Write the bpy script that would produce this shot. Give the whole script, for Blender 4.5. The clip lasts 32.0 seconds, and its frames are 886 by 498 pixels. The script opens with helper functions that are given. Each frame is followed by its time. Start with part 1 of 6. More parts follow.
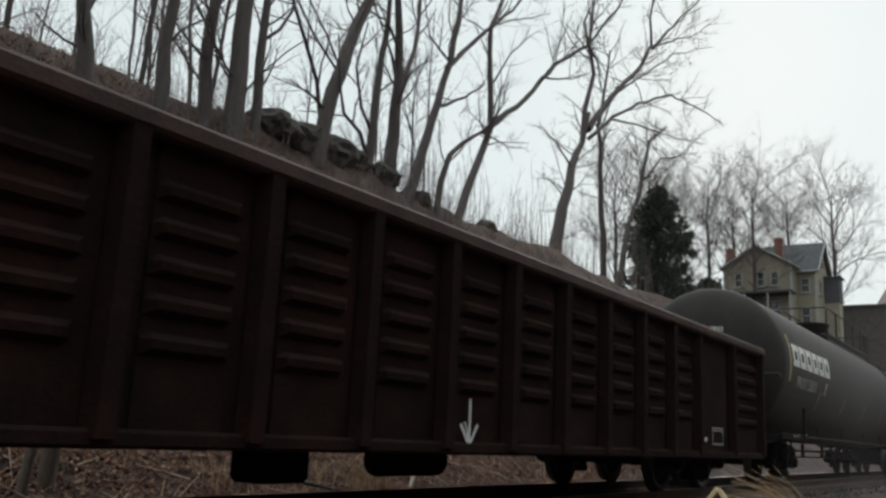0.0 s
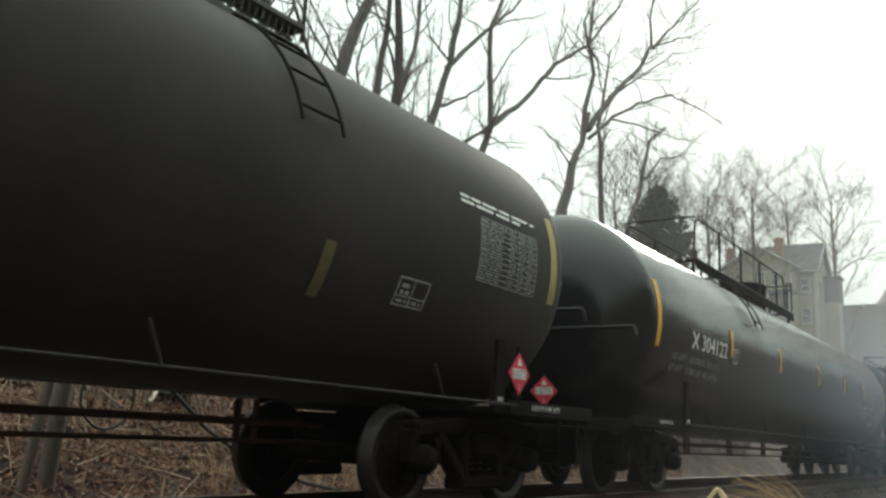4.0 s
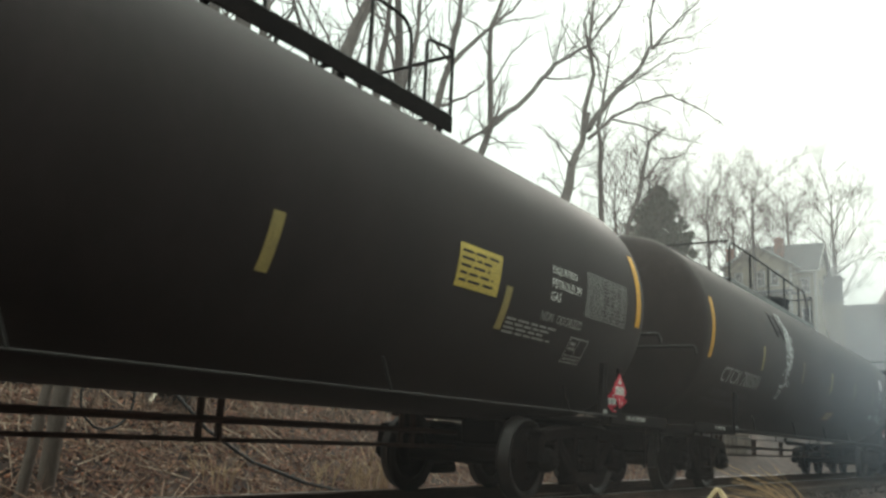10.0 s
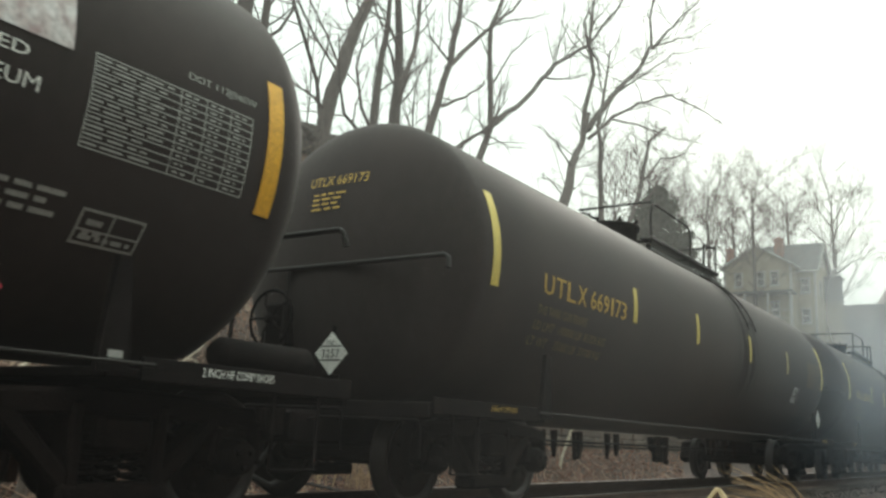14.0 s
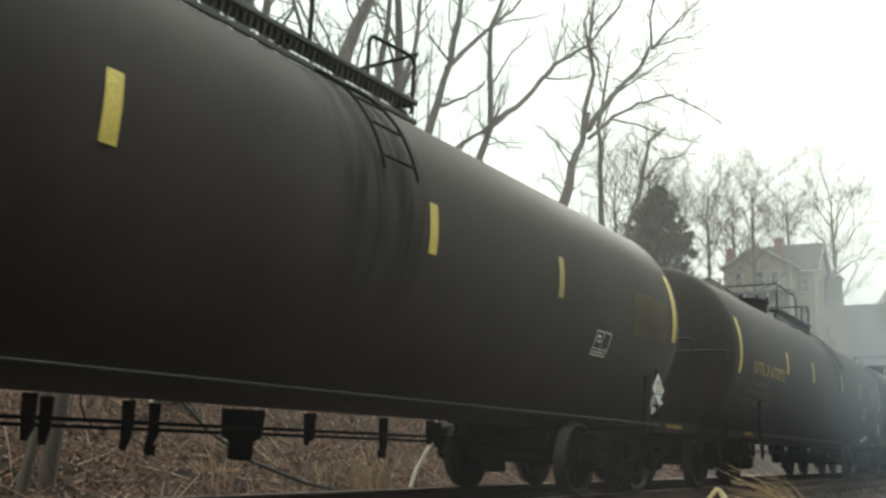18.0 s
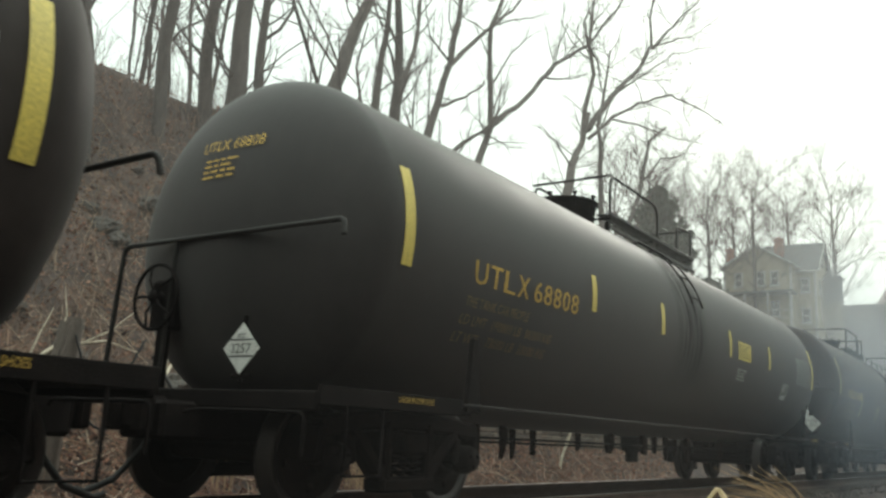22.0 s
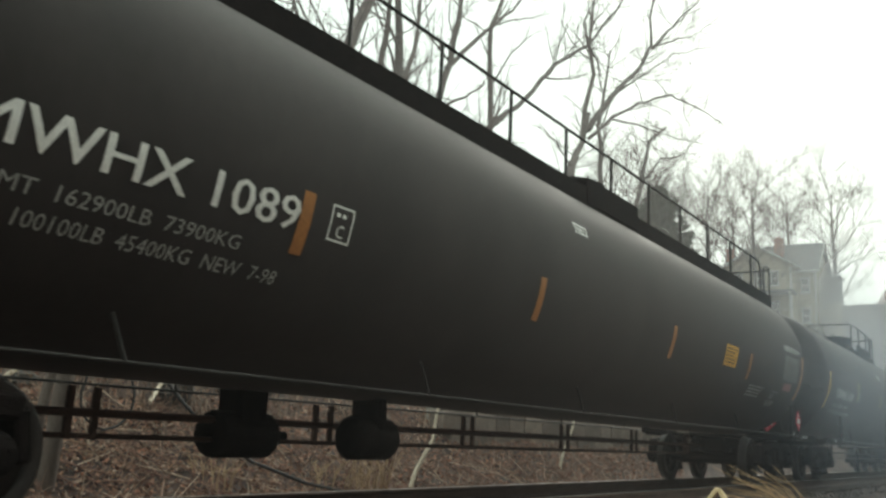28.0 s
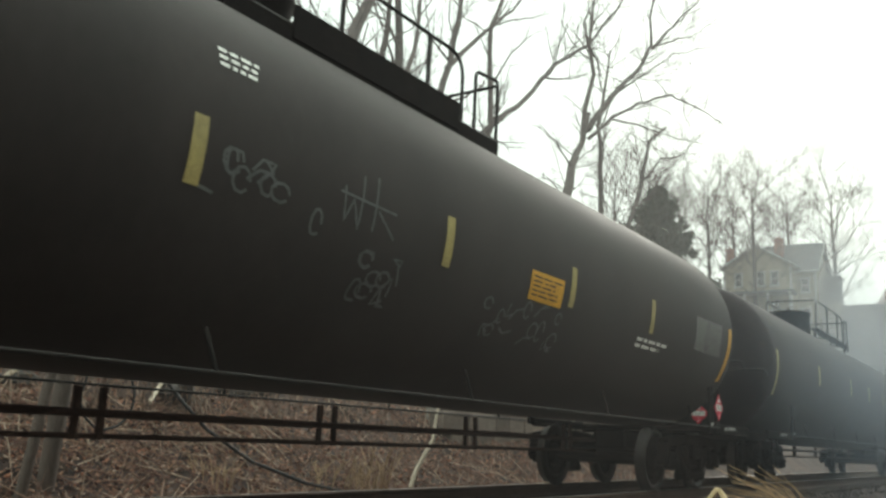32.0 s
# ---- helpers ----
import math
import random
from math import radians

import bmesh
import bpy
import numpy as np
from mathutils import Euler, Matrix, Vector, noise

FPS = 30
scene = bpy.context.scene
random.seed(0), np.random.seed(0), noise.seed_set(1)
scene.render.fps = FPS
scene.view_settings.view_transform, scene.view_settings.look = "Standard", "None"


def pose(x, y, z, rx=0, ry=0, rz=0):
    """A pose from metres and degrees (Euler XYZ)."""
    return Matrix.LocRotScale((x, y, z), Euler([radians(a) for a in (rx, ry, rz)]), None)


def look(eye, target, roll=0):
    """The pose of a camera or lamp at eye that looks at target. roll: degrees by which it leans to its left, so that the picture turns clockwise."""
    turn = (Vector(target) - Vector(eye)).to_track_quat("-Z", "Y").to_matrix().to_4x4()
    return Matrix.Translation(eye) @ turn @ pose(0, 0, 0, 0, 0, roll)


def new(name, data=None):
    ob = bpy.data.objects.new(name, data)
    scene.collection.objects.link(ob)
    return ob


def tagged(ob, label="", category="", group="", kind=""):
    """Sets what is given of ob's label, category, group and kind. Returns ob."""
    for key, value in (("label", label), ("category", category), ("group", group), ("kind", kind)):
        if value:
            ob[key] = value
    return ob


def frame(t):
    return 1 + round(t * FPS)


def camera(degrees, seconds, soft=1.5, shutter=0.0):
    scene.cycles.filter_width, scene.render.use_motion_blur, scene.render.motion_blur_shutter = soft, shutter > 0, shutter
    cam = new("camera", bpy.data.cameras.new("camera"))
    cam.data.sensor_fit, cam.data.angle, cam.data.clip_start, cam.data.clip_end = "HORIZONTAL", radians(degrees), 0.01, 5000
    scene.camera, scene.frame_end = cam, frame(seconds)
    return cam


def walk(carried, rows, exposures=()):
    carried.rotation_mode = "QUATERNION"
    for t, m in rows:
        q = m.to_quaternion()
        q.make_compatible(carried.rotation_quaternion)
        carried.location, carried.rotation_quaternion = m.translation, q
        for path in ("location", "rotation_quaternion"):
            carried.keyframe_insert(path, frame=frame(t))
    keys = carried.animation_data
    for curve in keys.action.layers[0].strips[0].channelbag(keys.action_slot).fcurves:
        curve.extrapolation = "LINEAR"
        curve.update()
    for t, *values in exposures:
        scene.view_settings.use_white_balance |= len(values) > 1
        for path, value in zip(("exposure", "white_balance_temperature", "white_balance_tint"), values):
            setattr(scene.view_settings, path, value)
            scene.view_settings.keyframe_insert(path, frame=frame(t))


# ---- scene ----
# X runs along the track away from the camera, Y to the far side of the track, Z up from the rail head.
cam = camera(54.5, 32.0, soft=2.7, shutter=0.08)
EYE = pose(0, 0, 0.63, 102.167, -2.732, -55.436)
walk(cam, [(0, EYE), (32, EYE)],
     exposures=[(0, -0.2, 6200, 19), (1.0, -0.22, 6200, 19), (1.6, -0.2, 6250, 17), (2.2, -0.02, 6350, 14), (3.0, 0.29, 6400, 9),
                (6, 0.46, 6475, 8), (9, 0.47, 6505, 8), (11, 0.56, 6505, 8), (26, 0.52, 6505, 8), (32, 0.58, 6505, 8)])

TRACK_Y = 5.39

# ---- world and sun ----
SUN_EL, SUN_AZ = radians(26), radians(14)
world = bpy.data.worlds.new("sky")
scene.world = world
world.use_nodes = True
wn, wl = world.node_tree.nodes, world.node_tree.links
wn.clear()
sky = wn.new("ShaderNodeTexSky")
sky.sky_type = "NISHITA"
sky.sun_disc = False
sky.sun_elevation = SUN_EL
sky.sun_rotation = radians(90) - SUN_AZ
sky.air_density, sky.dust_density, sky.ozone_density = 1.0, 4.0, 1.0
pale = wn.new("ShaderNodeMix")
pale.data_type = "RGBA"
pale.inputs[0].default_value = 0.97
pale.inputs[7].default_value = (9.15, 10.4, 9.55, 1)
wl.new(sky.outputs[0], pale.inputs[6])
back = wn.new("ShaderNodeBackground")
wl.new(pale.outputs[2], back.inputs[0])
# an overcast sky is brighter overhead than at the horizon
up = wn.new("ShaderNodeTexCoord")
level = wn.new("ShaderNodeSeparateXYZ")
wl.new(up.outputs["Generated"], level.inputs[0])
rise = wn.new("ShaderNodeMapRange")
rise.inputs[1].default_value, rise.inputs[2].default_value = 0.55, 1.0
rise.inputs[3].default_value, rise.inputs[4].default_value = 0.093, 0.265
wl.new(level.outputs[2], rise.inputs[0])
wl.new(rise.outputs[0], back.inputs[1])
out = wn.new("ShaderNodeOutputWorld")
wl.new(back.outputs[0], out.inputs[0])

sun_data = bpy.data.lights.new("sun", "SUN")
sun_data.energy, sun_data.angle, sun_data.color = 1.2, radians(12), (1.0, 0.95, 0.86)
sun = new("sun", sun_data)
sun_dir = Vector((math.cos(SUN_EL) * math.cos(SUN_AZ), math.cos(SUN_EL) * math.sin(SUN_AZ), math.sin(SUN_EL)))
sun.matrix_basis = look(sun_dir * 50, (0, 0, 0))


# ---- materials ----
def material(name, color, rough=0.6, metal=0.0, second=None, scale=6.0, fine=60.0, bump=0.15, amount=0.5,
             spec=0.5, stretch=(1, 1, 1), vary=0.0, rough_vary=0.1, grit=0.21, dust=0.0):
    """A surface with two scales of noise in colour, gloss and relief; vary: brightness by object; dust: a thin film of it."""
    m = bpy.data.materials.new(name)
    m.use_nodes = True
    n, l = m.node_tree.nodes, m.node_tree.links
    b = n["Principled BSDF"]
    b.inputs["Metallic"].default_value = metal
    b.inputs["Specular IOR Level"].default_value = spec
    b.inputs["Sheen Weight"].default_value, b.inputs["Sheen Roughness"].default_value = dust, 0.55
    b.inputs["Sheen Tint"].default_value = (1.0, 0.95, 0.92, 1)
    tc = n.new("ShaderNodeTexCoord")
    mp = n.new("ShaderNodeMapping")
    mp.inputs["Scale"].default_value = stretch
    l.new(tc.outputs["Object"], mp.inputs[0])
    big = n.new("ShaderNodeTexNoise")
    big.inputs["Scale"].default_value, big.inputs["Detail"].default_value = scale, 6
    small = n.new("ShaderNodeTexNoise")
    small.inputs["Scale"].default_value, small.inputs["Detail"].default_value = fine, 3
    l.new(mp.outputs[0], big.inputs["Vector"])
    l.new(mp.outputs[0], small.inputs["Vector"])
    ramp = n.new("ShaderNodeMapRange")
    ramp.inputs[1].default_value, ramp.inputs[2].default_value = 0.35, 0.7
    ramp.inputs[4].default_value = amount
    l.new(big.outputs[0], ramp.inputs[0])
    mix = n.new("ShaderNodeMix")
    mix.data_type = "RGBA"
    second = second or tuple(c * 0.55 for c in color)
    mix.inputs[6].default_value, mix.inputs[7].default_value = (*color, 1), (*second, 1)
    l.new(ramp.outputs[0], mix.inputs[0])
    grain = n.new("ShaderNodeMapRange")
    grain.inputs[1].default_value, grain.inputs[2].default_value = 0.3, 0.7
    grain.inputs[3].default_value, grain.inputs[4].default_value = 1 - grit, 1 + grit
    l.new(small.outputs[0], grain.inputs[0])
    hsv = n.new("ShaderNodeHueSaturation")
    l.new(mix.outputs[2], hsv.inputs["Color"])
    value = grain.outputs[0]
    if vary:
        info = n.new("ShaderNodeObjectInfo")
        spread = n.new("ShaderNodeMapRange")
        spread.inputs[3].default_value, spread.inputs[4].default_value = 1 - vary, 1 + vary
        l.new(info.outputs["Random"], spread.inputs[0])
        mul = n.new("ShaderNodeMath")
        mul.operation = "MULTIPLY"
        l.new(spread.outputs[0], mul.inputs[0])
        l.new(value, mul.inputs[1])
        value = mul.outputs[0]
    l.new(value, hsv.inputs["Value"])
    l.new(hsv.outputs[0], b.inputs["Base Color"])
    rr = n.new("ShaderNodeMapRange")
    rr.inputs[3].default_value = max(0.03, rough - rough_vary)
    rr.inputs[4].default_value = min(1.0, rough + rough_vary)
    l.new(big.outputs[0], rr.inputs[0])
    l.new(rr.outputs[0], b.inputs["Roughness"])
    if bump:
        bp = n.new("ShaderNodeBump")
        bp.inputs["Strength"].default_value, bp.inputs["Distance"].default_value = bump, 0.02
        l.new(small.outputs[0], bp.inputs["Height"])
        l.new(bp.outputs[0], b.inputs["Normal"])
    return m


def island_material(name, colors, rough=0.9):
    """Loose small pieces in one mesh: each takes its own colour from the list."""
    m = bpy.data.materials.new(name)
    m.use_nodes = True
    n, l = m.node_tree.nodes, m.node_tree.links
    g = n.new("ShaderNodeNewGeometry")
    r = n.new("ShaderNodeValToRGB")
    r.color_ramp.interpolation = "CONSTANT"
    while len(r.color_ramp.elements) < len(colors):
        r.color_ramp.elements.new(0.5)
    for i, c in enumerate(colors):
        r.color_ramp.elements[i].position, r.color_ramp.elements[i].color = i / len(colors), (*c, 1)
    l.new(g.outputs["Random Per Island"], r.inputs[0])
    l.new(r.outputs[0], n["Principled BSDF"].inputs["Base Color"])
    n["Principled BSDF"].inputs["Roughness"].default_value = rough
    n["Principled BSDF"].inputs["Specular IOR Level"].default_value = 0.2
    return m


M = {
    "tank_black": material("tank black paint", (0.0185, 0.0145, 0.0146), 0.68, second=(0.0335, 0.0262, 0.0262), scale=1.2,
                           fine=14, bump=0.02, stretch=(1, 1, 0.6), spec=0.04, grit=0.06, dust=0.1),
    "tank_gloss": material("glossy black paint", (0.0055, 0.0056, 0.0065), 0.24, second=(0.01, 0.0098, 0.0105), scale=0.9,
                           fine=10, bump=0.015, stretch=(1, 1, 0.35), spec=0.4, rough_vary=0.05, grit=0.06),
    "tank_grey": material("dusty grey black paint", (0.0245, 0.0218, 0.0215), 0.6, second=(0.047, 0.0415, 0.041), scale=1.1,
                          fine=14, bump=0.02, stretch=(1, 1, 0.6), spec=0.14, grit=0.06, dust=0.1),
    "tank_dusty": material("dusty black paint", (0.0262, 0.0226, 0.0218), 0.68, second=(0.048, 0.0414, 0.0398), scale=1.2,
                           fine=14, bump=0.02, stretch=(1, 1, 0.6), spec=0.04, grit=0.06, dust=0.1),
    "tank_brown": material("soot brown black paint", (0.0295, 0.0236, 0.0225), 0.68, second=(0.054, 0.0428, 0.04), scale=1.3,
                           fine=14, bump=0.02, stretch=(1, 1, 0.6), spec=0.04, grit=0.06, dust=0.1),
    "frame_black": material("grimy black steel", (0.0078, 0.0063, 0.0062), 0.75, second=(0.0165, 0.0125, 0.0115), scale=5, bump=0.2, spec=0.04),
    "truck_steel": material("dirty cast steel", (0.0078, 0.0058, 0.0055), 0.85, second=(0.016, 0.011, 0.0095), scale=7, bump=0.35, spec=0.03),
    "wheel_rim": material("worn wheel steel", (0.02, 0.0155, 0.0138), 0.5, 0.3, second=(0.011, 0.008, 0.007), scale=6, bump=0.1),
    "wheel_disc": material("rusty wheel plate", (0.0065, 0.0046, 0.0038), 0.85, second=(0.018, 0.01, 0.0068), scale=6, bump=0.3, spec=0.1),
    "rail_paint": material("pipe rail dark grey", (0.012, 0.0105, 0.0095), 0.6, second=(0.026, 0.022, 0.019), scale=9, bump=0.1, spec=0.2),
    "grating": material("walkway grating steel", (0.035, 0.034, 0.032), 0.6, second=(0.07, 0.06, 0.05), scale=12, fine=120, bump=0.4),
    "galv": material("galvanised grating", (0.2, 0.21, 0.2), 0.5, 0.3, second=(0.12, 0.12, 0.11), scale=12, fine=120, bump=0.4),
    "rust": material("brown rust", (0.05, 0.026, 0.017), 0.85, second=(0.045, 0.022, 0.014), scale=5, fine=40, bump=0.35),
    "rust_dark": material("sooty brown rust", (0.02, 0.0115, 0.0085), 0.9, second=(0.01, 0.0065, 0.005), scale=6, fine=40, bump=0.3, spec=0.05),
    "gondola": material("oxide red worn steel", (0.021, 0.0098, 0.0076), 0.9, second=(0.009, 0.0066, 0.0057), scale=2.4, fine=30,
                        bump=0.3, amount=0.95, spec=0.06),
    "gondola_top": material("rusty top chord", (0.042, 0.0175, 0.012), 0.85, second=(0.018, 0.0095, 0.007), scale=4, fine=40, bump=0.3),
    "stripe": material("yellow reflective sheet", (0.7, 0.36, 0.02), 0.5, second=(0.52, 0.28, 0.03), scale=4, fine=50, bump=0.02),
    "stripe_lemon": material("lemon reflective sheet", (0.62, 0.48, 0.1), 0.5, second=(0.44, 0.35, 0.1), scale=4, fine=50, bump=0.02),
    "stripe_faded": material("faded reflective sheet", (0.36, 0.29, 0.1), 0.6, second=(0.2, 0.17, 0.08), scale=6, fine=50, bump=0.02),
    "stripe_dim": material("grimy reflective sheet", (0.15, 0.12, 0.045), 0.6, second=(0.07, 0.06, 0.03), scale=6, fine=50, bump=0.02),
    "notice_rust": material("rusty faded notice", (0.13, 0.065, 0.025), 0.7, second=(0.07, 0.04, 0.02), scale=5, fine=50, bump=0.02),
    "stripe_orange": material("orange reflective sheet", (0.36, 0.14, 0.03), 0.55, second=(0.24, 0.1, 0.03), scale=5, fine=50, bump=0.02),
    "white": material("white lettering paint", (0.74, 0.74, 0.7), 0.6, second=(0.5, 0.49, 0.45), scale=10, fine=90, bump=0.02),
    "white_dim": material("faded white stencil", (0.36, 0.36, 0.34), 0.7, second=(0.18, 0.18, 0.17), scale=14, fine=90, bump=0.02),
    "white_faint": material("worn-off white stencil", (0.075, 0.072, 0.068), 0.7, second=(0.018, 0.016, 0.015), scale=12, fine=90, bump=0.02),
    "yellow_ink": material("yellow stencil paint", (0.5, 0.31, 0.05), 0.6, second=(0.2, 0.125, 0.03), scale=9, fine=90, bump=0.02),
    "yellow_dim": material("faded yellow stencil", (0.17, 0.125, 0.045), 0.7, second=(0.02, 0.018, 0.012), scale=11, fine=90, bump=0.02),
    "red": material("placard red", (0.55, 0.03, 0.06), 0.5, scale=9, bump=0.02),
    "red_dim": material("faded red paint", (0.33, 0.15, 0.145), 0.6, scale=9, bump=0.02),
    "black_ink": material("black ink", (0.015, 0.015, 0.015), 0.6, bump=0.0),
    "spray": material("white spray paint", (0.6, 0.6, 0.58), 0.7, second=(0.4, 0.4, 0.39), scale=9, fine=70, bump=0.02),
    "spray_dim": material("thin spray paint", (0.095, 0.1, 0.1), 0.75, second=(0.03, 0.03, 0.03), scale=9, fine=70, bump=0.02),
    "bark": material("grey bark", (0.075, 0.061, 0.056), 0.9, second=(0.036, 0.03, 0.027), scale=3, fine=25, bump=0.6, stretch=(3, 3, 0.6), vary=0.2),
    "twig": material("brown grey twigs", (0.12, 0.093, 0.085), 0.9, second=(0.07, 0.053, 0.049), scale=2, fine=12, bump=0.0, vary=0.15),
    "block": material("tan grey wall stone", (0.15, 0.115, 0.092), 0.92, second=(0.075, 0.06, 0.05), scale=2.5, fine=18, bump=0.6, vary=0.3),
    "torn": material("torn white label", (0.6, 0.58, 0.57), 0.7, second=(0.3, 0.2, 0.19), scale=9, fine=40, bump=0.05, amount=0.9),
    "ivy": material("dark evergreen needles", (0.05, 0.06, 0.042), 0.8, second=(0.02, 0.03, 0.02), scale=3, bump=0.0),
    "ground": material("earth with leaf litter", (0.074, 0.043, 0.032), 0.95, second=(0.021, 0.0135, 0.0115), scale=1.6, fine=11, bump=1.0, amount=1.0),
    "stone": material("grey ballast stone", (0.2, 0.19, 0.18), 0.9, second=(0.1, 0.095, 0.09), scale=4, fine=40, bump=0.3),
    "rock": material("grey brown rock", (0.055, 0.046, 0.039), 0.9, second=(0.02, 0.0175, 0.015), scale=2, fine=14, bump=0.7),
    "sleeper": material("weathered sleeper wood", (0.07, 0.052, 0.04), 0.9, second=(0.04, 0.03, 0.025), scale=3, fine=30, bump=0.5, stretch=(4, 1, 4), vary=0.2),
    "rail_side": material("rusty rail", (0.07, 0.04, 0.026), 0.7, second=(0.04, 0.025, 0.018), scale=6, bump=0.2),
    "rail_head": material("bright rail head", (0.4, 0.38, 0.36), 0.3, 0.9, scale=8, bump=0.05),
    "wood_grey": material("grey weathered wood", (0.115, 0.088, 0.072), 0.9, second=(0.055, 0.042, 0.034), scale=3, fine=30, bump=0.5, stretch=(4, 4, 0.5)),
    "wood_pale": material("bare pale wood", (0.45, 0.38, 0.29), 0.85, second=(0.3, 0.25, 0.19), scale=5, fine=40, bump=0.3, stretch=(4, 4, 0.5)),
    "wood_new": material("sawn yellow board", (0.55, 0.42, 0.25), 0.8, second=(0.4, 0.29, 0.16), scale=4, fine=50, bump=0.2, stretch=(1, 5, 5)),
    "straw": material("dry straw", (0.33, 0.22, 0.125), 0.9, second=(0.2, 0.13, 0.078), scale=6, fine=30, bump=0.0, vary=0.2),
    "cable": material("black rubber cable", (0.009, 0.008, 0.008), 0.7, bump=0.05),
    "concrete": material("stained concrete", (0.27, 0.25, 0.22), 0.9, second=(0.15, 0.135, 0.12), scale=1.6, fine=20, bump=0.4, stretch=(2, 2, 0.4)),
    "siding": material("cream house siding", (0.25, 0.22, 0.16), 0.8, second=(0.18, 0.155, 0.12), scale=1.5, fine=12, bump=0.1),
    "siding_white": material("white house siding", (0.36, 0.36, 0.335), 0.8, second=(0.3, 0.3, 0.28), scale=1.5, fine=12, bump=0.1),
    "trim": material("white trim paint", (0.32, 0.32, 0.3), 0.7, scale=3, bump=0.05),
    "shingle": material("dark grey roof shingles", (0.06, 0.063, 0.066), 0.9, second=(0.04, 0.04, 0.043), scale=3, fine=25, bump=0.4),
    "brick": material("red chimney brick", (0.24, 0.11, 0.08), 0.9, second=(0.16, 0.08, 0.06), scale=5, fine=30, bump=0.4),
    "pane": material("dark window glass", (0.02, 0.022, 0.025), 0.08, spec=0.8, bump=0.0),
    "far_hill": material("bare wooded hill", (0.13, 0.085, 0.075), 0.95, second=(0.09, 0.065, 0.058), scale=0.2, fine=1.5, bump=0.5),
}
def stain_material():
    """A dark spill that runs down a tank: noise cut out of a strip, thinning at its edges."""
    m = bpy.data.materials.new("dark spill")
    m.use_nodes = True
    n, l = m.node_tree.nodes, m.node_tree.links
    b = n["Principled BSDF"]
    b.inputs["Base Color"].default_value = (0.004, 0.0034, 0.003, 1)
    b.inputs["Roughness"].default_value, b.inputs["Specular IOR Level"].default_value = 0.55, 0.15
    tc, mp = n.new("ShaderNodeTexCoord"), n.new("ShaderNodeMapping")
    mp.inputs["Scale"].default_value = (5.5, 0.6, 0.6)
    l.new(tc.outputs["Object"], mp.inputs[0])
    runs = n.new("ShaderNodeTexNoise")
    runs.inputs["Scale"].default_value, runs.inputs["Detail"].default_value = 1.6, 5
    l.new(mp.outputs[0], runs.inputs["Vector"])
    cut = n.new("ShaderNodeMapRange")
    cut.inputs[1].default_value, cut.inputs[2].default_value = 0.4, 0.66
    l.new(runs.outputs[0], cut.inputs[0])
    sep = n.new("ShaderNodeSeparateXYZ")
    l.new(tc.outputs["Generated"], sep.inputs[0])
    edge = n.new("ShaderNodeMath")
    edge.operation = "PINGPONG"
    edge.inputs[1].default_value = 0.5
    l.new(sep.outputs[0], edge.inputs[0])
    fade = n.new("ShaderNodeMapRange")
    fade.inputs[2].default_value, fade.inputs[4].default_value = 0.3, 0.85
    l.new(edge.outputs[0], fade.inputs[0])
    foot = n.new("ShaderNodeMapRange")
    foot.inputs[2].default_value = 0.55
    l.new(sep.outputs[2], foot.inputs[0])
    mul, mul2 = n.new("ShaderNodeMath"), n.new("ShaderNodeMath")
    mul.operation = mul2.operation = "MULTIPLY"
    l.new(cut.outputs[0], mul.inputs[0])
    l.new(fade.outputs[0], mul.inputs[1])
    l.new(mul.outputs[0], mul2.inputs[0])
    l.new(foot.outputs[0], mul2.inputs[1])
    l.new(mul2.outputs[0], b.inputs["Alpha"])
    return m


M["stain"] = stain_material()
LITTER = island_material("dead leaves", [(0.19, 0.1, 0.064), (0.27, 0.155, 0.1), (0.1, 0.055, 0.04), (0.32, 0.225, 0.17), (0.14, 0.06, 0.042), (0.23, 0.125, 0.086), (0.06, 0.035, 0.028), (0.28, 0.125, 0.078)])
BALLAST = island_material("ballast stones", [(0.07, 0.062, 0.057), (0.1, 0.088, 0.08), (0.045, 0.039, 0.036), (0.13, 0.118, 0.108), (0.065, 0.052, 0.044)])
PEBBLE = island_material("earthy stones", [(0.15, 0.11, 0.085), (0.1, 0.072, 0.055), (0.2, 0.16, 0.13), (0.12, 0.085, 0.06)])
BRUSH = island_material("dark brush stems", [(0.16, 0.11, 0.085), (0.1, 0.07, 0.055), (0.26, 0.19, 0.14), (0.2, 0.12, 0.08)])
STALK = island_material("dry stalks", [(0.25, 0.155, 0.11), (0.18, 0.1, 0.074), (0.38, 0.28, 0.21), (0.14, 0.076, 0.058), (0.17, 0.086, 0.062)])


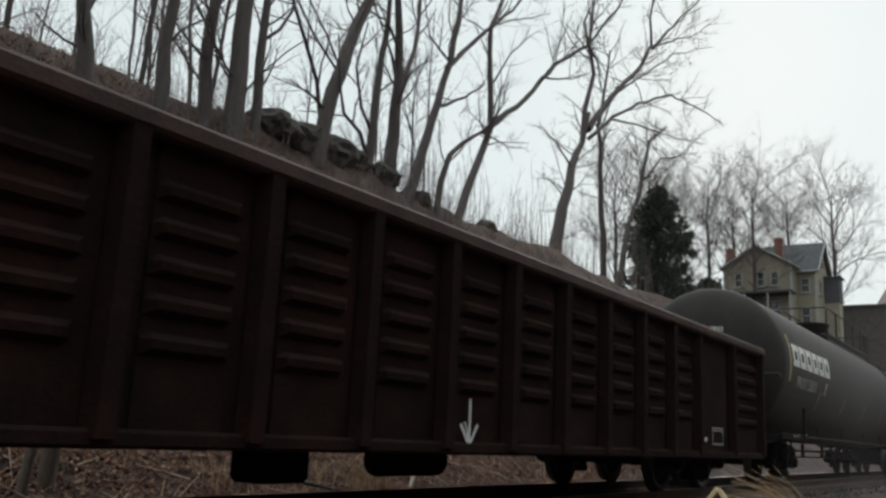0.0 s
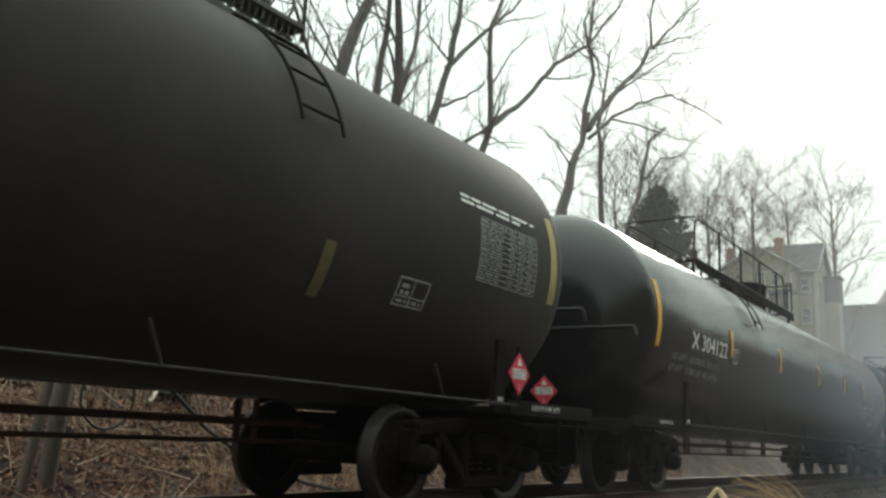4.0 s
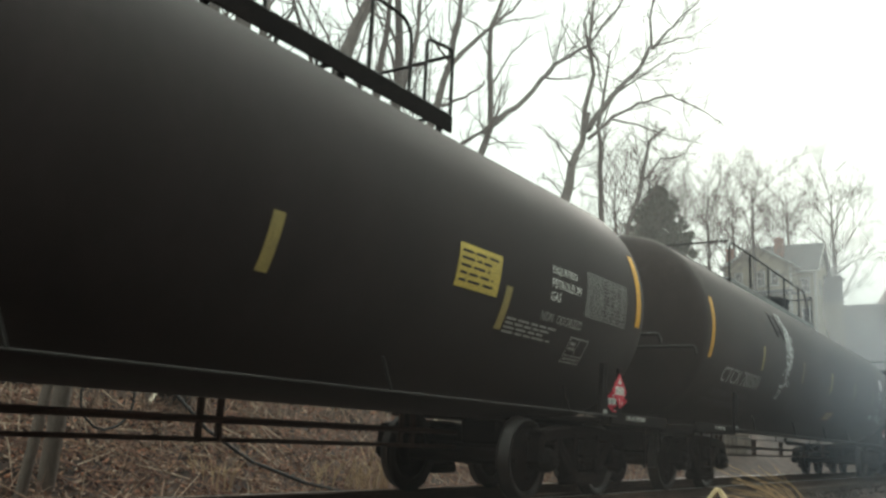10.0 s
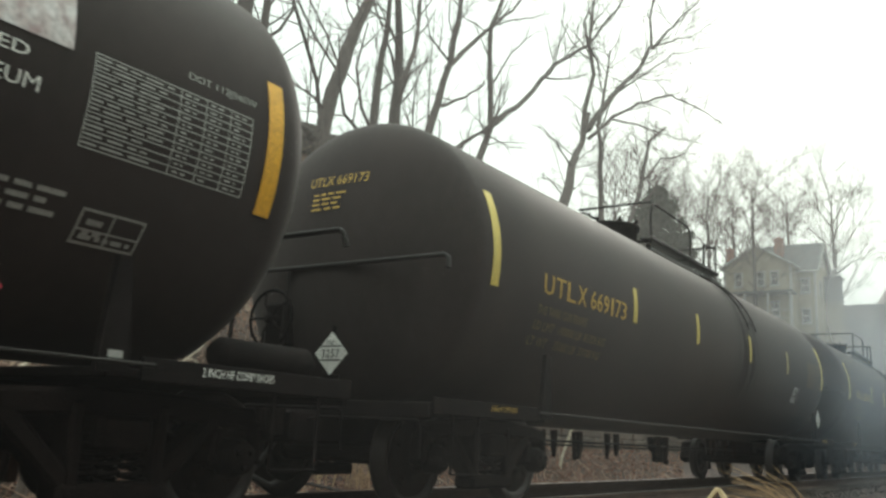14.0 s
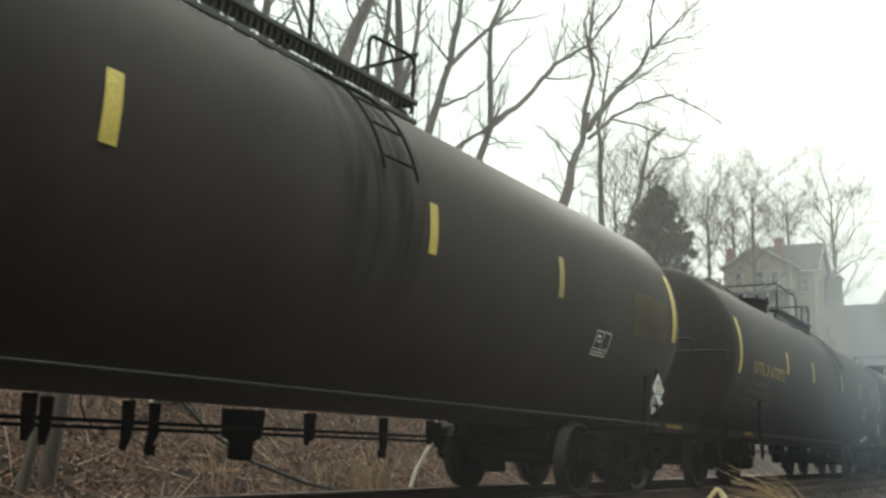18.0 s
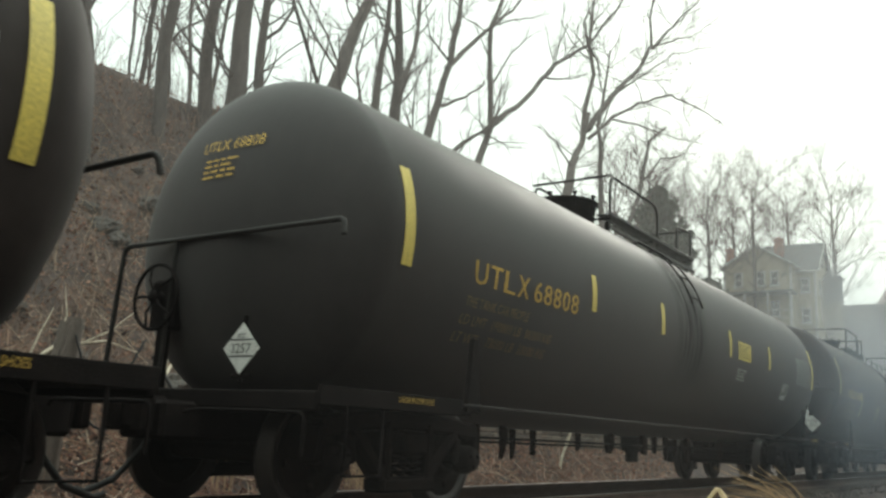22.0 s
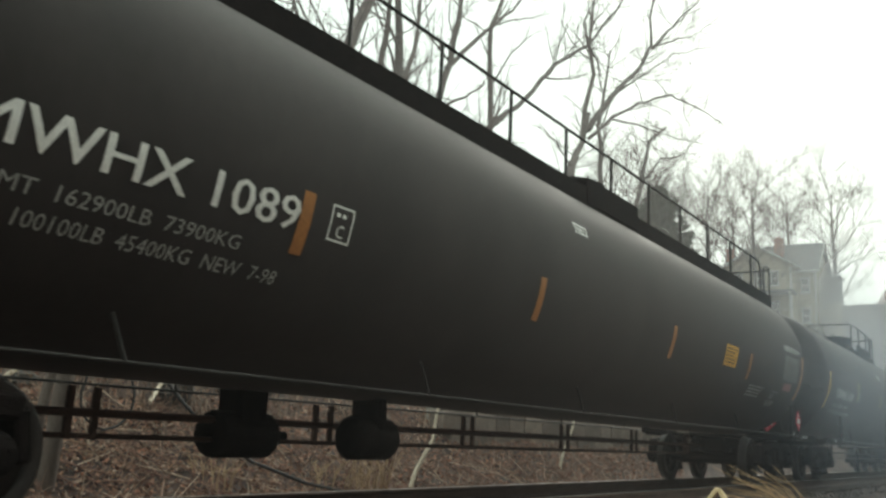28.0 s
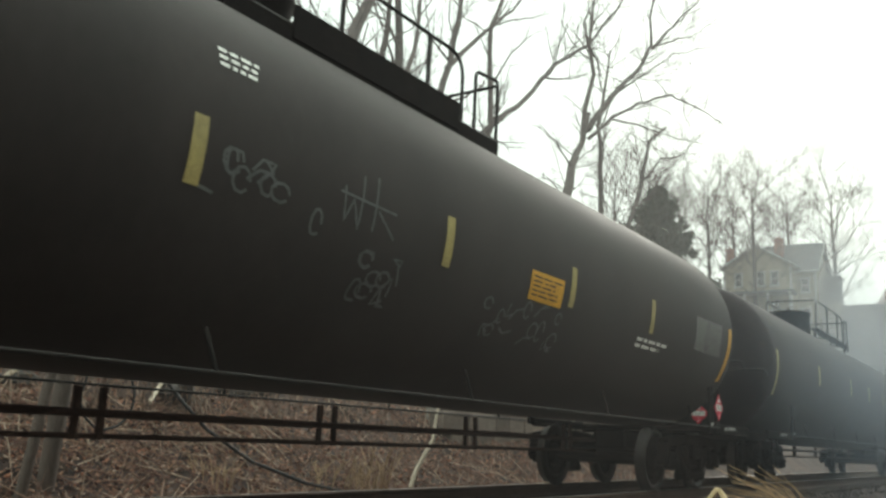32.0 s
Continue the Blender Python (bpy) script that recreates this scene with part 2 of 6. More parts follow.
# ---- mesh building ----
class Shape:
    """Collects vertices and faces of one part."""

    def __init__(self):
        self.v, self.f, self.s = [], [], []

    def add(self, verts, faces, smooth=False, m=None):
        k = len(self.v)
        self.v += [tuple(m @ Vector(p)) for p in verts] if m else [tuple(p) for p in verts]
        self.f += [tuple(i + k for i in f) for f in faces]
        self.s += [smooth] * len(faces)
        return self

    def box(self, c, size, bev=0.008, m=None):
        h = [max(a / 2, 1e-4) for a in size]
        b = min(bev, min(h) * 0.45)
        verts, at = [], {}
        for sx in (-1, 1):
            for sy in (-1, 1):
                for sz in (-1, 1):
                    sg = (sx, sy, sz)
                    for a in range(3):
                        at[sg, a] = len(verts)
                        verts.append(tuple(c[i] + sg[i] * (h[i] - (0 if i == a else b)) for i in range(3)))
        faces = []
        for a in range(3):
            u, w = (a + 1) % 3, (a + 2) % 3
            for s in (-1, 1):
                loop = []
                for p, q in ((-1, -1), (1, -1), (1, 1), (-1, 1)):
                    sg = [0, 0, 0]
                    sg[a], sg[u], sg[w] = s, p, q
                    loop.append(at[tuple(sg), a])
                faces.append(loop if s > 0 else loop[::-1])
            for p in (-1, 1):
                for q in (-1, 1):
                    lo, hi = [0, 0, 0], [0, 0, 0]
                    lo[a], lo[u], lo[w] = -1, p, q
                    hi[a], hi[u], hi[w] = 1, p, q
                    lo, hi = tuple(lo), tuple(hi)
                    loop = [at[lo, u], at[hi, u], at[hi, w], at[lo, w]]
                    faces.append(loop if p * q < 0 else loop[::-1])
        for sg in [(x, y, z) for x in (-1, 1) for y in (-1, 1) for z in (-1, 1)]:
            loop = [at[sg, 0], at[sg, 1], at[sg, 2]]
            faces.append(loop if sg[0] * sg[1] * sg[2] > 0 else loop[::-1])
        return self.add(verts, faces, False, m)

    def tube(self, pts, radii, n=8, caps=True, m=None):
        """A round bar through the points; radii: one number or one for each point."""
        pts = [Vector(p) for p in pts]
        if isinstance(radii, (int, float)):
            radii = [radii] * len(pts)
        verts, faces = [], []
        d = (pts[1] - pts[0]).normalized()
        side = d.cross(Vector((0, 0, 1)) if abs(d.z) < 0.9 else Vector((1, 0, 0))).normalized()
        for i, p in enumerate(pts):
            a = pts[max(i - 1, 0)]
            b = pts[min(i + 1, len(pts) - 1)]
            d = (b - a).normalized()
            side = (side - d * side.dot(d)).normalized()
            up = d.cross(side)
            for k in range(n):
                t = 2 * math.pi * k / n
                verts.append(p + radii[i] * (math.cos(t) * side + math.sin(t) * up))
        for i in range(len(pts) - 1):
            for k in range(n):
                j = (k + 1) % n
                faces.append((i * n + k, i * n + j, (i + 1) * n + j, (i + 1) * n + k))
        self.add(verts, faces, True, m)
        if caps:
            self.add(verts[:n], [tuple(range(n))[::-1]], False, m)
            self.add(verts[-n:], [tuple(range(n))], False, m)
        return self

    def lathe(self, profile, axis="x", n=32, m=None, sharp=False):
        """Profile rows (along, radius) turned round an axis."""
        verts, faces = [], []
        for a, r in profile:
            for k in range(n):
                t = 2 * math.pi * k / n
                c, s = r * math.cos(t), r * math.sin(t)
                verts.append({"x": (a, c, s), "y": (c, a, s), "z": (c, s, a)}[axis])
        for i in range(len(profile) - 1):
            for k in range(n):
                j = (k + 1) % n
                loop = (i * n + k, i * n + j, (i + 1) * n + j, (i + 1) * n + k)
                faces.append(loop if axis != "y" else loop[::-1])
        return self.add(verts, faces, not sharp, m)

    def plate(self, outline, thick, m=None):
        """A flat plate: outline (x, z) pulled along y by thick, centred."""
        n = len(outline)
        verts = [(x, -thick / 2, z) for x, z in outline] + [(x, thick / 2, z) for x, z in outline]
        faces = [tuple(range(n)), tuple(range(2 * n - 1, n - 1, -1))]
        faces += [(i, i + n, (i + 1) % n + n, (i + 1) % n) for i in range(n)]
        return self.add(verts, faces, False, m)

    def mesh(self, name):
        me = bpy.data.meshes.new(name)
        me.from_pydata(self.v, [], self.f)
        me.polygons.foreach_set("use_smooth", self.s)
        me.update()
        return me


def part(name, shape, mat, parent, label="", at=None, kind=""):
    """One mesh object under a thing or under a part. shape: a Shape or a mesh that alike parts share."""
    me = shape if isinstance(shape, bpy.types.Mesh) else shape.mesh(name)
    if not me.materials:
        me.materials.append(mat)
    ob = new(name, me)
    ob.parent = parent
    if at is not None:
        ob.matrix_basis = at
    return tagged(ob, label, kind=kind)


def thing(name, label, category, at=None, group="", kind=""):
    ob = new(name)
    ob.empty_display_size = 0.2
    if at is not None:
        ob.matrix_basis = at
    return tagged(ob, label, category, group, kind)


def solid(name, shape, mat, label, category="", at=None, group="", kind=""):
    me = shape if isinstance(shape, bpy.types.Mesh) else shape.mesh(name)
    if not me.materials:
        me.materials.append(mat)
    ob = new(name, me)
    if at is not None:
        ob.matrix_basis = at
    return tagged(ob, label, category, group, kind)


def letters(text, x0, x1, z0, z1, bold=0.016):
    """The flat outline of a line of text, stretched to a box in x and z; faces as a Shape in the plane y = 0."""
    cu = bpy.data.curves.new("text", "FONT")
    cu.body, cu.resolution_u = text, 2
    ob = bpy.data.objects.new("text", cu)
    scene.collection.objects.link(ob)
    me = bpy.data.meshes.new_from_object(ob)
    bpy.data.objects.remove(ob)
    bpy.data.curves.remove(cu)
    bm = bmesh.new()
    bm.from_mesh(me)
    bpy.data.meshes.remove(me)
    xs = [v.co.x for v in bm.verts]
    ys = [v.co.y for v in bm.verts]
    ax, bx, ay, by = min(xs), max(xs), min(ys), max(ys)
    for v in bm.verts:
        v.co = Vector((x0 + (v.co.x - ax) / (bx - ax) * (x1 - x0), 0, z0 + (v.co.y - ay) / (by - ay) * (z1 - z0)))
    step = 0.05
    k = math.ceil(z0 / step + 0.01)
    while k * step < z1 and z1 - z0 > 0.12:
        bmesh.ops.bisect_plane(bm, geom=bm.verts[:] + bm.edges[:] + bm.faces[:], plane_co=(0, 0, k * step), plane_no=(0, 0, 1))
        k += 1
    bm.verts.index_update()
    sh = Shape()
    loops = [[v.index for v in f.verts] for f in bm.faces]
    # a second pass of paint beside the first thickens the strokes
    for k, d in enumerate((0.0, 0.035) if z1 - z0 > 0.12 else (0.0,)):
        sh.add([(v.co.x + d * (z1 - z0), -0.0012 * k, v.co.z) for v in bm.verts], loops)
    bm.free()
    return sh


def words(shape, gap):
    """Cuts a line of letters into its words, where nothing stands for the width of the gap."""
    spans = sorted((min(shape.v[i][0] for i in f), max(shape.v[i][0] for i in f), f) for f in shape.f)
    groups, end = [], -1e9
    for a, b, f in spans:
        if a - end > gap:
            groups.append([])
        groups[-1].append(f)
        end = max(end, b)
    out = []
    for faces in groups:
        used = sorted({i for f in faces for i in f})
        at = {i: k for k, i in enumerate(used)}
        out.append(Shape().add([shape.v[i] for i in used], [tuple(at[i] for i in f) for f in faces]))
    return out


def bars(rows, x0, x1, z0, z1, seed=0, fill=0.55, gaps=3):
    """Rows of unreadable writing: short bars with word gaps."""
    rng = random.Random(seed)
    sh = Shape()
    h = (z1 - z0) / rows
    for r in range(rows):
        z = z1 - (r + 0.5) * h
        x = x0
        end = x1 - rng.random() * 0.25 * (x1 - x0) * (r > 0)
        while x < end - 0.02:
            w = min((x1 - x0) / gaps * rng.uniform(0.4, 1.1), end - x)
            a, b, c, d = x, x + w * 0.9, z - h * fill / 2, z + h * fill / 2
            sh.add([(a, 0, c), (b, 0, c), (b, 0, d), (a, 0, d)], [(0, 1, 2, 3)])
            x += w + h * 0.35
    return sh


def strip(x0, z0, x1, z1):
    sh = Shape()
    k = max(1, int(abs(z1 - z0) / 0.04))
    for i in range(k):
        a, b = z0 + (z1 - z0) * i / k, z0 + (z1 - z0) * (i + 1) / k
        sh.add([(x0, 0, a), (x1, 0, a), (x1, 0, b), (x0, 0, b)], [(0, 1, 2, 3)])
    return sh


def merged(*shapes):
    sh = Shape()
    for o in shapes:
        sh.add(o.v, o.f)
    return sh


def outline_box(x0, x1, z0, z1, w=0.012):
    return merged(strip(x0, z0, x0 + w, z1), strip(x1 - w, z0, x1, z1), strip(x0, z0, x1, z0 + w), strip(x0, z1 - w, x1, z1))


def stroke(points, w):
    """A painted line of width w through (x, z) points."""
    sh = Shape()
    pts = []
    for (ax, az), (bx, bz) in zip(points, points[1:]):
        k = max(1, int(math.hypot(bx - ax, bz - az) / 0.05))
        pts += [(ax + (bx - ax) * i / k, az + (bz - az) * i / k) for i in range(k)]
    pts.append(points[-1])
    left, right = [], []
    for i, (x, z) in enumerate(pts):
        (ax, az), (bx, bz) = pts[max(i - 1, 0)], pts[min(i + 1, len(pts) - 1)]
        d = math.hypot(bx - ax, bz - az) or 1
        nx, nz = -(bz - az) / d * w / 2, (bx - ax) / d * w / 2
        left.append((x + nx, 0, z + nz))
        right.append((x - nx, 0, z - nz))
    n = len(pts)
    sh.add(left + right, [(n + i, n + i + 1, i + 1, i) for i in range(n - 1)])
    return sh


SHELL = {"lift": 0.0}  # how far the tank in hand sits above the usual height


def on_side(shape, radius, zc, proud=0.004):
    """Lays a flat drawing (x, z from the tank's usual middle height) on the near side of a tank."""
    r = radius + proud
    lift = SHELL["lift"]
    shape.v = [(x, y - r * math.cos(math.asin(max(-0.99, min(0.99, (z - lift) / r)))), zc + z) for x, y, z in shape.v]
    return shape


def on_head(shape, x_rim, depth, radius, zc, proud=0.014):
    """Lays a flat drawing (x to the near side, z) on the domed end that faces the camera's back."""
    vs = []
    for x, y, z in shape.v:
        q = 1 - (x * x + z * z) / radius**2
        vs.append((x_rim - depth * math.sqrt(max(q, 0.02)) - proud + y, -x, zc + SHELL["lift"] + z))
    shape.v = vs
    return shape



# ---- the train ----
SPEEDS = (6.8, 6.66, 6.62, 6.52, 6.48, 6.47, 6.39, 6.33, 6.12)  # m/s every 4 s


NUDGES = {11: 0.16, 13: 0.05, 18: 0.2, 19: 0.06, 21: -0.2, 24: -0.03}  # slack running through the couplings, in metres


def gone(t):
    """Metres that the train has rolled by t seconds."""
    s = 0.0
    for i in range(8):
        d = min(max(t - 4 * i, 0), 4)
        a, b = SPEEDS[i], SPEEDS[i + 1]
        s += a * d + (b - a) * d * d / 8
    for k, d in NUDGES.items():
        if abs(t - k) < 1:
            s += d * (0.5 + 0.5 * math.cos(math.pi * (t - k)))
    return s


WHEEL_R = 0.42
CARS, WHEELSETS = [], []
CACHE = {}


def cached(key, make):
    if key not in CACHE:
        CACHE[key] = make().mesh(key)
    return CACHE[key]


def wheel_rim_shape():
    sh = Shape()
    for s in (-1, 1):
        prof = [(0.0, 0.30), (0.0, 0.45), (0.02, 0.45), (0.035, WHEEL_R + 0.005), (0.13, WHEEL_R - 0.005), (0.135, 0.40), (0.115, 0.34), (0.06, 0.32), (0.0, 0.30)]
        sh.lathe([(s * (0.70 + a), r) for a, r in prof], "y", 36, sharp=False)
    return sh


def wheel_disc_shape():
    sh = Shape()
    for s in (-1, 1):
        prof = [(0.02, 0.33), (0.05, 0.28), (0.075, 0.18), (0.04, 0.14), (-0.02, 0.13), (-0.02, 0.09), (0.16, 0.09), (0.16, 0.13), (0.11, 0.16), (0.1, 0.28), (0.1, 0.34)]
        sh.lathe([(s * (0.70 + a), r) for a, r in prof], "y", 28)
    sh.lathe([(-1.05, 0.0), (-1.05, 0.07), (-0.68, 0.075), (-0.6, 0.085), (0.6, 0.085), (0.68, 0.075), (1.05, 0.07), (1.05, 0.0)], "y", 16)
    # lightening bolts in the plate so that the turning shows
    for s in (-1, 1):
        for k in range(4):
            a = math.pi / 2 * k
            sh.box((0.23 * math.cos(a), s * 0.805, 0.23 * math.sin(a)), (0.06, 0.02, 0.06), 0.006)
    return sh


def side_frame_shape():
    """Cast side frame: arched top member, sloping struts to the spring seat, pedestal jaws; drawn round the axle line."""
    sh = Shape()
    def bar(a, b, w, d=0.17):
        a, b = Vector((a[0], 0, a[1])), Vector((b[0], 0, b[1]))
        v = b - a
        m = Matrix.Translation((a + b) / 2) @ Matrix.Rotation(-math.atan2(v.z, v.x), 4, "Y")
        sh.box((0, 0, 0), (v.length + w * 0.5, d, w), 0.025, m)
    bar((-1.0, 0.24), (-0.72, 0.27), 0.14)
    bar((-0.72, 0.27), (-0.25, 0.30), 0.15)
    bar((-0.28, 0.30), (0.28, 0.30), 0.16)
    bar((0.25, 0.30), (0.72, 0.27), 0.15)
    bar((0.72, 0.27), (1.0, 0.24), 0.14)
    for s in (-1, 1):
        bar((s * 0.68, 0.22), (s * 0.26, -0.17), 0.12)
        bar((s * 1.02, 0.22), (s * 1.06, -0.02), 0.09)
        bar((s * 0.72, 0.16), (s * 0.70, -0.02), 0.08)
        bar((s * 0.28, 0.28), (s * 0.27, -0.16), 0.08, 0.2)
    bar((-0.32, -0.20), (0.32, -0.20), 0.12, 0.22)
    return sh


def spring_shape():
    sh = Shape()
    turns = 5
    pts = [(0.06 * math.cos(2 * math.pi * k / 8), 0.06 * math.sin(2 * math.pi * k / 8), -0.13 + 0.27 * k / (8 * turns)) for k in range(8 * turns + 1)]
    return sh.tube(pts, 0.016, 5)


def cap_shape():
    sh = Shape()
    sh.lathe([(0.0, 0.125), (-0.1, 0.125), (-0.13, 0.105), (-0.16, 0.1), (-0.165, 0.0)], "y", 18)
    for k in range(3):
        a = 2 * math.pi * k / 3 + 0.5
        sh.box((0.06 * math.cos(a), -0.172, 0.06 * math.sin(a)), (0.03, 0.02, 0.03), 0.004)
    return sh


def truck(parent, x, material_key="truck_steel"):
    bol = cached("bolster", lambda: Shape().box((0, 0, 0.55), (0.36, 2.3, 0.2), 0.03).box((0, 0, 0.68), (0.42, 0.42, 0.08), 0.02)
                 .box((-0.5, 0, 0.5), (0.1, 1.9, 0.12), 0.02).box((0.5, 0, 0.5), (0.1, 1.9, 0.12), 0.02))
    t = part("truck", bol, M["truck_steel"], parent, at=pose(x, 0, 0))
    for s in (-1, 1):
        part("side_frame", cached("side_frame", side_frame_shape), M[material_key], t, at=pose(0, s * 1.0, WHEEL_R))
        for x in (-0.15, 0.0, 0.15):
            part("spring", cached("spring", spring_shape), M["truck_steel"], t, at=pose(x, s * 1.0, WHEEL_R))
        for a in (-0.889, 0.889):
            part("bearing_cap", cached("bearing_cap", cap_shape), M["frame_black"], t, at=pose(a, s * 0.98, WHEEL_R, 0, 0, 0 if s < 0 else 180))
            part("brake_shoe", cached("brake_shoe", lambda: Shape().box((0, 0, 0), (0.06, 0.1, 0.3), 0.02)), M["rust"], t,
                 at=pose(a * 0.49, s * 0.77, WHEEL_R))
    for a in (-0.889, 0.889):
        w = part("wheelset", cached("wheelset", wheel_disc_shape), M["wheel_disc"], t, "rust-brown steel wheels on an axle", at=pose(a, 0, WHEEL_R))
        me = w.data
        if "rims" not in CACHE:
            k = len(me.vertices)
            sh = wheel_rim_shape()
            both = Shape()
            both.add([v.co[:] for v in me.vertices], [p.vertices[:] for p in me.polygons], True)
            n = len(both.f)
            both.add(sh.v, sh.f, True)
            me2 = both.mesh("wheelset")
            me2.materials.append(M["wheel_disc"])
            me2.materials.append(M["wheel_rim"])
            for i in range(n, len(both.f)):
                me2.polygons[i].material_index = 1
            CACHE["rims"] = me2
        w.data = CACHE["rims"]
        WHEELSETS.append((w, a))
    return t


def coupler_shape():
    sh = Shape().box((0.35, 0, 0), (0.8, 0.18, 0.16), 0.03).box((-0.1, 0.02, 0), (0.3, 0.3, 0.28), 0.06)
    sh.box((-0.22, -0.13, 0), (0.14, 0.1, 0.26), 0.04).box((-0.26, 0.14, 0), (0.1, 0.12, 0.24), 0.04)
    return sh


def hose_shape():
    return Shape().tube([(0.0, 0.18, 0.0), (-0.1, 0.2, -0.2), (-0.3, 0.22, -0.42), (-0.52, 0.22, -0.5), (-0.6, 0.22, -0.48)], 0.025, 8)


def brake_wheel_shape():
    sh = Shape()
    ring = [(0.0, 0.27 * math.cos(2 * math.pi * k / 20), 0.27 * math.sin(2 * math.pi * k / 20)) for k in range(21)]
    sh.tube(ring, 0.016, 6, caps=False)
    for k in range(5):
        a = 2 * math.pi * k / 5
        sh.tube([(0, 0, 0), (-0.04, 0.14 * math.cos(a), 0.14 * math.sin(a)), (0, 0.27 * math.cos(a), 0.27 * math.sin(a))], 0.012, 5)
    sh.lathe([(-0.04, 0.0), (-0.04, 0.05), (0.25, 0.05)], "x", 10)
    return sh


def pipe(points, r=0.018, n=7, bend=0.1):
    """A bent pipe with rounded corners."""
    pts = [Vector(p) for p in points]
    out = [pts[0]]
    for a, b, c in zip(pts, pts[1:], pts[2:]):
        da, dc = (a - b), (c - b)
        k = min(bend, da.length * 0.45, dc.length * 0.45)
        p, q = b + da.normalized() * k, b + dc.normalized() * k
        for i in range(5):
            t = i / 4
            out.append((1 - t) ** 2 * p + 2 * t * (1 - t) * b + t * t * q)
    out.append(pts[-1])
    return Shape().tube(out, r, n)


def placard(parent, x, y, z, number, red, turn=None):
    """A hazard diamond in its holder: faces -y, or -x with turn."""
    at = turn if turn is not None else pose(x, y, z)
    d = part("placard", Shape().plate([(-0.19, 0), (0, -0.19), (0.19, 0), (0, 0.19)], 0.006), M["red" if red else "white"], parent,
             "red and white diamond hazard placard" if red else "white diamond hazard placard", at=at)
    if red:
        sh = merged(strip(-0.12, -0.045, 0.12, 0.045))
        sh.v = [(a, -0.005, b) for a, _, b in sh.v]
        part("number_panel", sh, M["white"], d)
        sym = Shape().plate([(-0.045, 0.075), (0.045, 0.075), (0.02, 0.11), (0.0, 0.15), (-0.02, 0.11)], 0.002, pose(0, -0.004, 0))
        part("flame_mark", sym, M["white"], d)
        two = letters("2", -0.014, 0.014, -0.14, -0.09)
        two.v = [(a, -0.005 + y, b) for a, y, b in two.v]
        part("class_number", two, M["white"], d)
    else:
        for z0 in (-0.065, 0.058):
            sh = strip(-0.125, z0, 0.125, z0 + 0.012)
            sh.v = [(a, -0.005, b) for a, _, b in sh.v]
            part("rule", sh, M["black_ink"], d)
        sh = bars(2, -0.05, 0.05, 0.075, 0.115, 3)
        sh.v = [(a, -0.005, b) for a, _, b in sh.v]
        part("small_writing", sh, M["black_ink"], d)
    sh = letters(number, -0.105, 0.105, -0.036, 0.036)
    sh.v = [(a, -0.008 + y, b) for a, y, b in sh.v]
    part("number", sh, M["black_ink"], d)
    part("holder", Shape().box((0, 0.02, 0), (0.04, 0.02, 0.5), 0.004).box((0, 0.02, -0.2), (0.2, 0.02, 0.03), 0.004), M["frame_black"], d)
    return d


def table_marks(x0, x1, z0, z1, seed):
    """A printed table: rules, columns and rows of unreadable figures."""
    rows = 11
    sh = [bars(rows, x0 + 0.01, x0 + 0.46 * (x1 - x0), z0, z1, seed, 0.24, 3.4)]
    for k in range(3):
        a = x0 + (0.5 + 0.17 * k) * (x1 - x0)
        sh.append(bars(rows, a + 0.03, a + 0.12 * (x1 - x0), z0, z1, seed + k + 1, 0.26, 1.8))
    for r in range(rows + 1):
        z = z0 + (z1 - z0) * r / rows
        sh.append(strip(x0, z - 0.0035, x1, z + 0.0035))
    for k in (0, 0.5, 0.67, 0.84, 1):
        a = x0 + k * (x1 - x0)
        sh.append(strip(a - 0.004, z0, a + 0.004, z1))
    return merged(*sh)


HEAD = 0.62  # depth of the domed ends


def tank_shape(x0, x1, R, zc, n=72):
    prof = []
    for k in range(13):
        a = math.pi / 2 * k / 12
        prof.append((x0 - HEAD * math.cos(a), max(R * math.sin(a), 0.001)))
    for i in range(1, 12):
        prof.append((x0 + (x1 - x0) * i / 12, R))
    for k in range(13):
        a = math.pi / 2 * (12 - k) / 12
        prof.append((x1 + HEAD * math.cos(a), max(R * math.sin(a), 0.001)))
    return Shape().lathe(prof, "x", n, pose(0, 0, zc))


def ladder(parent, x, R, zc, width=0.42):
    """A short side ladder that follows the tank down from the platform."""
    r = R + 0.09
    for s in (-0.5, 0.5):
        pts = [(x + s * width, -r * math.cos(radians(66 - 50 * k / 12)), zc + r * math.sin(radians(66 - 50 * k / 12))) for k in range(13)]
        part("ladder_rail", Shape().tube(pts, 0.014, 6), M["frame_black"], parent)
    for k in range(4):
        a = radians(58 - 12.5 * k)
        part("ladder_rung", cached("rung", lambda: Shape().tube([(-0.21, 0, 0), (0.21, 0, 0)], 0.012, 6)), M["frame_black"], parent, at=pose(x, -r * math.cos(a), zc + r * math.sin(a)))


def skewed(shape, slant):
    """Leans a drawing: x grows by slant for each metre of height."""
    shape.v = [(x + slant * z, y, z) for x, y, z in shape.v]
    return shape


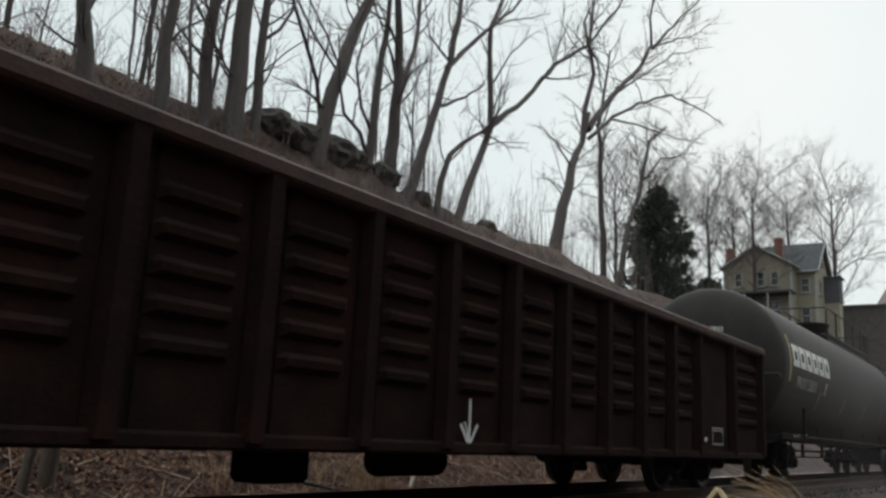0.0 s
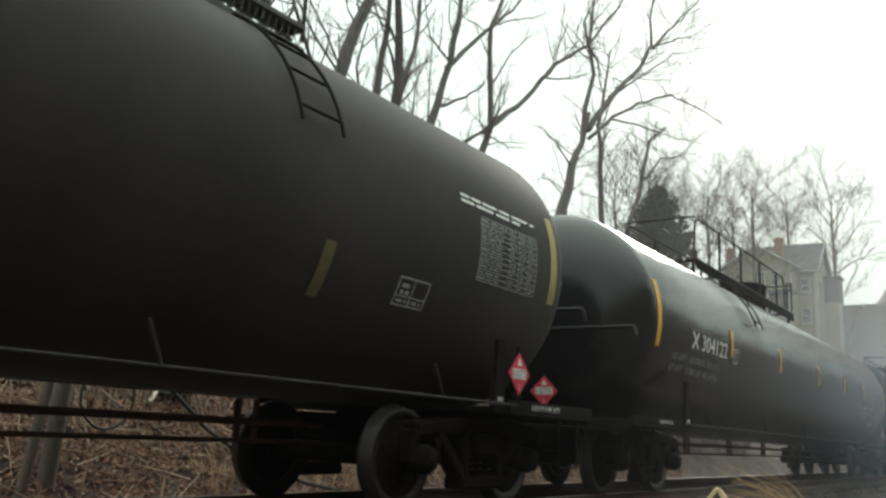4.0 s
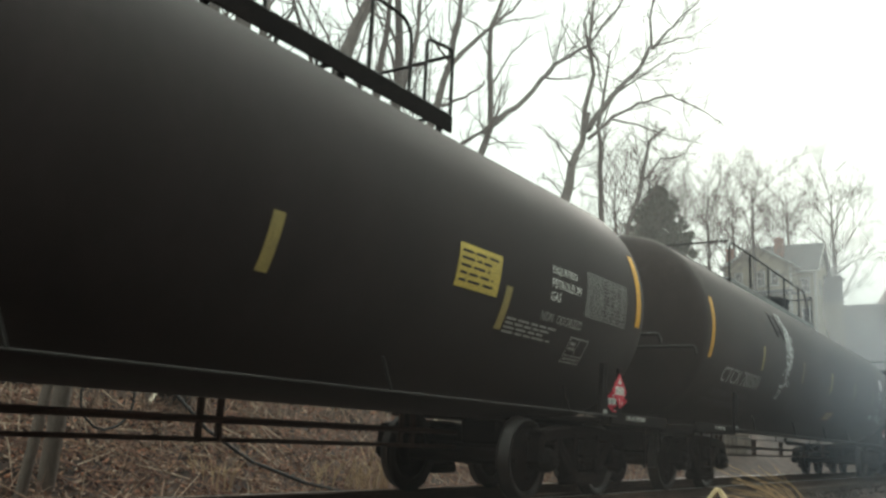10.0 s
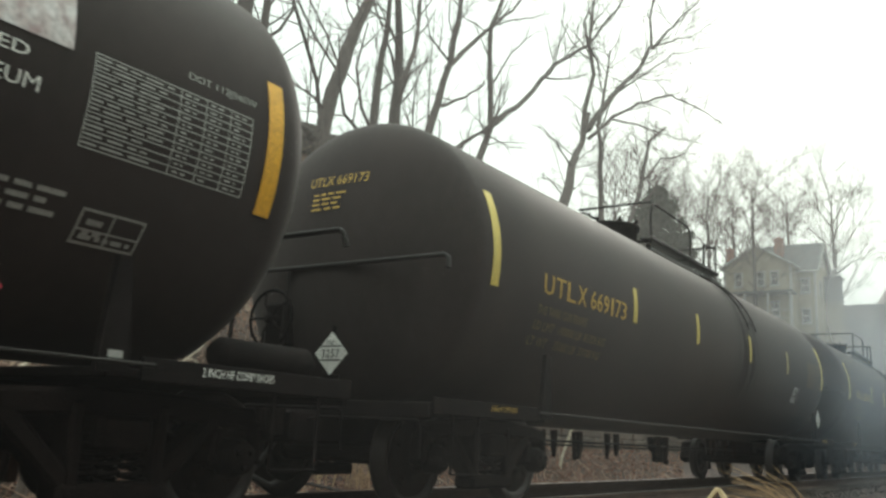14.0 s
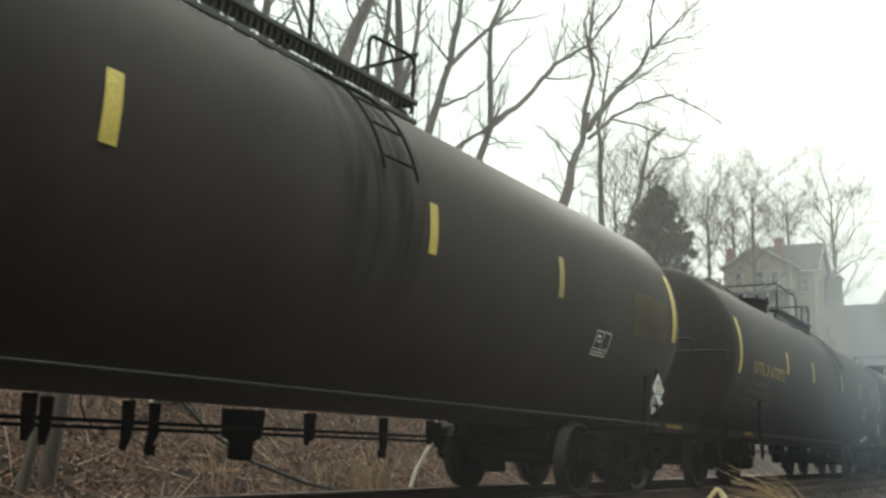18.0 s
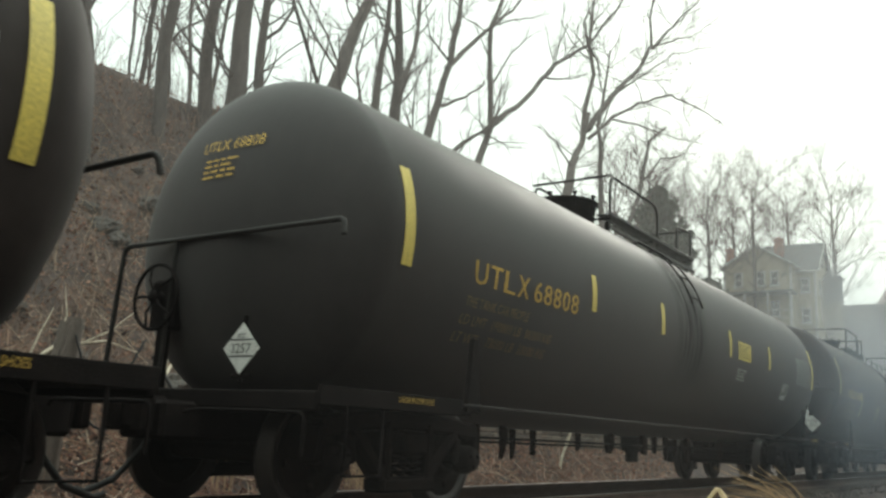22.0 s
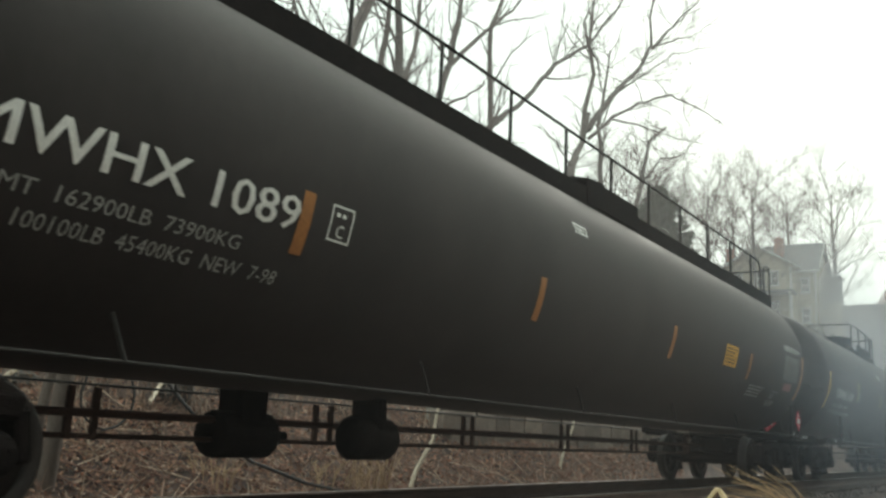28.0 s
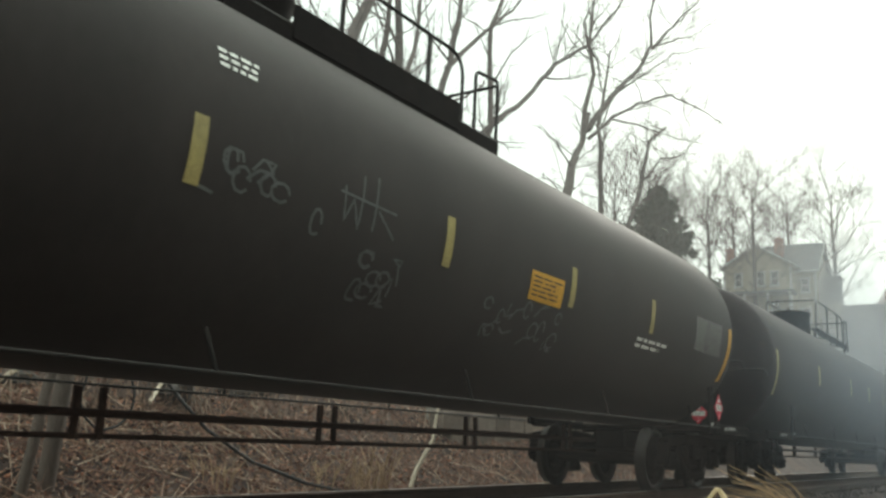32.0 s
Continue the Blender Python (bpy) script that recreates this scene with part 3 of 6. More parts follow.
def tank_car(label, x0, x1, kind, paint="tank_black", stripe="stripe", mids=(), mid_z=(-0.2, 0.22), end_z=(-0.3, 0.6),
             mark=None, mark_rows=(), ink="white", plate_box=None, walk_x=(0, 1), walk_style="short", ladder_x=None,
             dome_x=None, rear=(), placard_no="1075", head_rows=4, head_up=0.0, mid_stripe=None, slant=0.0, rear_placard=None, front_y=None, gear=(1.7, 2.4), front_z=0.0, lift=0.0, front=0.12, mark_ink=None, dim_ink=None):
    """A tank car. x0 and x1: its end stripes along the train; all x along the train."""
    gas = kind == "gas"
    R, zc = (1.444, 2.218) if gas else (1.433, 2.139)
    xm = (x0 + x1) / 2
    h = (x1 - x0) / 2
    car = thing("tank_car", label, "tank car", pose(xm, TRACK_Y, 0), "cars of the passing train")
    CARS.append((car, xm))
    a0, a1 = -h - front, h + 0.12
    SHELL["lift"] = lift
    tank = part("tank", tank_shape(a0, a1, R, zc + lift), M[paint], car)
    dim = dim_ink or ("white_dim" if ink == "white" else "yellow_dim")
    # reflective stripes
    for k, x in enumerate((x0, *mids, x1)):
        z = end_z if k in (0, len(mids) + 1) else mid_z
        w = 0.13 if k in (0, len(mids) + 1) else 0.11
        sheet = stripe if w > 0.12 or not mid_stripe else mid_stripe[k - 1] if isinstance(mid_stripe, tuple) else mid_stripe
        part("reflective_stripe", on_side(skewed(strip(x - xm - w / 2, z[0], x - xm + w / 2, z[1]), slant if w > 0.12 else 0.0), R + 0.005, zc), M[sheet], tank, "faded brown reflective stripe" if sheet in ("stripe_dim", "stripe_faded") else "orange reflective stripe" if sheet == "stripe_orange" else "yellow reflective stripe")
    # reporting mark and weights
    if mark:
        text, b0, b1, z0, z1 = mark
        if gas:
            part("reporting_mark", on_side(letters(text, b0 - xm, b1 - xm, z0, z1), R, zc), M[mark_ink or ink], tank, "painted car number")
        else:
            # stencilled: each letter in its own cell, with a bridge left unpainted
            word, no = text.split()
            cells = [(c, b0 + 0.25 * k, b0 + 0.25 * k + 0.2) for k, c in enumerate(word)]
            w = (b1 - b0 - 1.06) / len(no)
            cells += [(c, b0 + 1.06 + w * k, b0 + 1.06 + w * k + 0.8 * w) for k, c in enumerate(no)]
            for c, c0, c1 in cells:
                if c == "1":
                    c0, c1 = c0 + 0.3 * (c1 - c0), c1 - 0.3 * (c1 - c0)
                part("stencil_letter", on_side(letters(c, c0 - xm, c1 - xm, z0, z1), R, zc), M[ink], tank)
        for i, (row, c0, c1) in enumerate(mark_rows):
            z = z0 - 0.2 - 0.15 * i
            for word in words(letters(row, c0 - xm, c1 - xm, z, z + 0.085), 0.035):
                part("weight_line", on_side(word, R, zc), M[dim], tank)
        hz = (0.36 if gas else 0.66) + head_up
        part("head_mark", on_head(letters(text, -0.28, 0.42, hz, hz + 0.1), a0, HEAD, R, zc), M[ink], tank)
        part("head_writing", on_head(bars(head_rows, -0.2, 0.22, hz - 0.26, hz - 0.06, int(x0), 0.4, 3), a0, HEAD, R, zc), M["white" if gas else ink], tank, kind="stuff")
    if plate_box:
        c0, c1, z0, z1 = plate_box
        part("plate_stencil", on_side(merged(outline_box(c0 - xm, c1 - xm, z0, z1, 0.014), bars(1, c0 - xm + 0.05, c1 - xm - 0.05, z1 - 0.09, z1 - 0.04, 1),
                                             letters("C", (c0 + c1) / 2 - xm - 0.035, (c0 + c1) / 2 - xm + 0.035, z0 + 0.03, z0 + 0.12)), R, zc), M["white"], tank)
    for item in rear:
        what, c0, c1, z0, z1 = item[:5]
        c0, c1 = c0 - xm, c1 - xm
        if what == "table":
            sh, mt, nm = table_marks(c0, c1, z0, z1, int(x0)), item[5], "data_table"
        elif what == "box":
            sh, mt, nm = merged(outline_box(c0, c1, z0, z1, 0.014), strip((c0 + c1) / 2 - 0.006, z0, (c0 + c1) / 2 + 0.006, z1), strip(c0, z0 + 0.07, c1, z0 + 0.08),
                                bars(2, c0 + 0.05, (c0 + c1) / 2 - 0.03, z1 - 0.14, z1 - 0.04, 2, 0.6, 1.2), bars(1, c0 + 0.04, c1 - 0.04, z0 + 0.02, z0 + 0.06, 2, 0.6, 4)), item[5], "stencil_box"
        elif what == "notice":
            part("notice", on_side(strip(c0, z0, c1, z1), R, zc), M[item[5]], tank, "yellow notice with rows of small writing")
            sh, mt, nm = bars(5, c0 + 0.04, c1 - 0.04, z0 + 0.03, z1 - 0.03, 5, 0.35, 3), "black_ink" if len(item) < 7 else item[6], "notice_writing"
            part(nm, on_side(sh, R + 0.003, zc), M[mt], tank)
            continue
        elif what == "rows":
            sh, mt, nm = bars(item[6], c0, c1, z0, z1, int(c0 * 10), 0.5, 4), item[5], "small_writing"
        elif what == "patch":
            sh, mt, nm = strip(c0, z0, c1, z1), item[5], "paint_patch"
        else:
            sh, mt, nm = letters(what, c0, c1, z0, z1), item[5], "stencil_words"
        part(nm, on_side(sh, R, zc), M[mt], tank, kind="stuff" if nm in ("data_table", "small_writing") else "")
    # side rail, brackets and saddles
    zr = 0.915 if gas else 0.87
    for s in (-1, 1):
        part("side_rail", Shape().tube([(-h + 0.75, s * 1.5, zr), (h - 0.75, s * 1.5, zr)], 0.012, 8), M["rail_paint"], car)
        for k in range(6 if gas else 0):
            x = -h + 1.9 + k * (2 * h - 3.8) / 5
            part("rail_bracket", cached("rail_bracket%d%s" % (s, kind), lambda: Shape().tube([(0, 0, 0), (-0.09, s * -0.03, 0.25)], 0.013, 6)), M["rail_paint"], car, at=pose(x, s * 1.5, zr))
        for e in (-1, 1):
            x = e * (h - 0.98)
            if s < 0 and gas:
                tag = strip(x - 0.045, 0.0, x + 0.045, 0.04)
                tag.v = [(a, -1.468, zr + 0.02 + c) for a, b, c in tag.v]
                part("saddle_label", tag, M["white_dim"], car)
            part("saddle", Shape().plate([(-0.1, -0.05), (0.1, -0.05), (0.04, 0.56), (-0.04, 0.56)], 0.05, pose(x, s * 1.44, zr)), M["frame_black"], car)
    # end decks, hand rails, couplers
    for e in (-1, 1):
        turn = pose(e * h, 0, 0, 0, 0, 0 if e < 0 else 180)
        deck = part("end_deck", cached("deck" + kind, lambda: Shape().box((0.05, 0, zr - 0.05), (1.9, 2.86, 0.06), 0.01)), M["frame_black"], car, at=turn)
        part("centre_sill", cached("centre_sill" + kind, lambda: Shape().box((0.0, 0, zr - 0.23), (2.4, 0.5, 0.28), 0.03)), M["frame_black"], deck)
        part("end_sill", cached("end_sill" + kind, lambda: Shape().box((-0.88, 0, zr - 0.06), (0.05, 2.86, 0.13), 0.01)), M["frame_black"], deck)
        for s in (-1, 1):
            part("side_sill", cached("side_sill" + kind, lambda: Shape().box((-0.05, 0, zr - 0.02), (1.7, 0.03, 0.13), 0.006)), M["frame_black"], deck, at=pose(0, s * 1.447, 0))
        top = zr + (1.09 if gas else 1.22)
        n = -1 if e < 0 else 1  # the deck's own y towards the near side
        part("end_handrail", pipe([(-0.76, n * 1.44, top - 0.12), (-0.74, n * 1.42, top), (-0.74, -n * 1.1, top), (-0.8, -n * 1.1, zr - 0.02)], 0.022), M["rail_paint"], deck)
        part("rail_post", Shape().tube([(-0.74, -n * 0.4, top), (-0.78, -n * 0.4, zr)], 0.018, 6), M["rail_paint"], deck)
        part("coupler", cached("coupler", coupler_shape), M["truck_steel"], deck, at=pose(-1.05, 0, zr - 0.2))
        part("cut_lever", pipe([(-0.93, n * 1.36, zr - 0.42), (-0.93, n * 1.36, zr - 0.14), (-0.97, n * 0.35, zr - 0.14), (-1.1, n * 0.06, zr - 0.22)], 0.012, 6, 0.06), M["frame_black"], deck)
        part("air_hose", cached("hose", hose_shape), M["cable"], deck, at=pose(-0.9, 0, zr - 0.25))
        part("step", Shape().tube([(-0.6, n * 1.44, zr - 0.05), (-0.6, n * 1.44, zr - 0.55), (-0.2, n * 1.44, zr - 0.55), (-0.2, n * 1.44, zr - 0.05)], 0.014, 6), M["frame_black"], deck)
        truck(car, e * (h - 0.62))
    brake = part("brake_wheel", cached("brake_wheel", brake_wheel_shape), M["frame_black"], car, at=pose(-h - 0.78, 0.55, zr + 0.75))
    part("brake_gear_box", Shape().box((0.16, 0, -0.05), (0.2, 0.3, 0.42), 0.03).box((0.12, 0, -0.5), (0.08, 0.1, 0.7), 0.01), M["frame_black"], brake)
    lab = letters("2 INCH HF COMP SHOES", -h - 0.05, -h + 0.4, zr - 0.025, zr + 0.02)
    lab.v = [(a, y - 1.4645, b) for a, y, b in lab.v]
    part("deck_writing", lab, M[ink], car)
    lab = letters("2 INCH HF COMP SHOES", h - 0.4, h + 0.16, zr - 0.03, zr + 0.02)
    lab.v = [(a, y - 1.4645, b) for a, y, b in lab.v]
    part("deck_writing", lab, M[ink], car)
    # pipes and gear below
    if gas:
        for z, r in ((0.66, 0.03), (0.505, 0.02)):
            part("brake_rod", Shape().tube([(-h + 1.6, 0.05, z), (h - 1.6, 0.05, z)], r, 8), M["rust"], car)
        hang = cached("hanger", lambda: Shape().box((0, 0, 0), (0.055, 0.04, 0.36), 0.006))
        for k in range(6):
            x = -h + 2.6 + k * (2 * h - 5.2) / 5
            for d in (0.0, 0.2):
                part("hanger", hang, M["rust"], car, at=pose(x + d, 0.05, 0.66))
        part("brake_cylinder", Shape().lathe([(-0.35, 0.0), (-0.35, 0.16), (-0.3, 0.19), (0.25, 0.19), (0.3, 0.16), (0.34, 0.06), (0.5, 0.04), (0.5, 0)], "x", 18).box((0, 0, 0.25), (0.3, 0.3, 0.3), 0.02),
             M["frame_black"], car, at=pose(-h + gear[0], 0.1, 0.55))
        part("air_reservoir", Shape().lathe([(-0.3, 0), (-0.3, 0.14), (-0.24, 0.2), (0.24, 0.2), (0.3, 0.14), (0.3, 0)], "x", 18).box((0, 0, 0.22), (0.12, 0.36, 0.3), 0.02), M["frame_black"], car, at=pose(-h + gear[1], -0.1, 0.56))
    else:
        for k, dz in enumerate((0.0, 0.05)):
            part("heater_pipe", Shape().tube([(-h + 2.0, -0.3 + 0.6 * k, 0.62 - dz), (h - 2.4, -0.3 + 0.6 * k, 0.6 - dz)], 0.014, 8), M["frame_black"], car)
        rng = random.Random(int(x0))
        for k in range(17):
            x = -h + 2.5 + k * (2 * h - 5.2) / 16 + rng.uniform(-0.2, 0.2)
            d = rng.uniform(0.06, 0.24)
            leg = Shape().tube([(0, 0, 0.16), (0.01, 0, -0.4 * d), (rng.uniform(-0.04, 0.04), 0, -d)], [0.05, 0.042, 0.024], 7)
            if k % 4 == 1:
                leg.lathe([(-d - 0.03, 0.0), (-d - 0.03, 0.04), (-d + 0.04, 0.045), (-d + 0.06, 0.02)], "z", 8)
            part("pipe_leg", leg, M["rust_dark"], car, at=pose(x, rng.choice((-0.3, 0.0, 0.3)), 0.6))
        part("outlet_valve", Shape().lathe([(-0.2, 0.07), (-0.19, 0.1), (-0.05, 0.1), (-0.02, 0.16), (0.2, 0.18)], "z", 16), M["frame_black"], car, at=pose(0.9, 0, 0.55))
        part("brake_cylinder", Shape().box((0, 0, 0), (0.7, 0.4, 0.36), 0.06).lathe([(-0.5, 0), (-0.5, 0.1), (-0.3, 0.16), (0.3, 0.16), (0.3, 0)], "x", 14), M["frame_black"], car, at=pose(-h + 2.2, -0.2, 0.58))
    # walkway on top
    w0, w1 = walk_x[0] - xm, walk_x[1] - xm
    top = zc + R
    zp = top + 0.05
    zr2 = 4.53 if gas else 4.3
    metal = "galv" if walk_style == "galv" else "grating"
    plat = part("walkway", Shape().box(((w0 + w1) / 2, -0.54, zp + 0.09), (w1 - w0, 0.19, 0.035), 0.006), M[metal], car, "steel grating walkway")
    part("far_walkway", Shape().box(((w0 + w1) / 2, 0.54, zp + 0.09), (w1 - w0, 0.19, 0.035), 0.006), M[metal], plat)
    if walk_style == "mesh" or not gas:
        # two angle bars with an open lattice between them
        for z in (zp - 0.095, zp + 0.1):
            part("toe_bar", Shape().box(((w0 + w1) / 2, -0.645, z), (w1 - w0, 0.03, 0.05), 0.006), M["grating"], plat)
        lat = Shape()
        for k in range(int((w1 - w0) / 0.07)):
            x = w0 + 0.07 * k
            for d in (-0.06, 0.06):
                lat.tube([(x, -0.645, zp - 0.09), (x + d, -0.645, zp + 0.09)], 0.006, 4, caps=False)
        part("toe_lattice", lat, M[metal], plat, kind="stuff")
    else:
        part("toe_board", Shape().box(((w0 + w1) / 2, -0.645, zp + (0.03 if walk_style == "long" else -0.01)), (w1 - w0, 0.025, 0.3 if walk_style == "long" else 0.18), 0.006), M["galv" if walk_style == "galv" else "frame_black"], plat)
    n = max(3, round((w1 - w0) / 1.3))
    for k in range(n):
        x = w0 + 0.1 + (w1 - w0 - 0.2) * k / (n - 1)
        part("walkway_leg", cached("leg", lambda: Shape().box((0, -0.56, -0.12), (0.06, 0.05, 0.26), 0.006).box((0, 0.56, -0.12), (0.06, 0.05, 0.26), 0.006)
             .box((0, 0, 0.06), (0.05, 1.2, 0.03), 0.006)), M["frame_black"], plat, at=pose(x, 0, zp))
    posts = [w0 + 0.03 + (w1 - w0 - 0.06) * k / max(2, round((w1 - w0) / 1.35)) for k in range(max(2, round((w1 - w0) / 1.35)) + 1)]
    for s in (-1, 1):
        if walk_style == "short" and not gas:
            part("top_handrail", pipe([(w0 + 0.1, s * 0.6, zp), (w0 + 0.1, s * 0.6, zr2), (w0 + 1.9, s * 0.6, zr2 - 0.02), (w0 + 1.9, s * 0.6, zp)], 0.02, bend=0.2), M["rail_paint"], plat)
            part("top_handrail", pipe([(w1 - 0.7, s * 0.6, zp), (w1 - 0.7, s * 0.6, zr2 - 0.15), (w1 - 0.02, s * 0.6, zr2 - 0.1), (w1 - 0.02, s * 0.6, zp)], 0.02, bend=0.08), M["rail_paint"], plat)
        else:
            part("top_handrail", pipe([(w0, s * 0.62, zp), (w0, s * 0.62, zr2), (w1 - 0.7, s * 0.62, zr2), (w1 - 0.7, s * 0.62, zp)], 0.02, bend=0.25), M["rail_paint"], plat)
            part("top_handrail", pipe([(w1 - 0.45, s * 0.62, zp), (w1 - 0.45, s * 0.62, zr2 - 0.06), (w1, s * 0.62, zr2), (w1, s * 0.62, zp)], 0.02, bend=0.08), M["rail_paint"], plat)
            for x in posts[1:-1]:
                if x < w1 - 0.8:
                    part("handrail_post", cached("post%d" % gas, lambda: Shape().tube([(0, 0, 0), (0, 0, zr2 - zp)], 0.024, 6)), M["rail_paint"], plat, at=pose(x, s * 0.62, zp))
    part("cross_rail", pipe([(w0 + (0.0 if gas else 0.1), -0.62, zr2), (w0 + (0.0 if gas else 0.1), 0.62, zr2)], 0.02), M["rail_paint"], plat)
    part("cross_rail", pipe([(w1, -0.62, zr2 - 0.06), (w1, 0.62, zr2 - 0.06)], 0.02), M["rail_paint"], plat)
    dx = (dome_x or (walk_x[0] + 0.4)) - xm
    if gas:
        dome = part("valve_housing", Shape().lathe([(-0.1, 0.5), (0.42, 0.5), (0.45, 0.53), (0.5, 0.53), (0.53, 0.48), (0.55, 0.3), (0.55, 0.0)], "z", 28), M["frame_black"], car, at=pose(dx, 0, top))
        part("lid_latch", Shape().box((0.52, 0, 0.44), (0.06, 0.12, 0.16), 0.01).tube([(-0.2, 0, 0.56), (-0.1, 0, 0.62), (0.1, 0, 0.62), (0.2, 0, 0.56)], 0.015, 6), M["frame_black"], dome)
    else:
        dome = part("manway", Shape().lathe([(-0.1, 0.42), (0.28, 0.42), (0.28, 0.47), (0.33, 0.47), (0.35, 0.4), (0.38, 0.2), (0.38, 0)], "z", 26), M["frame_black"], car, at=pose(dx, 0, top))
        for k in range(8):
            a = 2 * math.pi * k / 8
            part("lid_bolt", cached("lid_bolt", lambda: Shape().lathe([(-0.1, 0.018), (0.06, 0.018), (0.06, 0.03), (0.1, 0.03), (0.1, 0)], "z", 6)), M["frame_black"], dome, at=pose(0.44 * math.cos(a), 0.44 * math.sin(a), 0.3))
    if not gas:
        c = (ladder_x or walk_x[1]) - xm
        part("spill_stain", on_side(strip(c - 0.75, -0.7, c + 0.55, 1.3), R, zc, 0.0025), M["stain"], tank, "dark spill running down the tank")
    if ladder_x:
        ladder(car, ladder_x - xm, R, zc)
    red = placard_no == "1075"
    placard(car, (rear_placard or x1 - 0.65) - xm, -1.46, 1.2 if gas else 1.3, placard_no, red)
    placard(car, 0, 0, 0, placard_no, red, pose(-h - 0.78, front_y or -0.24, (1.22 if gas else 1.28) + front_z, 0, 0, -90))
    return car, tank, xm, R, zc


def graffiti(tank, xm, R, zc, strokes, w, mat, name="spray_scrawl"):
    sh = merged(*[stroke([(x - xm, z) for x, z in s], w) for s in strokes])
    part(name, on_side(sh, R, zc, 0.005), M[mat], tank, "scrawl of thin spray-painted lines")


def scribble(x0, x1, z0, z1, count, seed, loops=True):
    """Strokes of an unreadable tag in a box."""
    rng = random.Random(seed)
    out = []
    for i in range(count):
        cx, cz = rng.uniform(x0, x1), rng.uniform(z0, z1)
        if loops and rng.random() < 0.45:
            r, q = rng.uniform(0.04, 0.09), rng.uniform(0.05, 0.1)
            out.append([(cx + r * math.cos(k * 0.7), cz + q * math.sin(k * 0.7)) for k in range(9)])
        else:
            a = rng.uniform(0, math.pi)
            pts = [(cx, cz)]
            for k in range(rng.randint(2, 4)):
                a += rng.choice((-2.2, 2.2, 0.6, -0.6))
                pts.append((pts[-1][0] + 0.12 * math.cos(a), pts[-1][1] + 0.14 * math.sin(a)))
            out.append(pts)
    return [[(x, max(z0 - 0.05, min(z1 + 0.05, z))) for x, z in s] for s in out]


# gondola
def gondola():
    x0, x1 = -1.55, 14.75
    xm = (x0 + x1) / 2
    car = thing("gondola_car", "open gondola car of rust-streaked dark oxide steel with ribbed sides", "gondola car", pose(xm, TRACK_Y, 0), "cars of the passing train")
    CARS.append((car, xm))
    a0, a1 = x0 - xm, x1 - xm
    lo, hi = 0.53, 2.265
    posts = [a0 + 0.05] + [-0.4 + k - xm for k in range(13) if -0.4 + k < 11.9] + [13.15 - xm, a1 - 0.06]
    posts = sorted(p for p in posts)
    for s in (-1, 1):
        y = s * 1.5
        for k, x in enumerate(posts):
            part("side_post", cached("gpost%d" % s, lambda: Shape().add([(-0.09, 0, lo), (0.09, 0, lo), (0.09, 0, hi - 0.1), (-0.09, 0, hi - 0.1), (-0.055, s * 0.1, lo), (0.055, s * 0.1, lo), (0.055, s * 0.1, hi - 0.1), (-0.055, s * 0.1, hi - 0.1)],
                 [(0, 3, 7, 4), (1, 5, 6, 2), (4, 7, 6, 5), (3, 2, 6, 7), (0, 4, 5, 1)] if s > 0 else [(4, 7, 3, 0), (2, 6, 5, 1), (5, 6, 7, 4), (7, 6, 2, 3), (1, 5, 4, 0)])), M["gondola"], car, at=pose(x, y, 0))
        for a, b in zip(posts, posts[1:]):
            ribs = 5 if b - a < 1.2 or b > a1 - 0.2 else 0
            prof = [(lo, 0.0)]
            for r in range(ribs):
                z = 1.03 + r * 0.21
                prof += [(z - 0.07, 0.0), (z - 0.03, 0.045), (z + 0.02, 0.05), (z + 0.06, 0.0)]
            prof.append((hi - 0.1, 0.0))
            sh = Shape()
            n = len(prof)
            xs = (a + 0.19, a + 0.25, b - 0.25, b - 0.19)
            verts = []
            for i, x in enumerate(xs):
                verts += [(x, y + s * (d if i in (1, 2) else 0.0), z) for z, d in prof]
            faces = [(i * n + j, (i + 1) * n + j, (i + 1) * n + j + 1, i * n + j + 1) for i in range(3) for j in range(n - 1)]
            sh.add(verts, [f if s < 0 else f[::-1] for f in faces])
            sh.box(((a + b) / 2, y - s * 0.03, (lo + hi) / 2), (b - a, 0.03, hi - lo), 0.004)
            part("side_panel", sh, M["gondola"], car)
        part("top_chord", Shape().box((0, y + s * 0.03, hi - 0.06), (a1 - a0 + 0.1, 0.16, 0.13), 0.025), M["gondola_top"], car, "rusty red top chord")
        part("side_sill", Shape().box((0, y + s * 0.02, lo), (a1 - a0, 0.1, 0.1), 0.02), M["gondola"], car)
    part("floor", Shape().box((0, 0, lo + 0.3), (a1 - a0, 2.96, 0.08), 0.01).box((0, 0, lo + 0.1), (a1 - a0 + 0.6, 0.5, 0.36), 0.03), M["frame_black"], car)
    for e in (-1, 1):
        sh = Shape().box((e * (a1 - 0.04), 0, (lo + hi) / 2), (0.06, 2.96, hi - lo), 0.01)
        for k in range(5):
            sh.box((e * (a1 + 0.02), 0, lo + 0.25 + 0.32 * k), (0.08, 2.9, 0.09), 0.02)
        end = part("end_wall", sh, M["gondola"], car)
        part("end_chord", Shape().box((e * a1, 0, hi - 0.06), (0.16, 3.0, 0.13), 0.025), M["gondola_top"], end)
        for k in range(4):
            part("grab_iron", cached("grab", lambda: pipe([(0, -0.2, 0), (0.08, -0.2, 0), (0.08, 0.2, 0), (0, 0.2, 0)], 0.012, 6, 0.03)), M["frame_black"], end, at=pose(e * (a1 + 0.02), -e * 1.15, lo + 0.3 + 0.35 * k, 0, 0, 0 if e > 0 else 180))
        part("coupler", cached("coupler", coupler_shape), M["truck_steel"], end, at=pose(e * (a1 + 0.55), 0, 0.62, 0, 0, 180 if e > 0 else 0))
        truck(car, e * (a1 - 1.75))
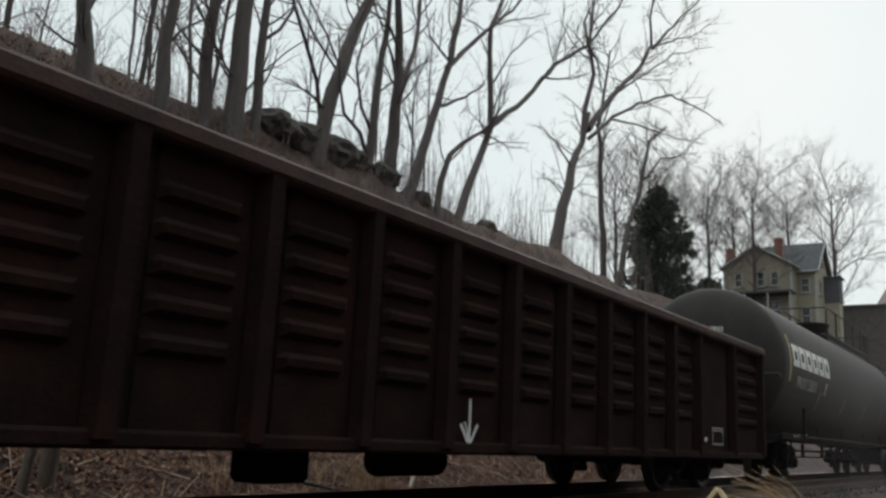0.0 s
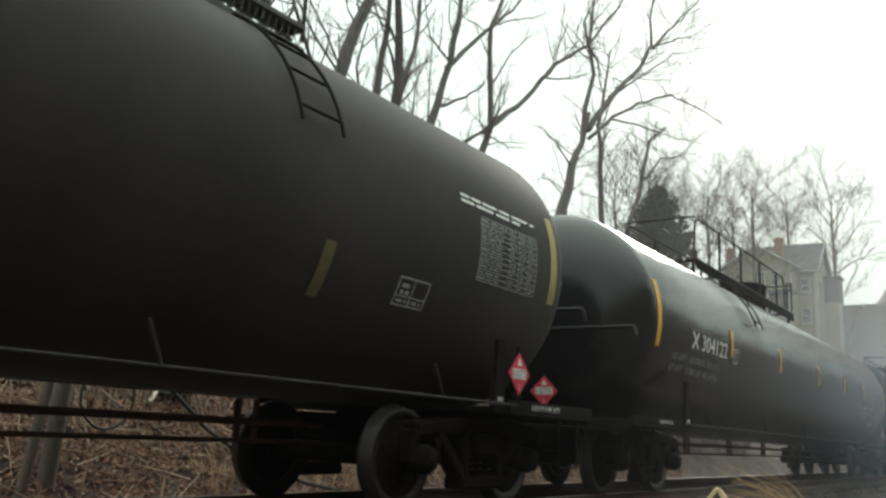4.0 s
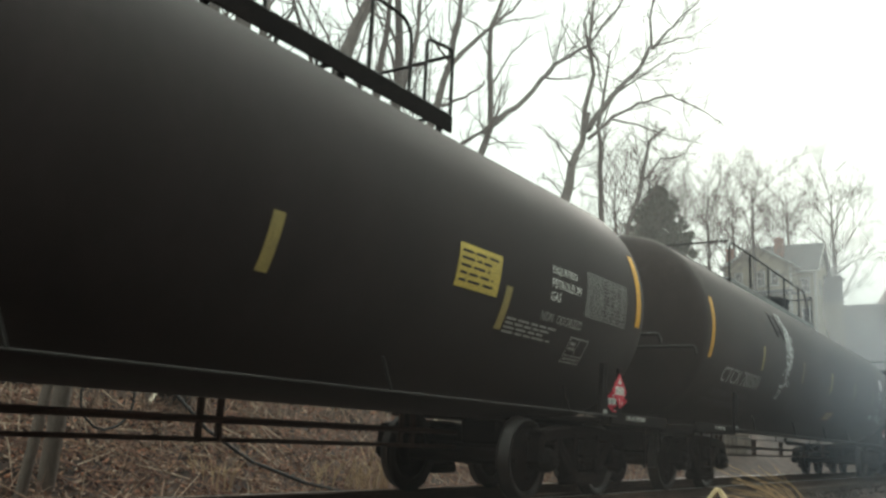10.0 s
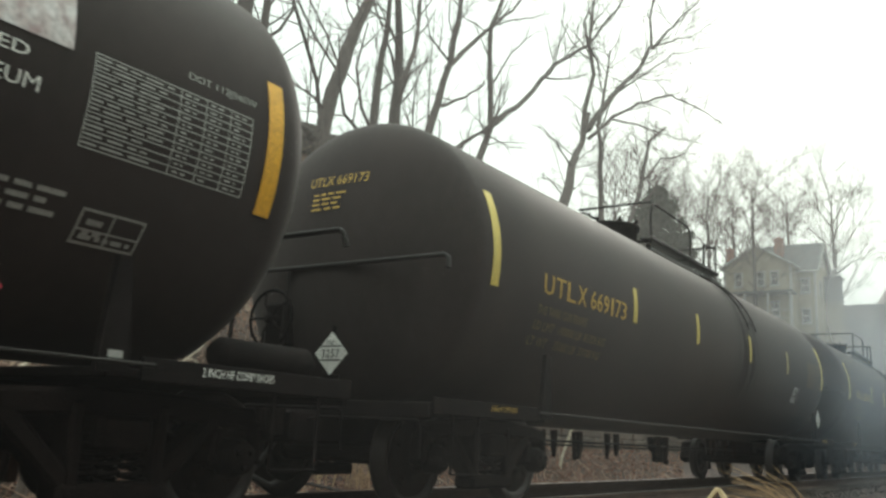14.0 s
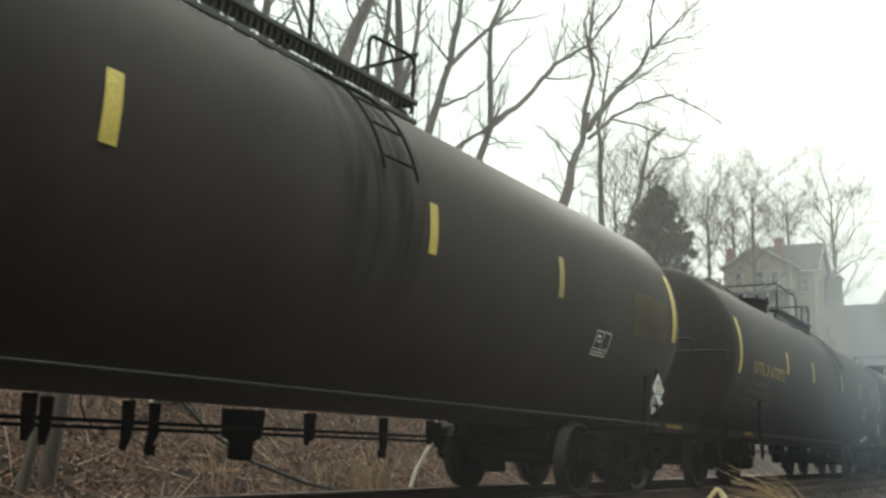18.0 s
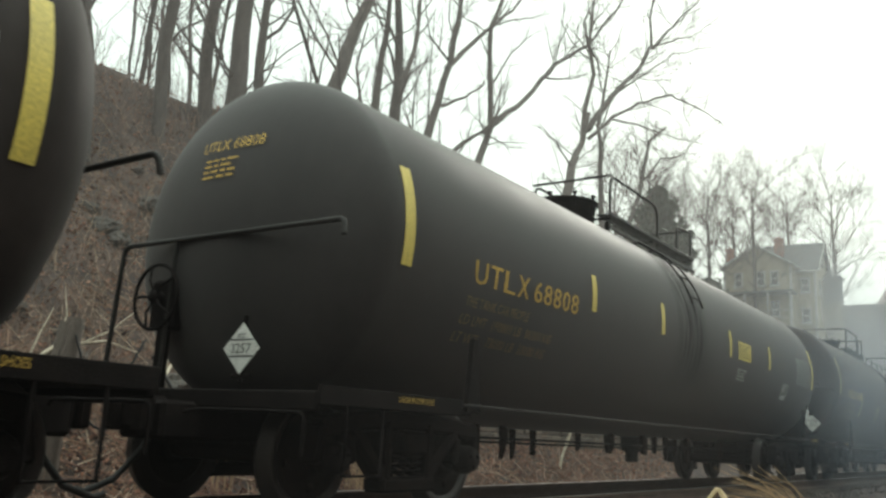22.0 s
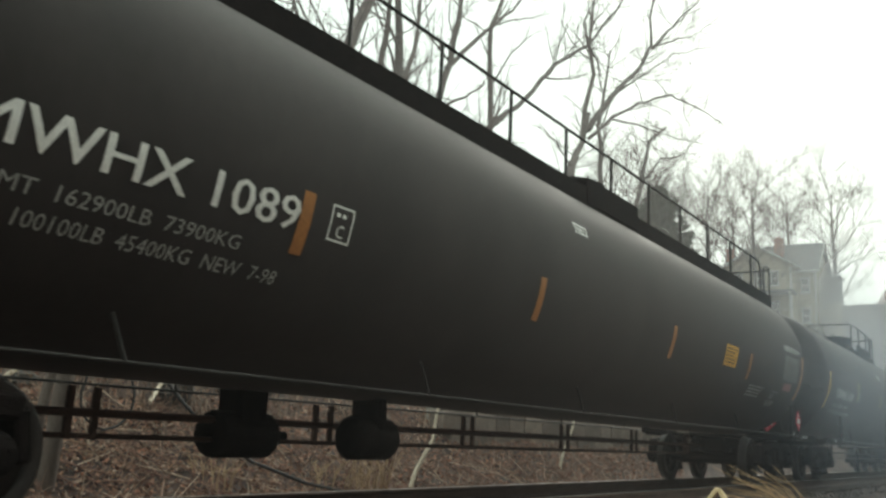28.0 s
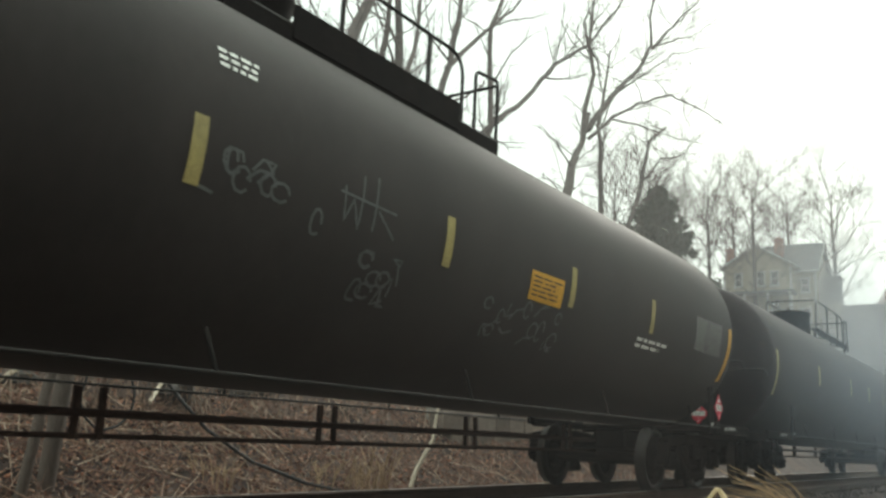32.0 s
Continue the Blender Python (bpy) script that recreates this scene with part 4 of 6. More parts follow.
    sh = outline_box(12.26 - xm, 12.74 - xm, 0.67, 0.91, 0.02)
    sh.v = [(x, -1.512, z) for x, _, z in sh.v]
    part("stencil_box", sh, M["white_dim"], car)
    sh = bars(1, 12.3 - xm, 12.7 - xm, 0.84, 0.89, 4, 0.4, 3)
    sh.v = [(x, -1.513, z) for x, _, z in sh.v]
    part("small_writing", sh, M["white_dim"], car, kind="stuff")
    sh = strip(11.83 - xm, 0.715, 12.03 - xm, 0.76)
    sh.v = [(x, -1.512, z) for x, _, z in sh.v]
    part("small_plate", sh, M["white"], car, "small white plate")
    c = 5.93 - xm
    sh = merged(stroke([(c, 0.92), (c, 0.57)], 0.03), stroke([(c - 0.13, 0.72), (c - 0.02, 0.58)], 0.03), stroke([(c + 0.12, 0.72), (c + 0.02, 0.58)], 0.03), stroke([(c - 0.07, 0.74), (c, 0.58)], 0.02))
    sh.v = [(x, -1.56, z) for x, _, z in sh.v]
    part("chalk_arrow", sh, M["spray"], car, "white hand-drawn arrow")
    part("brake_box", Shape().box((5.3 - xm, 0, 0.34), (0.6, 0.4, 0.34), 0.05), M["frame_black"], car)
    part("air_reservoir", Shape().lathe([(-0.56, 0), (-0.56, 0.1), (-0.5, 0.16), (0.5, 0.16), (0.56, 0.1), (0.56, 0)], "x", 16, pose(7.2 - xm, 0, 0.36)), M["frame_black"], car)


gondola()

# PROX car: the owner's large word is six plain blocks
car, tank, xm, R, zc = tank_car("satin black gas tank car with white block lettering", 17.27, 34.45, "gas", paint="tank_dusty", mark_ink="white_dim", dim_ink="white_faint", lift=0.085, front=0.25, stripe="stripe_faded", mid_stripe="stripe_dim",
    mids=(20.05, 22.8, 25.62, 28.47, 31.25), mid_z=(-0.69, -0.31), end_z=(-0.28, 0.6),
    mark=("PROX 32833", 17.9, 19.6, -0.36, -0.14), mark_rows=(("LD LMT  164700 LB  74700 KG", 17.8, 19.6), ("LT WT   98300 LB   44600 KG", 17.9, 19.6)),
    plate_box=(20.4, 20.66, -0.34, -0.12), walk_x=(25.1, 31.55), walk_style="mesh", head_up=0.14, ladder_x=31.0, dome_x=25.9,
    rear=(("rows", 32.8, 34.1, 0.36, 0.46, "white", 2), ("table", 33.1, 34.1, -0.26, 0.3, "white_dim"), ("box", 32.1, 32.5, -0.62, -0.4, "white_dim")))
word = []
for k in range(6):
    a, b = 17.5 + k * 0.575 - xm, 17.5 + k * 0.575 + 0.49 - xm
    word += [strip(a, 0.03, a + 0.14, 0.46), strip(b - 0.14, 0.03, b, 0.46), strip(a + 0.14, 0.33, b - 0.14, 0.46), strip(a + 0.14, 0.03, b - 0.14, 0.16)]
part("block_lettering", on_side(merged(*word), R, zc, 0.005), M["white"], tank, "row of six bold white blocks")

car, tank, xm, R, zc = tank_car("glossy black gas tank car with bright yellow stripes", 37.35, 55.4, "gas", paint="tank_gloss",
    mids=(40.43, 43.42, 46.65, 49.48, 52.1), mid_z=(-0.2, 0.22), end_z=(-0.37, 0.48),
    mark=("X 304122", 38.62, 40.2, -0.26, -0.03), mark_rows=(("LD LMT  165700 LB  75150 KG", 38.0, 40.0), ("LT WT   97300 LB  44150 KG", 38.0, 40.0)),
    plate_box=(40.52, 40.77, -0.29, -0.06), walk_x=(41.2, 48.1), ladder_x=41.95, dome_x=46.2,
    rear=(("LIQUEFIED PETROLEUM GAS", 52.2, 53.5, -0.43, -0.33, "white"), ("rows", 52.2, 53.3, -0.66, -0.46, "white_dim", 4), ("table", 54.18, 55.25, -0.27, 0.2, "white_dim"), ("box", 53.72, 54.17, -0.78, -0.53, "white_dim")))

car, tank, xm, R, zc = tank_car("satin black gas tank car with yellow stripes and white number", 58.28, 76.4, "gas", lift=0.05, mid_stripe=("stripe", "stripe", "stripe", "stripe_faded", "stripe_faded"),
    mids=(61.78, 64.67, 67.57, 70.46, 73.4), mid_z=(-0.62, -0.23), end_z=(-0.23, 0.64),
    mark=("PLMX 137354", 59.22, 61.15, -0.32, -0.1), mark_rows=(("LD LMT  164900 LB  74800 KG", 59.05, 61.0), ("LT WT    98100 LB  44500 KG", 58.95, 60.95)),
    plate_box=(61.48, 61.7, -0.33, -0.09), walk_x=(65.75, 73.45), dome_x=67.0, rear_placard=75.82,
    rear=(("notice", 72.53, 73.22, -0.36, 0.01, "stripe_lemon"), ("LIQUIFIED", 74.2, 74.75, 0.03, 0.12, "white"), ("PETROLEUM", 74.2, 74.85, -0.1, -0.01, "white"), ("GAS", 74.2, 74.42, -0.23, -0.14, "white"),
          ("NON  ODORIZED", 74.1, 75.0, -0.44, -0.35, "white_dim"), ("rows", 73.5, 74.5, -0.64, -0.48, "white_dim", 4), ("table", 75.0, 76.05, -0.28, 0.19, "white_dim"), ("box", 74.85, 75.28, -0.78, -0.52, "white_dim")))
graffiti(tank, xm, R, zc, [[(65.03, -0.55), (65.0, -0.17), (65.13, -0.53)], [(65.01, -0.25), (65.15, -0.1), (65.27, -0.55)], [(65.39, -0.09), (65.29, -0.14), (65.42, -0.57)], [(65.56, -0.04), (65.4, -0.13), (65.41, -0.34), (65.55, -0.41), (65.51, -0.62)], [(65.83, -0.08), (65.85, -0.28), (65.69, -0.39)], [(65.6, -0.06), (65.7, -0.41)], [(65.26, -0.57), (65.49, -0.46), (66.1, -0.38), (66.39, -0.42), (66.53, -0.67)], [(66.51, -0.2), (66.44, -0.5)]], 0.028, "spray")

car, tank, xm, R, zc = tank_car("satin black gas tank car with a tall white scrawl", 79.28, 96.45, "gas", lift=0.185, paint="tank_brown", mid_stripe=("stripe_faded", "stripe_dim", "stripe_faded", "stripe_dim", "stripe_dim"), mark_ink="white_dim", dim_ink="white_faint", head_up=-0.1,
    mids=(82.08, 85.05, 87.8, 90.6, 93.36), mid_z=(-0.25, 0.17), end_z=(-0.29, 0.6), slant=0.0,
    mark=("CTCX 780501", 80.15, 82.2, -0.57, -0.34), mark_rows=(("LD LMT  164300 LB  74550 KG", 80.1, 82.0), ("LT WT   98700 LB  44800 KG", 80.0, 81.95)),
    plate_box=(83.55, 83.78, -0.63, -0.42), walk_x=(82.95, 90.0), walk_style="galv", ladder_x=83.15, dome_x=88.0, rear_placard=94.65,
    rear=(("notice", 88.35, 89.15, -0.84, -0.64, "notice_rust", "stripe_faded"), ("patch", 94.5, 95.02, 0.24, 0.56, "torn"), ("LIQUEFIED", 94.15, 94.8, 0.1, 0.18, "white"), ("PETROLEUM", 94.18, 94.88, -0.04, 0.04, "white"), ("GAS", 94.4, 94.65, -0.17, -0.09, "white"),
          ("NON  ODORIZED", 93.86, 94.75, -0.36, -0.28, "white_dim"), ("DOT 112J340W", 95.75, 96.28, 0.35, 0.41, "white_dim"), ("table", 95.15, 96.25, -0.22, 0.28, "white_dim"), ("patch", 93.6, 94.02, -0.6, -0.49, "white_dim"),
          ("rows", 94.5, 95.2, -0.6, -0.44, "white_dim", 3), ("box", 95.3, 95.7, -0.68, -0.5, "white_dim")))
part("deck_reservoir", Shape().lathe([(-0.42, 0), (-0.42, 0.07), (-0.37, 0.11), (0.37, 0.11), (0.42, 0.07), (0.42, 0)], "x", 16), M["frame_black"], car, at=pose(96.75 - xm, -1.2, 1.05))
for x in (83.51, 84.13):
    part("rod_hanger", Shape().plate([(-0.2, 0.45), (-0.11, 0.45), (0.0, 0.12), (0.11, 0.45), (0.2, 0.45), (0.07, -0.02), (0.05, -0.17), (-0.05, -0.17), (-0.07, -0.02)], 0.05, pose(x - xm, 0.0, 0.43)), M["rust"], car)
graffiti(tank, xm, R, zc, scribble(83.68, 84.05, -0.35, 0.92, 30, 4) + scribble(83.75, 84.15, 0.15, 0.75, 12, 9), 0.028, "spray")



def heated_car(label, x0, x1, no, xa, z, mids, wx, ladder_x, paint="tank_black", stripe="stripe_lemon", table="yellow_dim", front_y=None, mid_stripe=None, extra=(), end_z=(-0.19, 0.7), mid_z=(-0.1, 0.32), lift=0.0, front=0.12, front_z=0.0):
    return tank_car(label, x0, x1, "heated", paint=paint, stripe=stripe, ink="yellow_ink", placard_no="3257", mid_z=mid_z, end_z=end_z, mids=mids,
        mark=("UTLX " + no, xa, xa + 2.05, z - 0.2, z), mark_rows=(("THE TANK CAR PEOPLE", xa - 0.05, xa + 1.05), ("LD LMT  190000 LB  86200 KG", xa - 0.05, xa + 1.6), ("LT WT    73000 LB  33100 KG", xa - 0.05, xa + 1.6)),
        walk_x=wx, ladder_x=ladder_x, front_y=front_y, mid_stripe=mid_stripe, dome_x=wx[0] - 0.1, lift=lift, front=front, front_z=front_z,
        rear=(("table", x1 - 1.3, x1 - 0.22, -0.22, 0.28, table), ("box", x1 - 2.27, x1 - 1.88, -0.57, -0.3, "white"), *extra))


heated_car("matt black heated tank car with lemon stripes and stencilled yellow number", 99.24, 112.8, "669173", 100.16, 0.09, (102.45, 104.72, 107.35, 109.83), (105.0, 108.3), 107.4, paint="tank_brown", lift=0.077, mid_stripe=("stripe_lemon", "stripe_lemon", "stripe_lemon", "stripe_faded"))
heated_car("matt black heated tank car with lemon stripes and stencilled yellow number", 116.03, 129.9, "669143", 116.97, 0.09, (119.25, 121.42, 124.39, 126.65), (121.75, 125.1), 123.9, paint="tank_brown", lift=0.07, front=0.28, mid_stripe=("stripe_lemon", "stripe_lemon", "stripe_lemon", "stripe_faded"))
heated_car("sooty black heated tank car with lemon stripes and stencilled yellow number", 132.95, 146.65, "672972", 133.76, -0.05, (135.98, 138.17, 141.2, 143.6), (138.7, 141.9), 141.2, paint="tank_brown", table="white_dim", lift=0.035, end_z=(-0.32, 0.57))
heated_car("grey-green dusty heated tank car with lemon stripes and a yellow notice", 149.72, 163.65, "68808", 150.69, -0.02, (153.08, 155.15, 158.03, 160.32), (155.25, 158.7), 156.42, paint="tank_grey", lift=0.03, front_z=-0.1, front_y=-0.53, table="white_dim",
           extra=(("notice", 158.46, 159.16, -0.12, 0.17, "stripe_lemon"), ("rows", 158.5, 159.0, -0.45, -0.25, "white_dim", 4)), end_z=(-0.25, 0.55), mid_z=(-0.13, 0.27))
heated_car("brown-black heated tank car with faded stripes and stencilled yellow number", 166.7, 180.75, "644881", 167.69, 0.05, (169.65, 172.2, 175.2, 177.6), (172.4, 175.15), 174.9, paint="tank_brown", stripe="stripe_faded", lift=0.105, front_y=-0.93, mid_stripe="stripe_faded", end_z=(-0.14, 0.71), mid_z=(-0.55, -0.16))

J = tank_car("black gas tank car with orange stripes and a full-length walkway", 183.65, 201.0, "gas", paint="tank_dusty", lift=0.13, stripe="stripe_orange", slant=0.11,
    mids=(186.86, 190.18, 193.87, 197.45), mid_z=(-0.46, -0.04), end_z=(-0.6, 0.24),
    mark=("MWHX 1089", 184.6, 186.8, -0.32, -0.1), mark_rows=(("LD LMT  162900LB  73900KG", 184.55, 186.4), ("LT WT  100100LB  45400KG  NEW  7-98", 184.5, 186.8)),
    plate_box=(187.1, 187.33, -0.31, -0.06), walk_x=(183.8, 202.0), rear_placard=200.45, gear=(4.2, 5.6), walk_style="long", dome_x=193.5,
    rear=(("rows", 191.0, 191.35, 0.6, 0.74, "white", 3), ("notice", 196.1, 196.72, -0.34, -0.02, "stripe"), ("LIQUEFIED PETROLEUM GAS", 199.63, 200.82, 0.24, 0.36, "white"), ("table", 199.67, 200.73, -0.28, 0.16, "white_dim"),
          ("patch", 199.86, 200.42, -0.47, -0.34, "red_dim"), ("rows", 197.8, 198.7, -0.7, -0.5, "white_dim", 4), ("box", 199.25, 199.72, -0.78, -0.53, "white_dim")))
ladder(J[0], 184.0 - J[2], J[3], J[4])
vx = 193.6 - J[2]
for s in (-1, 1):
    part("valance", Shape().box((vx, s * 0.66, 3.85), (1.7, 0.03, 0.36), 0.01), M["frame_black"], J[0])

K = tank_car("dark green-black gas tank car with faded yellow stripes and scrawls", 203.73, 221.1, "gas", paint="tank_dusty", lift=0.13, stripe="stripe", mid_stripe="stripe_faded", slant=0.14,
    mids=(207.23, 210.8, 213.42, 215.72, 217.95), mid_z=(-0.24, 0.18), end_z=(-0.6, 0.21),
    mark=("MWHX 1119", 204.66, 206.6, -0.32, -0.1), mark_rows=(("LD LMT  162800LB  73850KG", 204.6, 206.4), ("LT WT  100200LB  45450KG  NEW  8-98", 204.5, 206.8)),
    plate_box=(207.3, 207.52, -0.27, -0.04), walk_x=(211.5, 215.4), walk_style="short", dome_x=212.1,
    rear=(("rows", 210.95, 211.3, 0.56, 0.72, "white", 3), ("notice", 214.84, 215.52, -0.28, 0.0, "stripe"), ("rows", 217.6, 218.6, -0.45, -0.3, "white", 2), ("table", 219.6, 220.7, -0.25, 0.2, "white_dim")))
for s in (-1, 1):
    part("valance", Shape().box((213.4 - K[2], s * 0.66, 3.82), (2.4, 0.03, 0.3), 0.01), M["frame_black"], K[0])
q = 212.1
graffiti(K[1], K[2], K[3], K[4], [[(q, 0.1), (q + 0.02, -0.15), (q + 0.1, 0.02), (q + 0.18, -0.18), (q + 0.2, 0.22)], [(q - 0.05, 0.05), (q + 0.6, 0.02)], [(q + 0.36, 0.25), (q + 0.34, -0.16)], [(q + 0.6, -0.17), (q + 0.38, 0.0)]], 0.02, "spray_dim")
graffiti(K[1], K[2], K[3], K[4], scribble(210.9, 212.0, -0.25, 0.0, 9, 3) + scribble(214.2, 215.6, -0.65, -0.35, 16, 5) + scribble(212.3, 213.0, -0.6, -0.35, 9, 8), 0.022, "spray_dim")

tank_car("dark green-black gas tank car with faded yellow stripes", 224.0, 241.4, "gas", stripe="stripe_faded", mids=(227.5, 231.1, 233.7, 236.0, 238.2), end_z=(-0.6, 0.21), walk_x=(231.5, 235.7), walk_style="short", dome_x=231.3)


# ---- ground, track and hillside ----
def height(x, y):
    """Ground level: flat by the track, a steep bank on the far side, an added unseen rise behind the camera."""
    n = noise.fractal(Vector((x * 0.35, y * 0.35, 3.1)), 0.9, 2.0, 4)
    if y < 3.3:
        z = -0.42
    elif y < 3.9:
        z = -0.42 + 0.2 * (y - 3.3) / 0.6
    elif y < 6.9:
        z = -0.22
    elif y < 8.0:
        z = -0.22 - 0.05 * (y - 6.9)
    else:
        ridge = 16.0 + 0.6 * noise.noise(Vector((x * 0.12, 7.7, 0)))
        t = min((y - 8.0) / (ridge - 8.0), 1.0)
        z = -0.27 + 8.35 * (0.72 * t + 0.28 * t * t)
        if y > ridge:
            z += 0.06 * min(y - ridge, 60)
        z += 0.25 * n * min(1, (y - 8.0) / 2)
    # unseen rise: keeps low sky off the tanks' near side and darkens their reflections
    if y < -3.5:
        z += min((-3.5 - y) * 1.2, 15) + 0.3 * n
    far = max(0.0, math.hypot(x, y) - 150)
    return z + (0.03 * n if y < 8 else 0) + min(far * 0.02, 4)


def steps(*spans):
    out = []
    for a, b, d in spans:
        k = max(1, round((b - a) / d))
        out += [a + (b - a) * i / k for i in range(k)]
    return out + [spans[-1][1]]


gx = steps((-1500, -200, 200), (-200, -40, 20), (-40, 0, 3), (0, 40, 0.4), (40, 100, 2), (100, 300, 20), (300, 2500, 300))
gy = steps((-1500, -200, 200), (-200, -40, 20), (-40, -4, 2), (-4, 3.2, 0.6), (3.2, 18, 0.25), (18, 40, 2), (40, 200, 20), (200, 1500, 200))
gs = Shape()
ny = len(gy)
gs.add([(x, y, height(x, y)) for x in gx for y in gy],
       [(i * ny + j, (i + 1) * ny + j, (i + 1) * ny + j + 1, i * ny + j + 1) for i in range(len(gx) - 1) for j in range(ny - 1)], True)
solid("ground", gs, M["ground"], "leaf-strewn earth rising into a steep bank", "ground", kind="structure")

RAIL = [(-0.07, -0.17), (0.07, -0.17), (0.07, -0.155), (0.012, -0.135), (0.01, -0.045), (0.036, -0.035), (0.036, -0.006), (0.028, 0.0), (-0.028, 0.0), (-0.036, -0.006), (-0.036, -0.035), (-0.01, -0.045), (-0.012, -0.135), (-0.07, -0.155)]
track = thing("track", "railway track of rusty rails on weathered sleepers", "track", pose(0, TRACK_Y, 0), kind="structure")
for s in (-1, 1):
    sh = Shape()
    n = len(RAIL)
    sh.add([(-120, s * 0.753 + a, b) for a, b in RAIL] + [(420, s * 0.753 + a, b) for a, b in RAIL],
           [(i, i + n, (i + 1) % n + n, (i + 1) % n) for i in range(n)])
    r = part("rail", sh, M["rail_side"], track, "rusty rail with a bright worn head")
    part("rail_head", Shape().box((150, s * 0.753, 0.0005), (540, 0.05, 0.003), 0.0005), M["rail_head"], r)
sleeper = Shape().box((0, 0, 0), (0.22, 2.6, 0.18), 0.02).mesh("sleeper")
plate = Shape().box((0, 0, 0), (0.2, 0.3, 0.02), 0.004).mesh("tie_plate")
for k in range(130):
    s = part("sleeper", sleeper, M["sleeper"], track, at=pose(-6 + 0.53 * k, random.uniform(-0.03, 0.03), -0.26, 0, 0, random.uniform(-1, 1)))


def scattered(name, count, place, shape, mat, label, category):
    """Loose pieces of one kind in one mesh."""
    sh = Shape()
    for i in range(count):
        x, y = place(i)
        shape(sh, x, y, height(x, y))
    return solid(name, sh, mat, label, category, kind="stuff")


rng = random.Random(11)


def stone(sh, x, y, z, lo=0.02, hi=0.055):
    r = rng.uniform(lo, hi)
    a = rng.random() * 6.28
    v = [(rng.uniform(0.7, 1.2) * r * math.cos(a + k * 1.57), rng.uniform(0.7, 1.2) * r * math.sin(a + k * 1.57), rng.uniform(-0.2, 0.2) * r) for k in range(4)]
    v += [(rng.uniform(-0.3, 0.3) * r, rng.uniform(-0.3, 0.3) * r, 0.75 * r), (0, 0, -0.6 * r)]
    sh.add([(x + p, y + q, z + r * 0.3 + w) for p, q, w in v], [(0, 1, 4), (1, 2, 4), (2, 3, 4), (3, 0, 4), (1, 0, 5), (2, 1, 5), (3, 2, 5), (0, 3, 5)])


def leaf(sh, x, y, z):
    r = rng.uniform(0.014, 0.038) * rng.choice((1, 1, 1.5))
    q = Euler((rng.uniform(-0.7, 0.7), rng.uniform(-0.7, 0.7), rng.random() * 6.28)).to_matrix()
    pts = [(-r, 0, 0.01), (0, -r * 0.6, 0), (r, 0, 0.015), (0, r * 0.6, 0)]
    o = Vector((x, y, z + 0.03))
    sh.add([o + q @ Vector(p) for p in pts], [(0, 1, 2), (0, 2, 3)])


def stalk(sh, x, y, z, lo=0.2, hi=0.8):
    h = rng.uniform(lo, hi)
    a, lean = rng.random() * 6.28, rng.uniform(0.1, 1.3)
    p = [(x, y, z - 0.03), (x + 0.4 * lean * h * math.cos(a), y + 0.4 * lean * h * math.sin(a), z + 0.55 * h), (x + lean * h * math.cos(a), y + lean * h * math.sin(a), z + h)]
    sh.tube(p, [0.006, 0.005, 0.002], 3, caps=False)


def fallen(sh, x, y, z):
    """A fallen twig that lies on the slope, with a fork."""
    a, n = rng.random() * 6.28, rng.uniform(0.12, 0.5)
    ca, sa = math.cos(a), math.sin(a)
    ends = [Vector((x + d * ca, y + d * sa, 0)) for d in (-n, 0.0, n)]
    pts = [(p.x, p.y, height(p.x, p.y) + rng.uniform(0.03, 0.11)) for p in ends]
    r = rng.uniform(0.004, 0.01)
    sh.tube(pts, [r, r * 0.8, r * 0.4], 4, caps=False)
    side = Vector(pts[1]) + Vector((0.4 * n * math.cos(a + 0.7), 0.4 * n * math.sin(a + 0.7), 0.06))
    sh.tube([pts[1], side], [r * 0.6, r * 0.3], 3, caps=False)


def track_place(i):
    x = rng.uniform(1, 26) if i % 4 else rng.uniform(26, 60)
    return x, TRACK_Y + rng.choice((-1, 1)) * rng.uniform(0.0, 1.75)


def bank_place(i):
    """More pieces low on the bank, fewer up the slope."""
    y = 7.0 + 2.6 * rng.random() ** 1.2 if i % 4 else rng.uniform(8, 16)
    return y * (0.45 + 2.4 * rng.random() ** 1.4), y


scattered("ballast", 5200, track_place, lambda sh, x, y, z: stone(sh, x, y, z + 0.02, 0.02, 0.05), BALLAST, "loose grey crushed stone between the sleepers", "ballast")
scattered("leaf_litter", 36000, bank_place, leaf, LITTER, "brown dead leaves scattered over the bank", "leaves")
scattered("slope_litter", 14000, lambda i: (lambda y: (y * rng.uniform(0.3, 0.95), y))(rng.uniform(8.6, 16.5)), leaf, LITTER, "brown dead leaves lying on the steep slope", "leaves")
scattered("slope_twigs", 900, lambda i: (lambda y: (y * rng.uniform(0.3, 0.95), y))(rng.uniform(8.6, 15.5)), fallen, BRUSH, "dark dead twigs lying on the steep slope", "twigs")
scattered("loose_stones", 1300, bank_place, lambda sh, x, y, z: stone(sh, x, y, z - 0.02, 0.015, 0.05), PEBBLE, "brown-grey stones scattered on the bank", "stones")
scattered("dry_grass", 800, lambda i: (lambda y: (y * rng.uniform(0.6, 2.6), y))(7.8 + 2.6 * rng.random() ** 1.3), lambda sh, x, y, z: stalk(sh, x, y, z, 0.08, 0.42), STALK, "short dry grass on the bank", "grass")
scattered("fallen_twigs", 1100, lambda i: (lambda y: (y * rng.uniform(0.5, 2.3), y))(7.3 + 3.2 * rng.random() ** 1.3), fallen, STALK, "pale dead twigs lying on the leaf litter", "twigs")
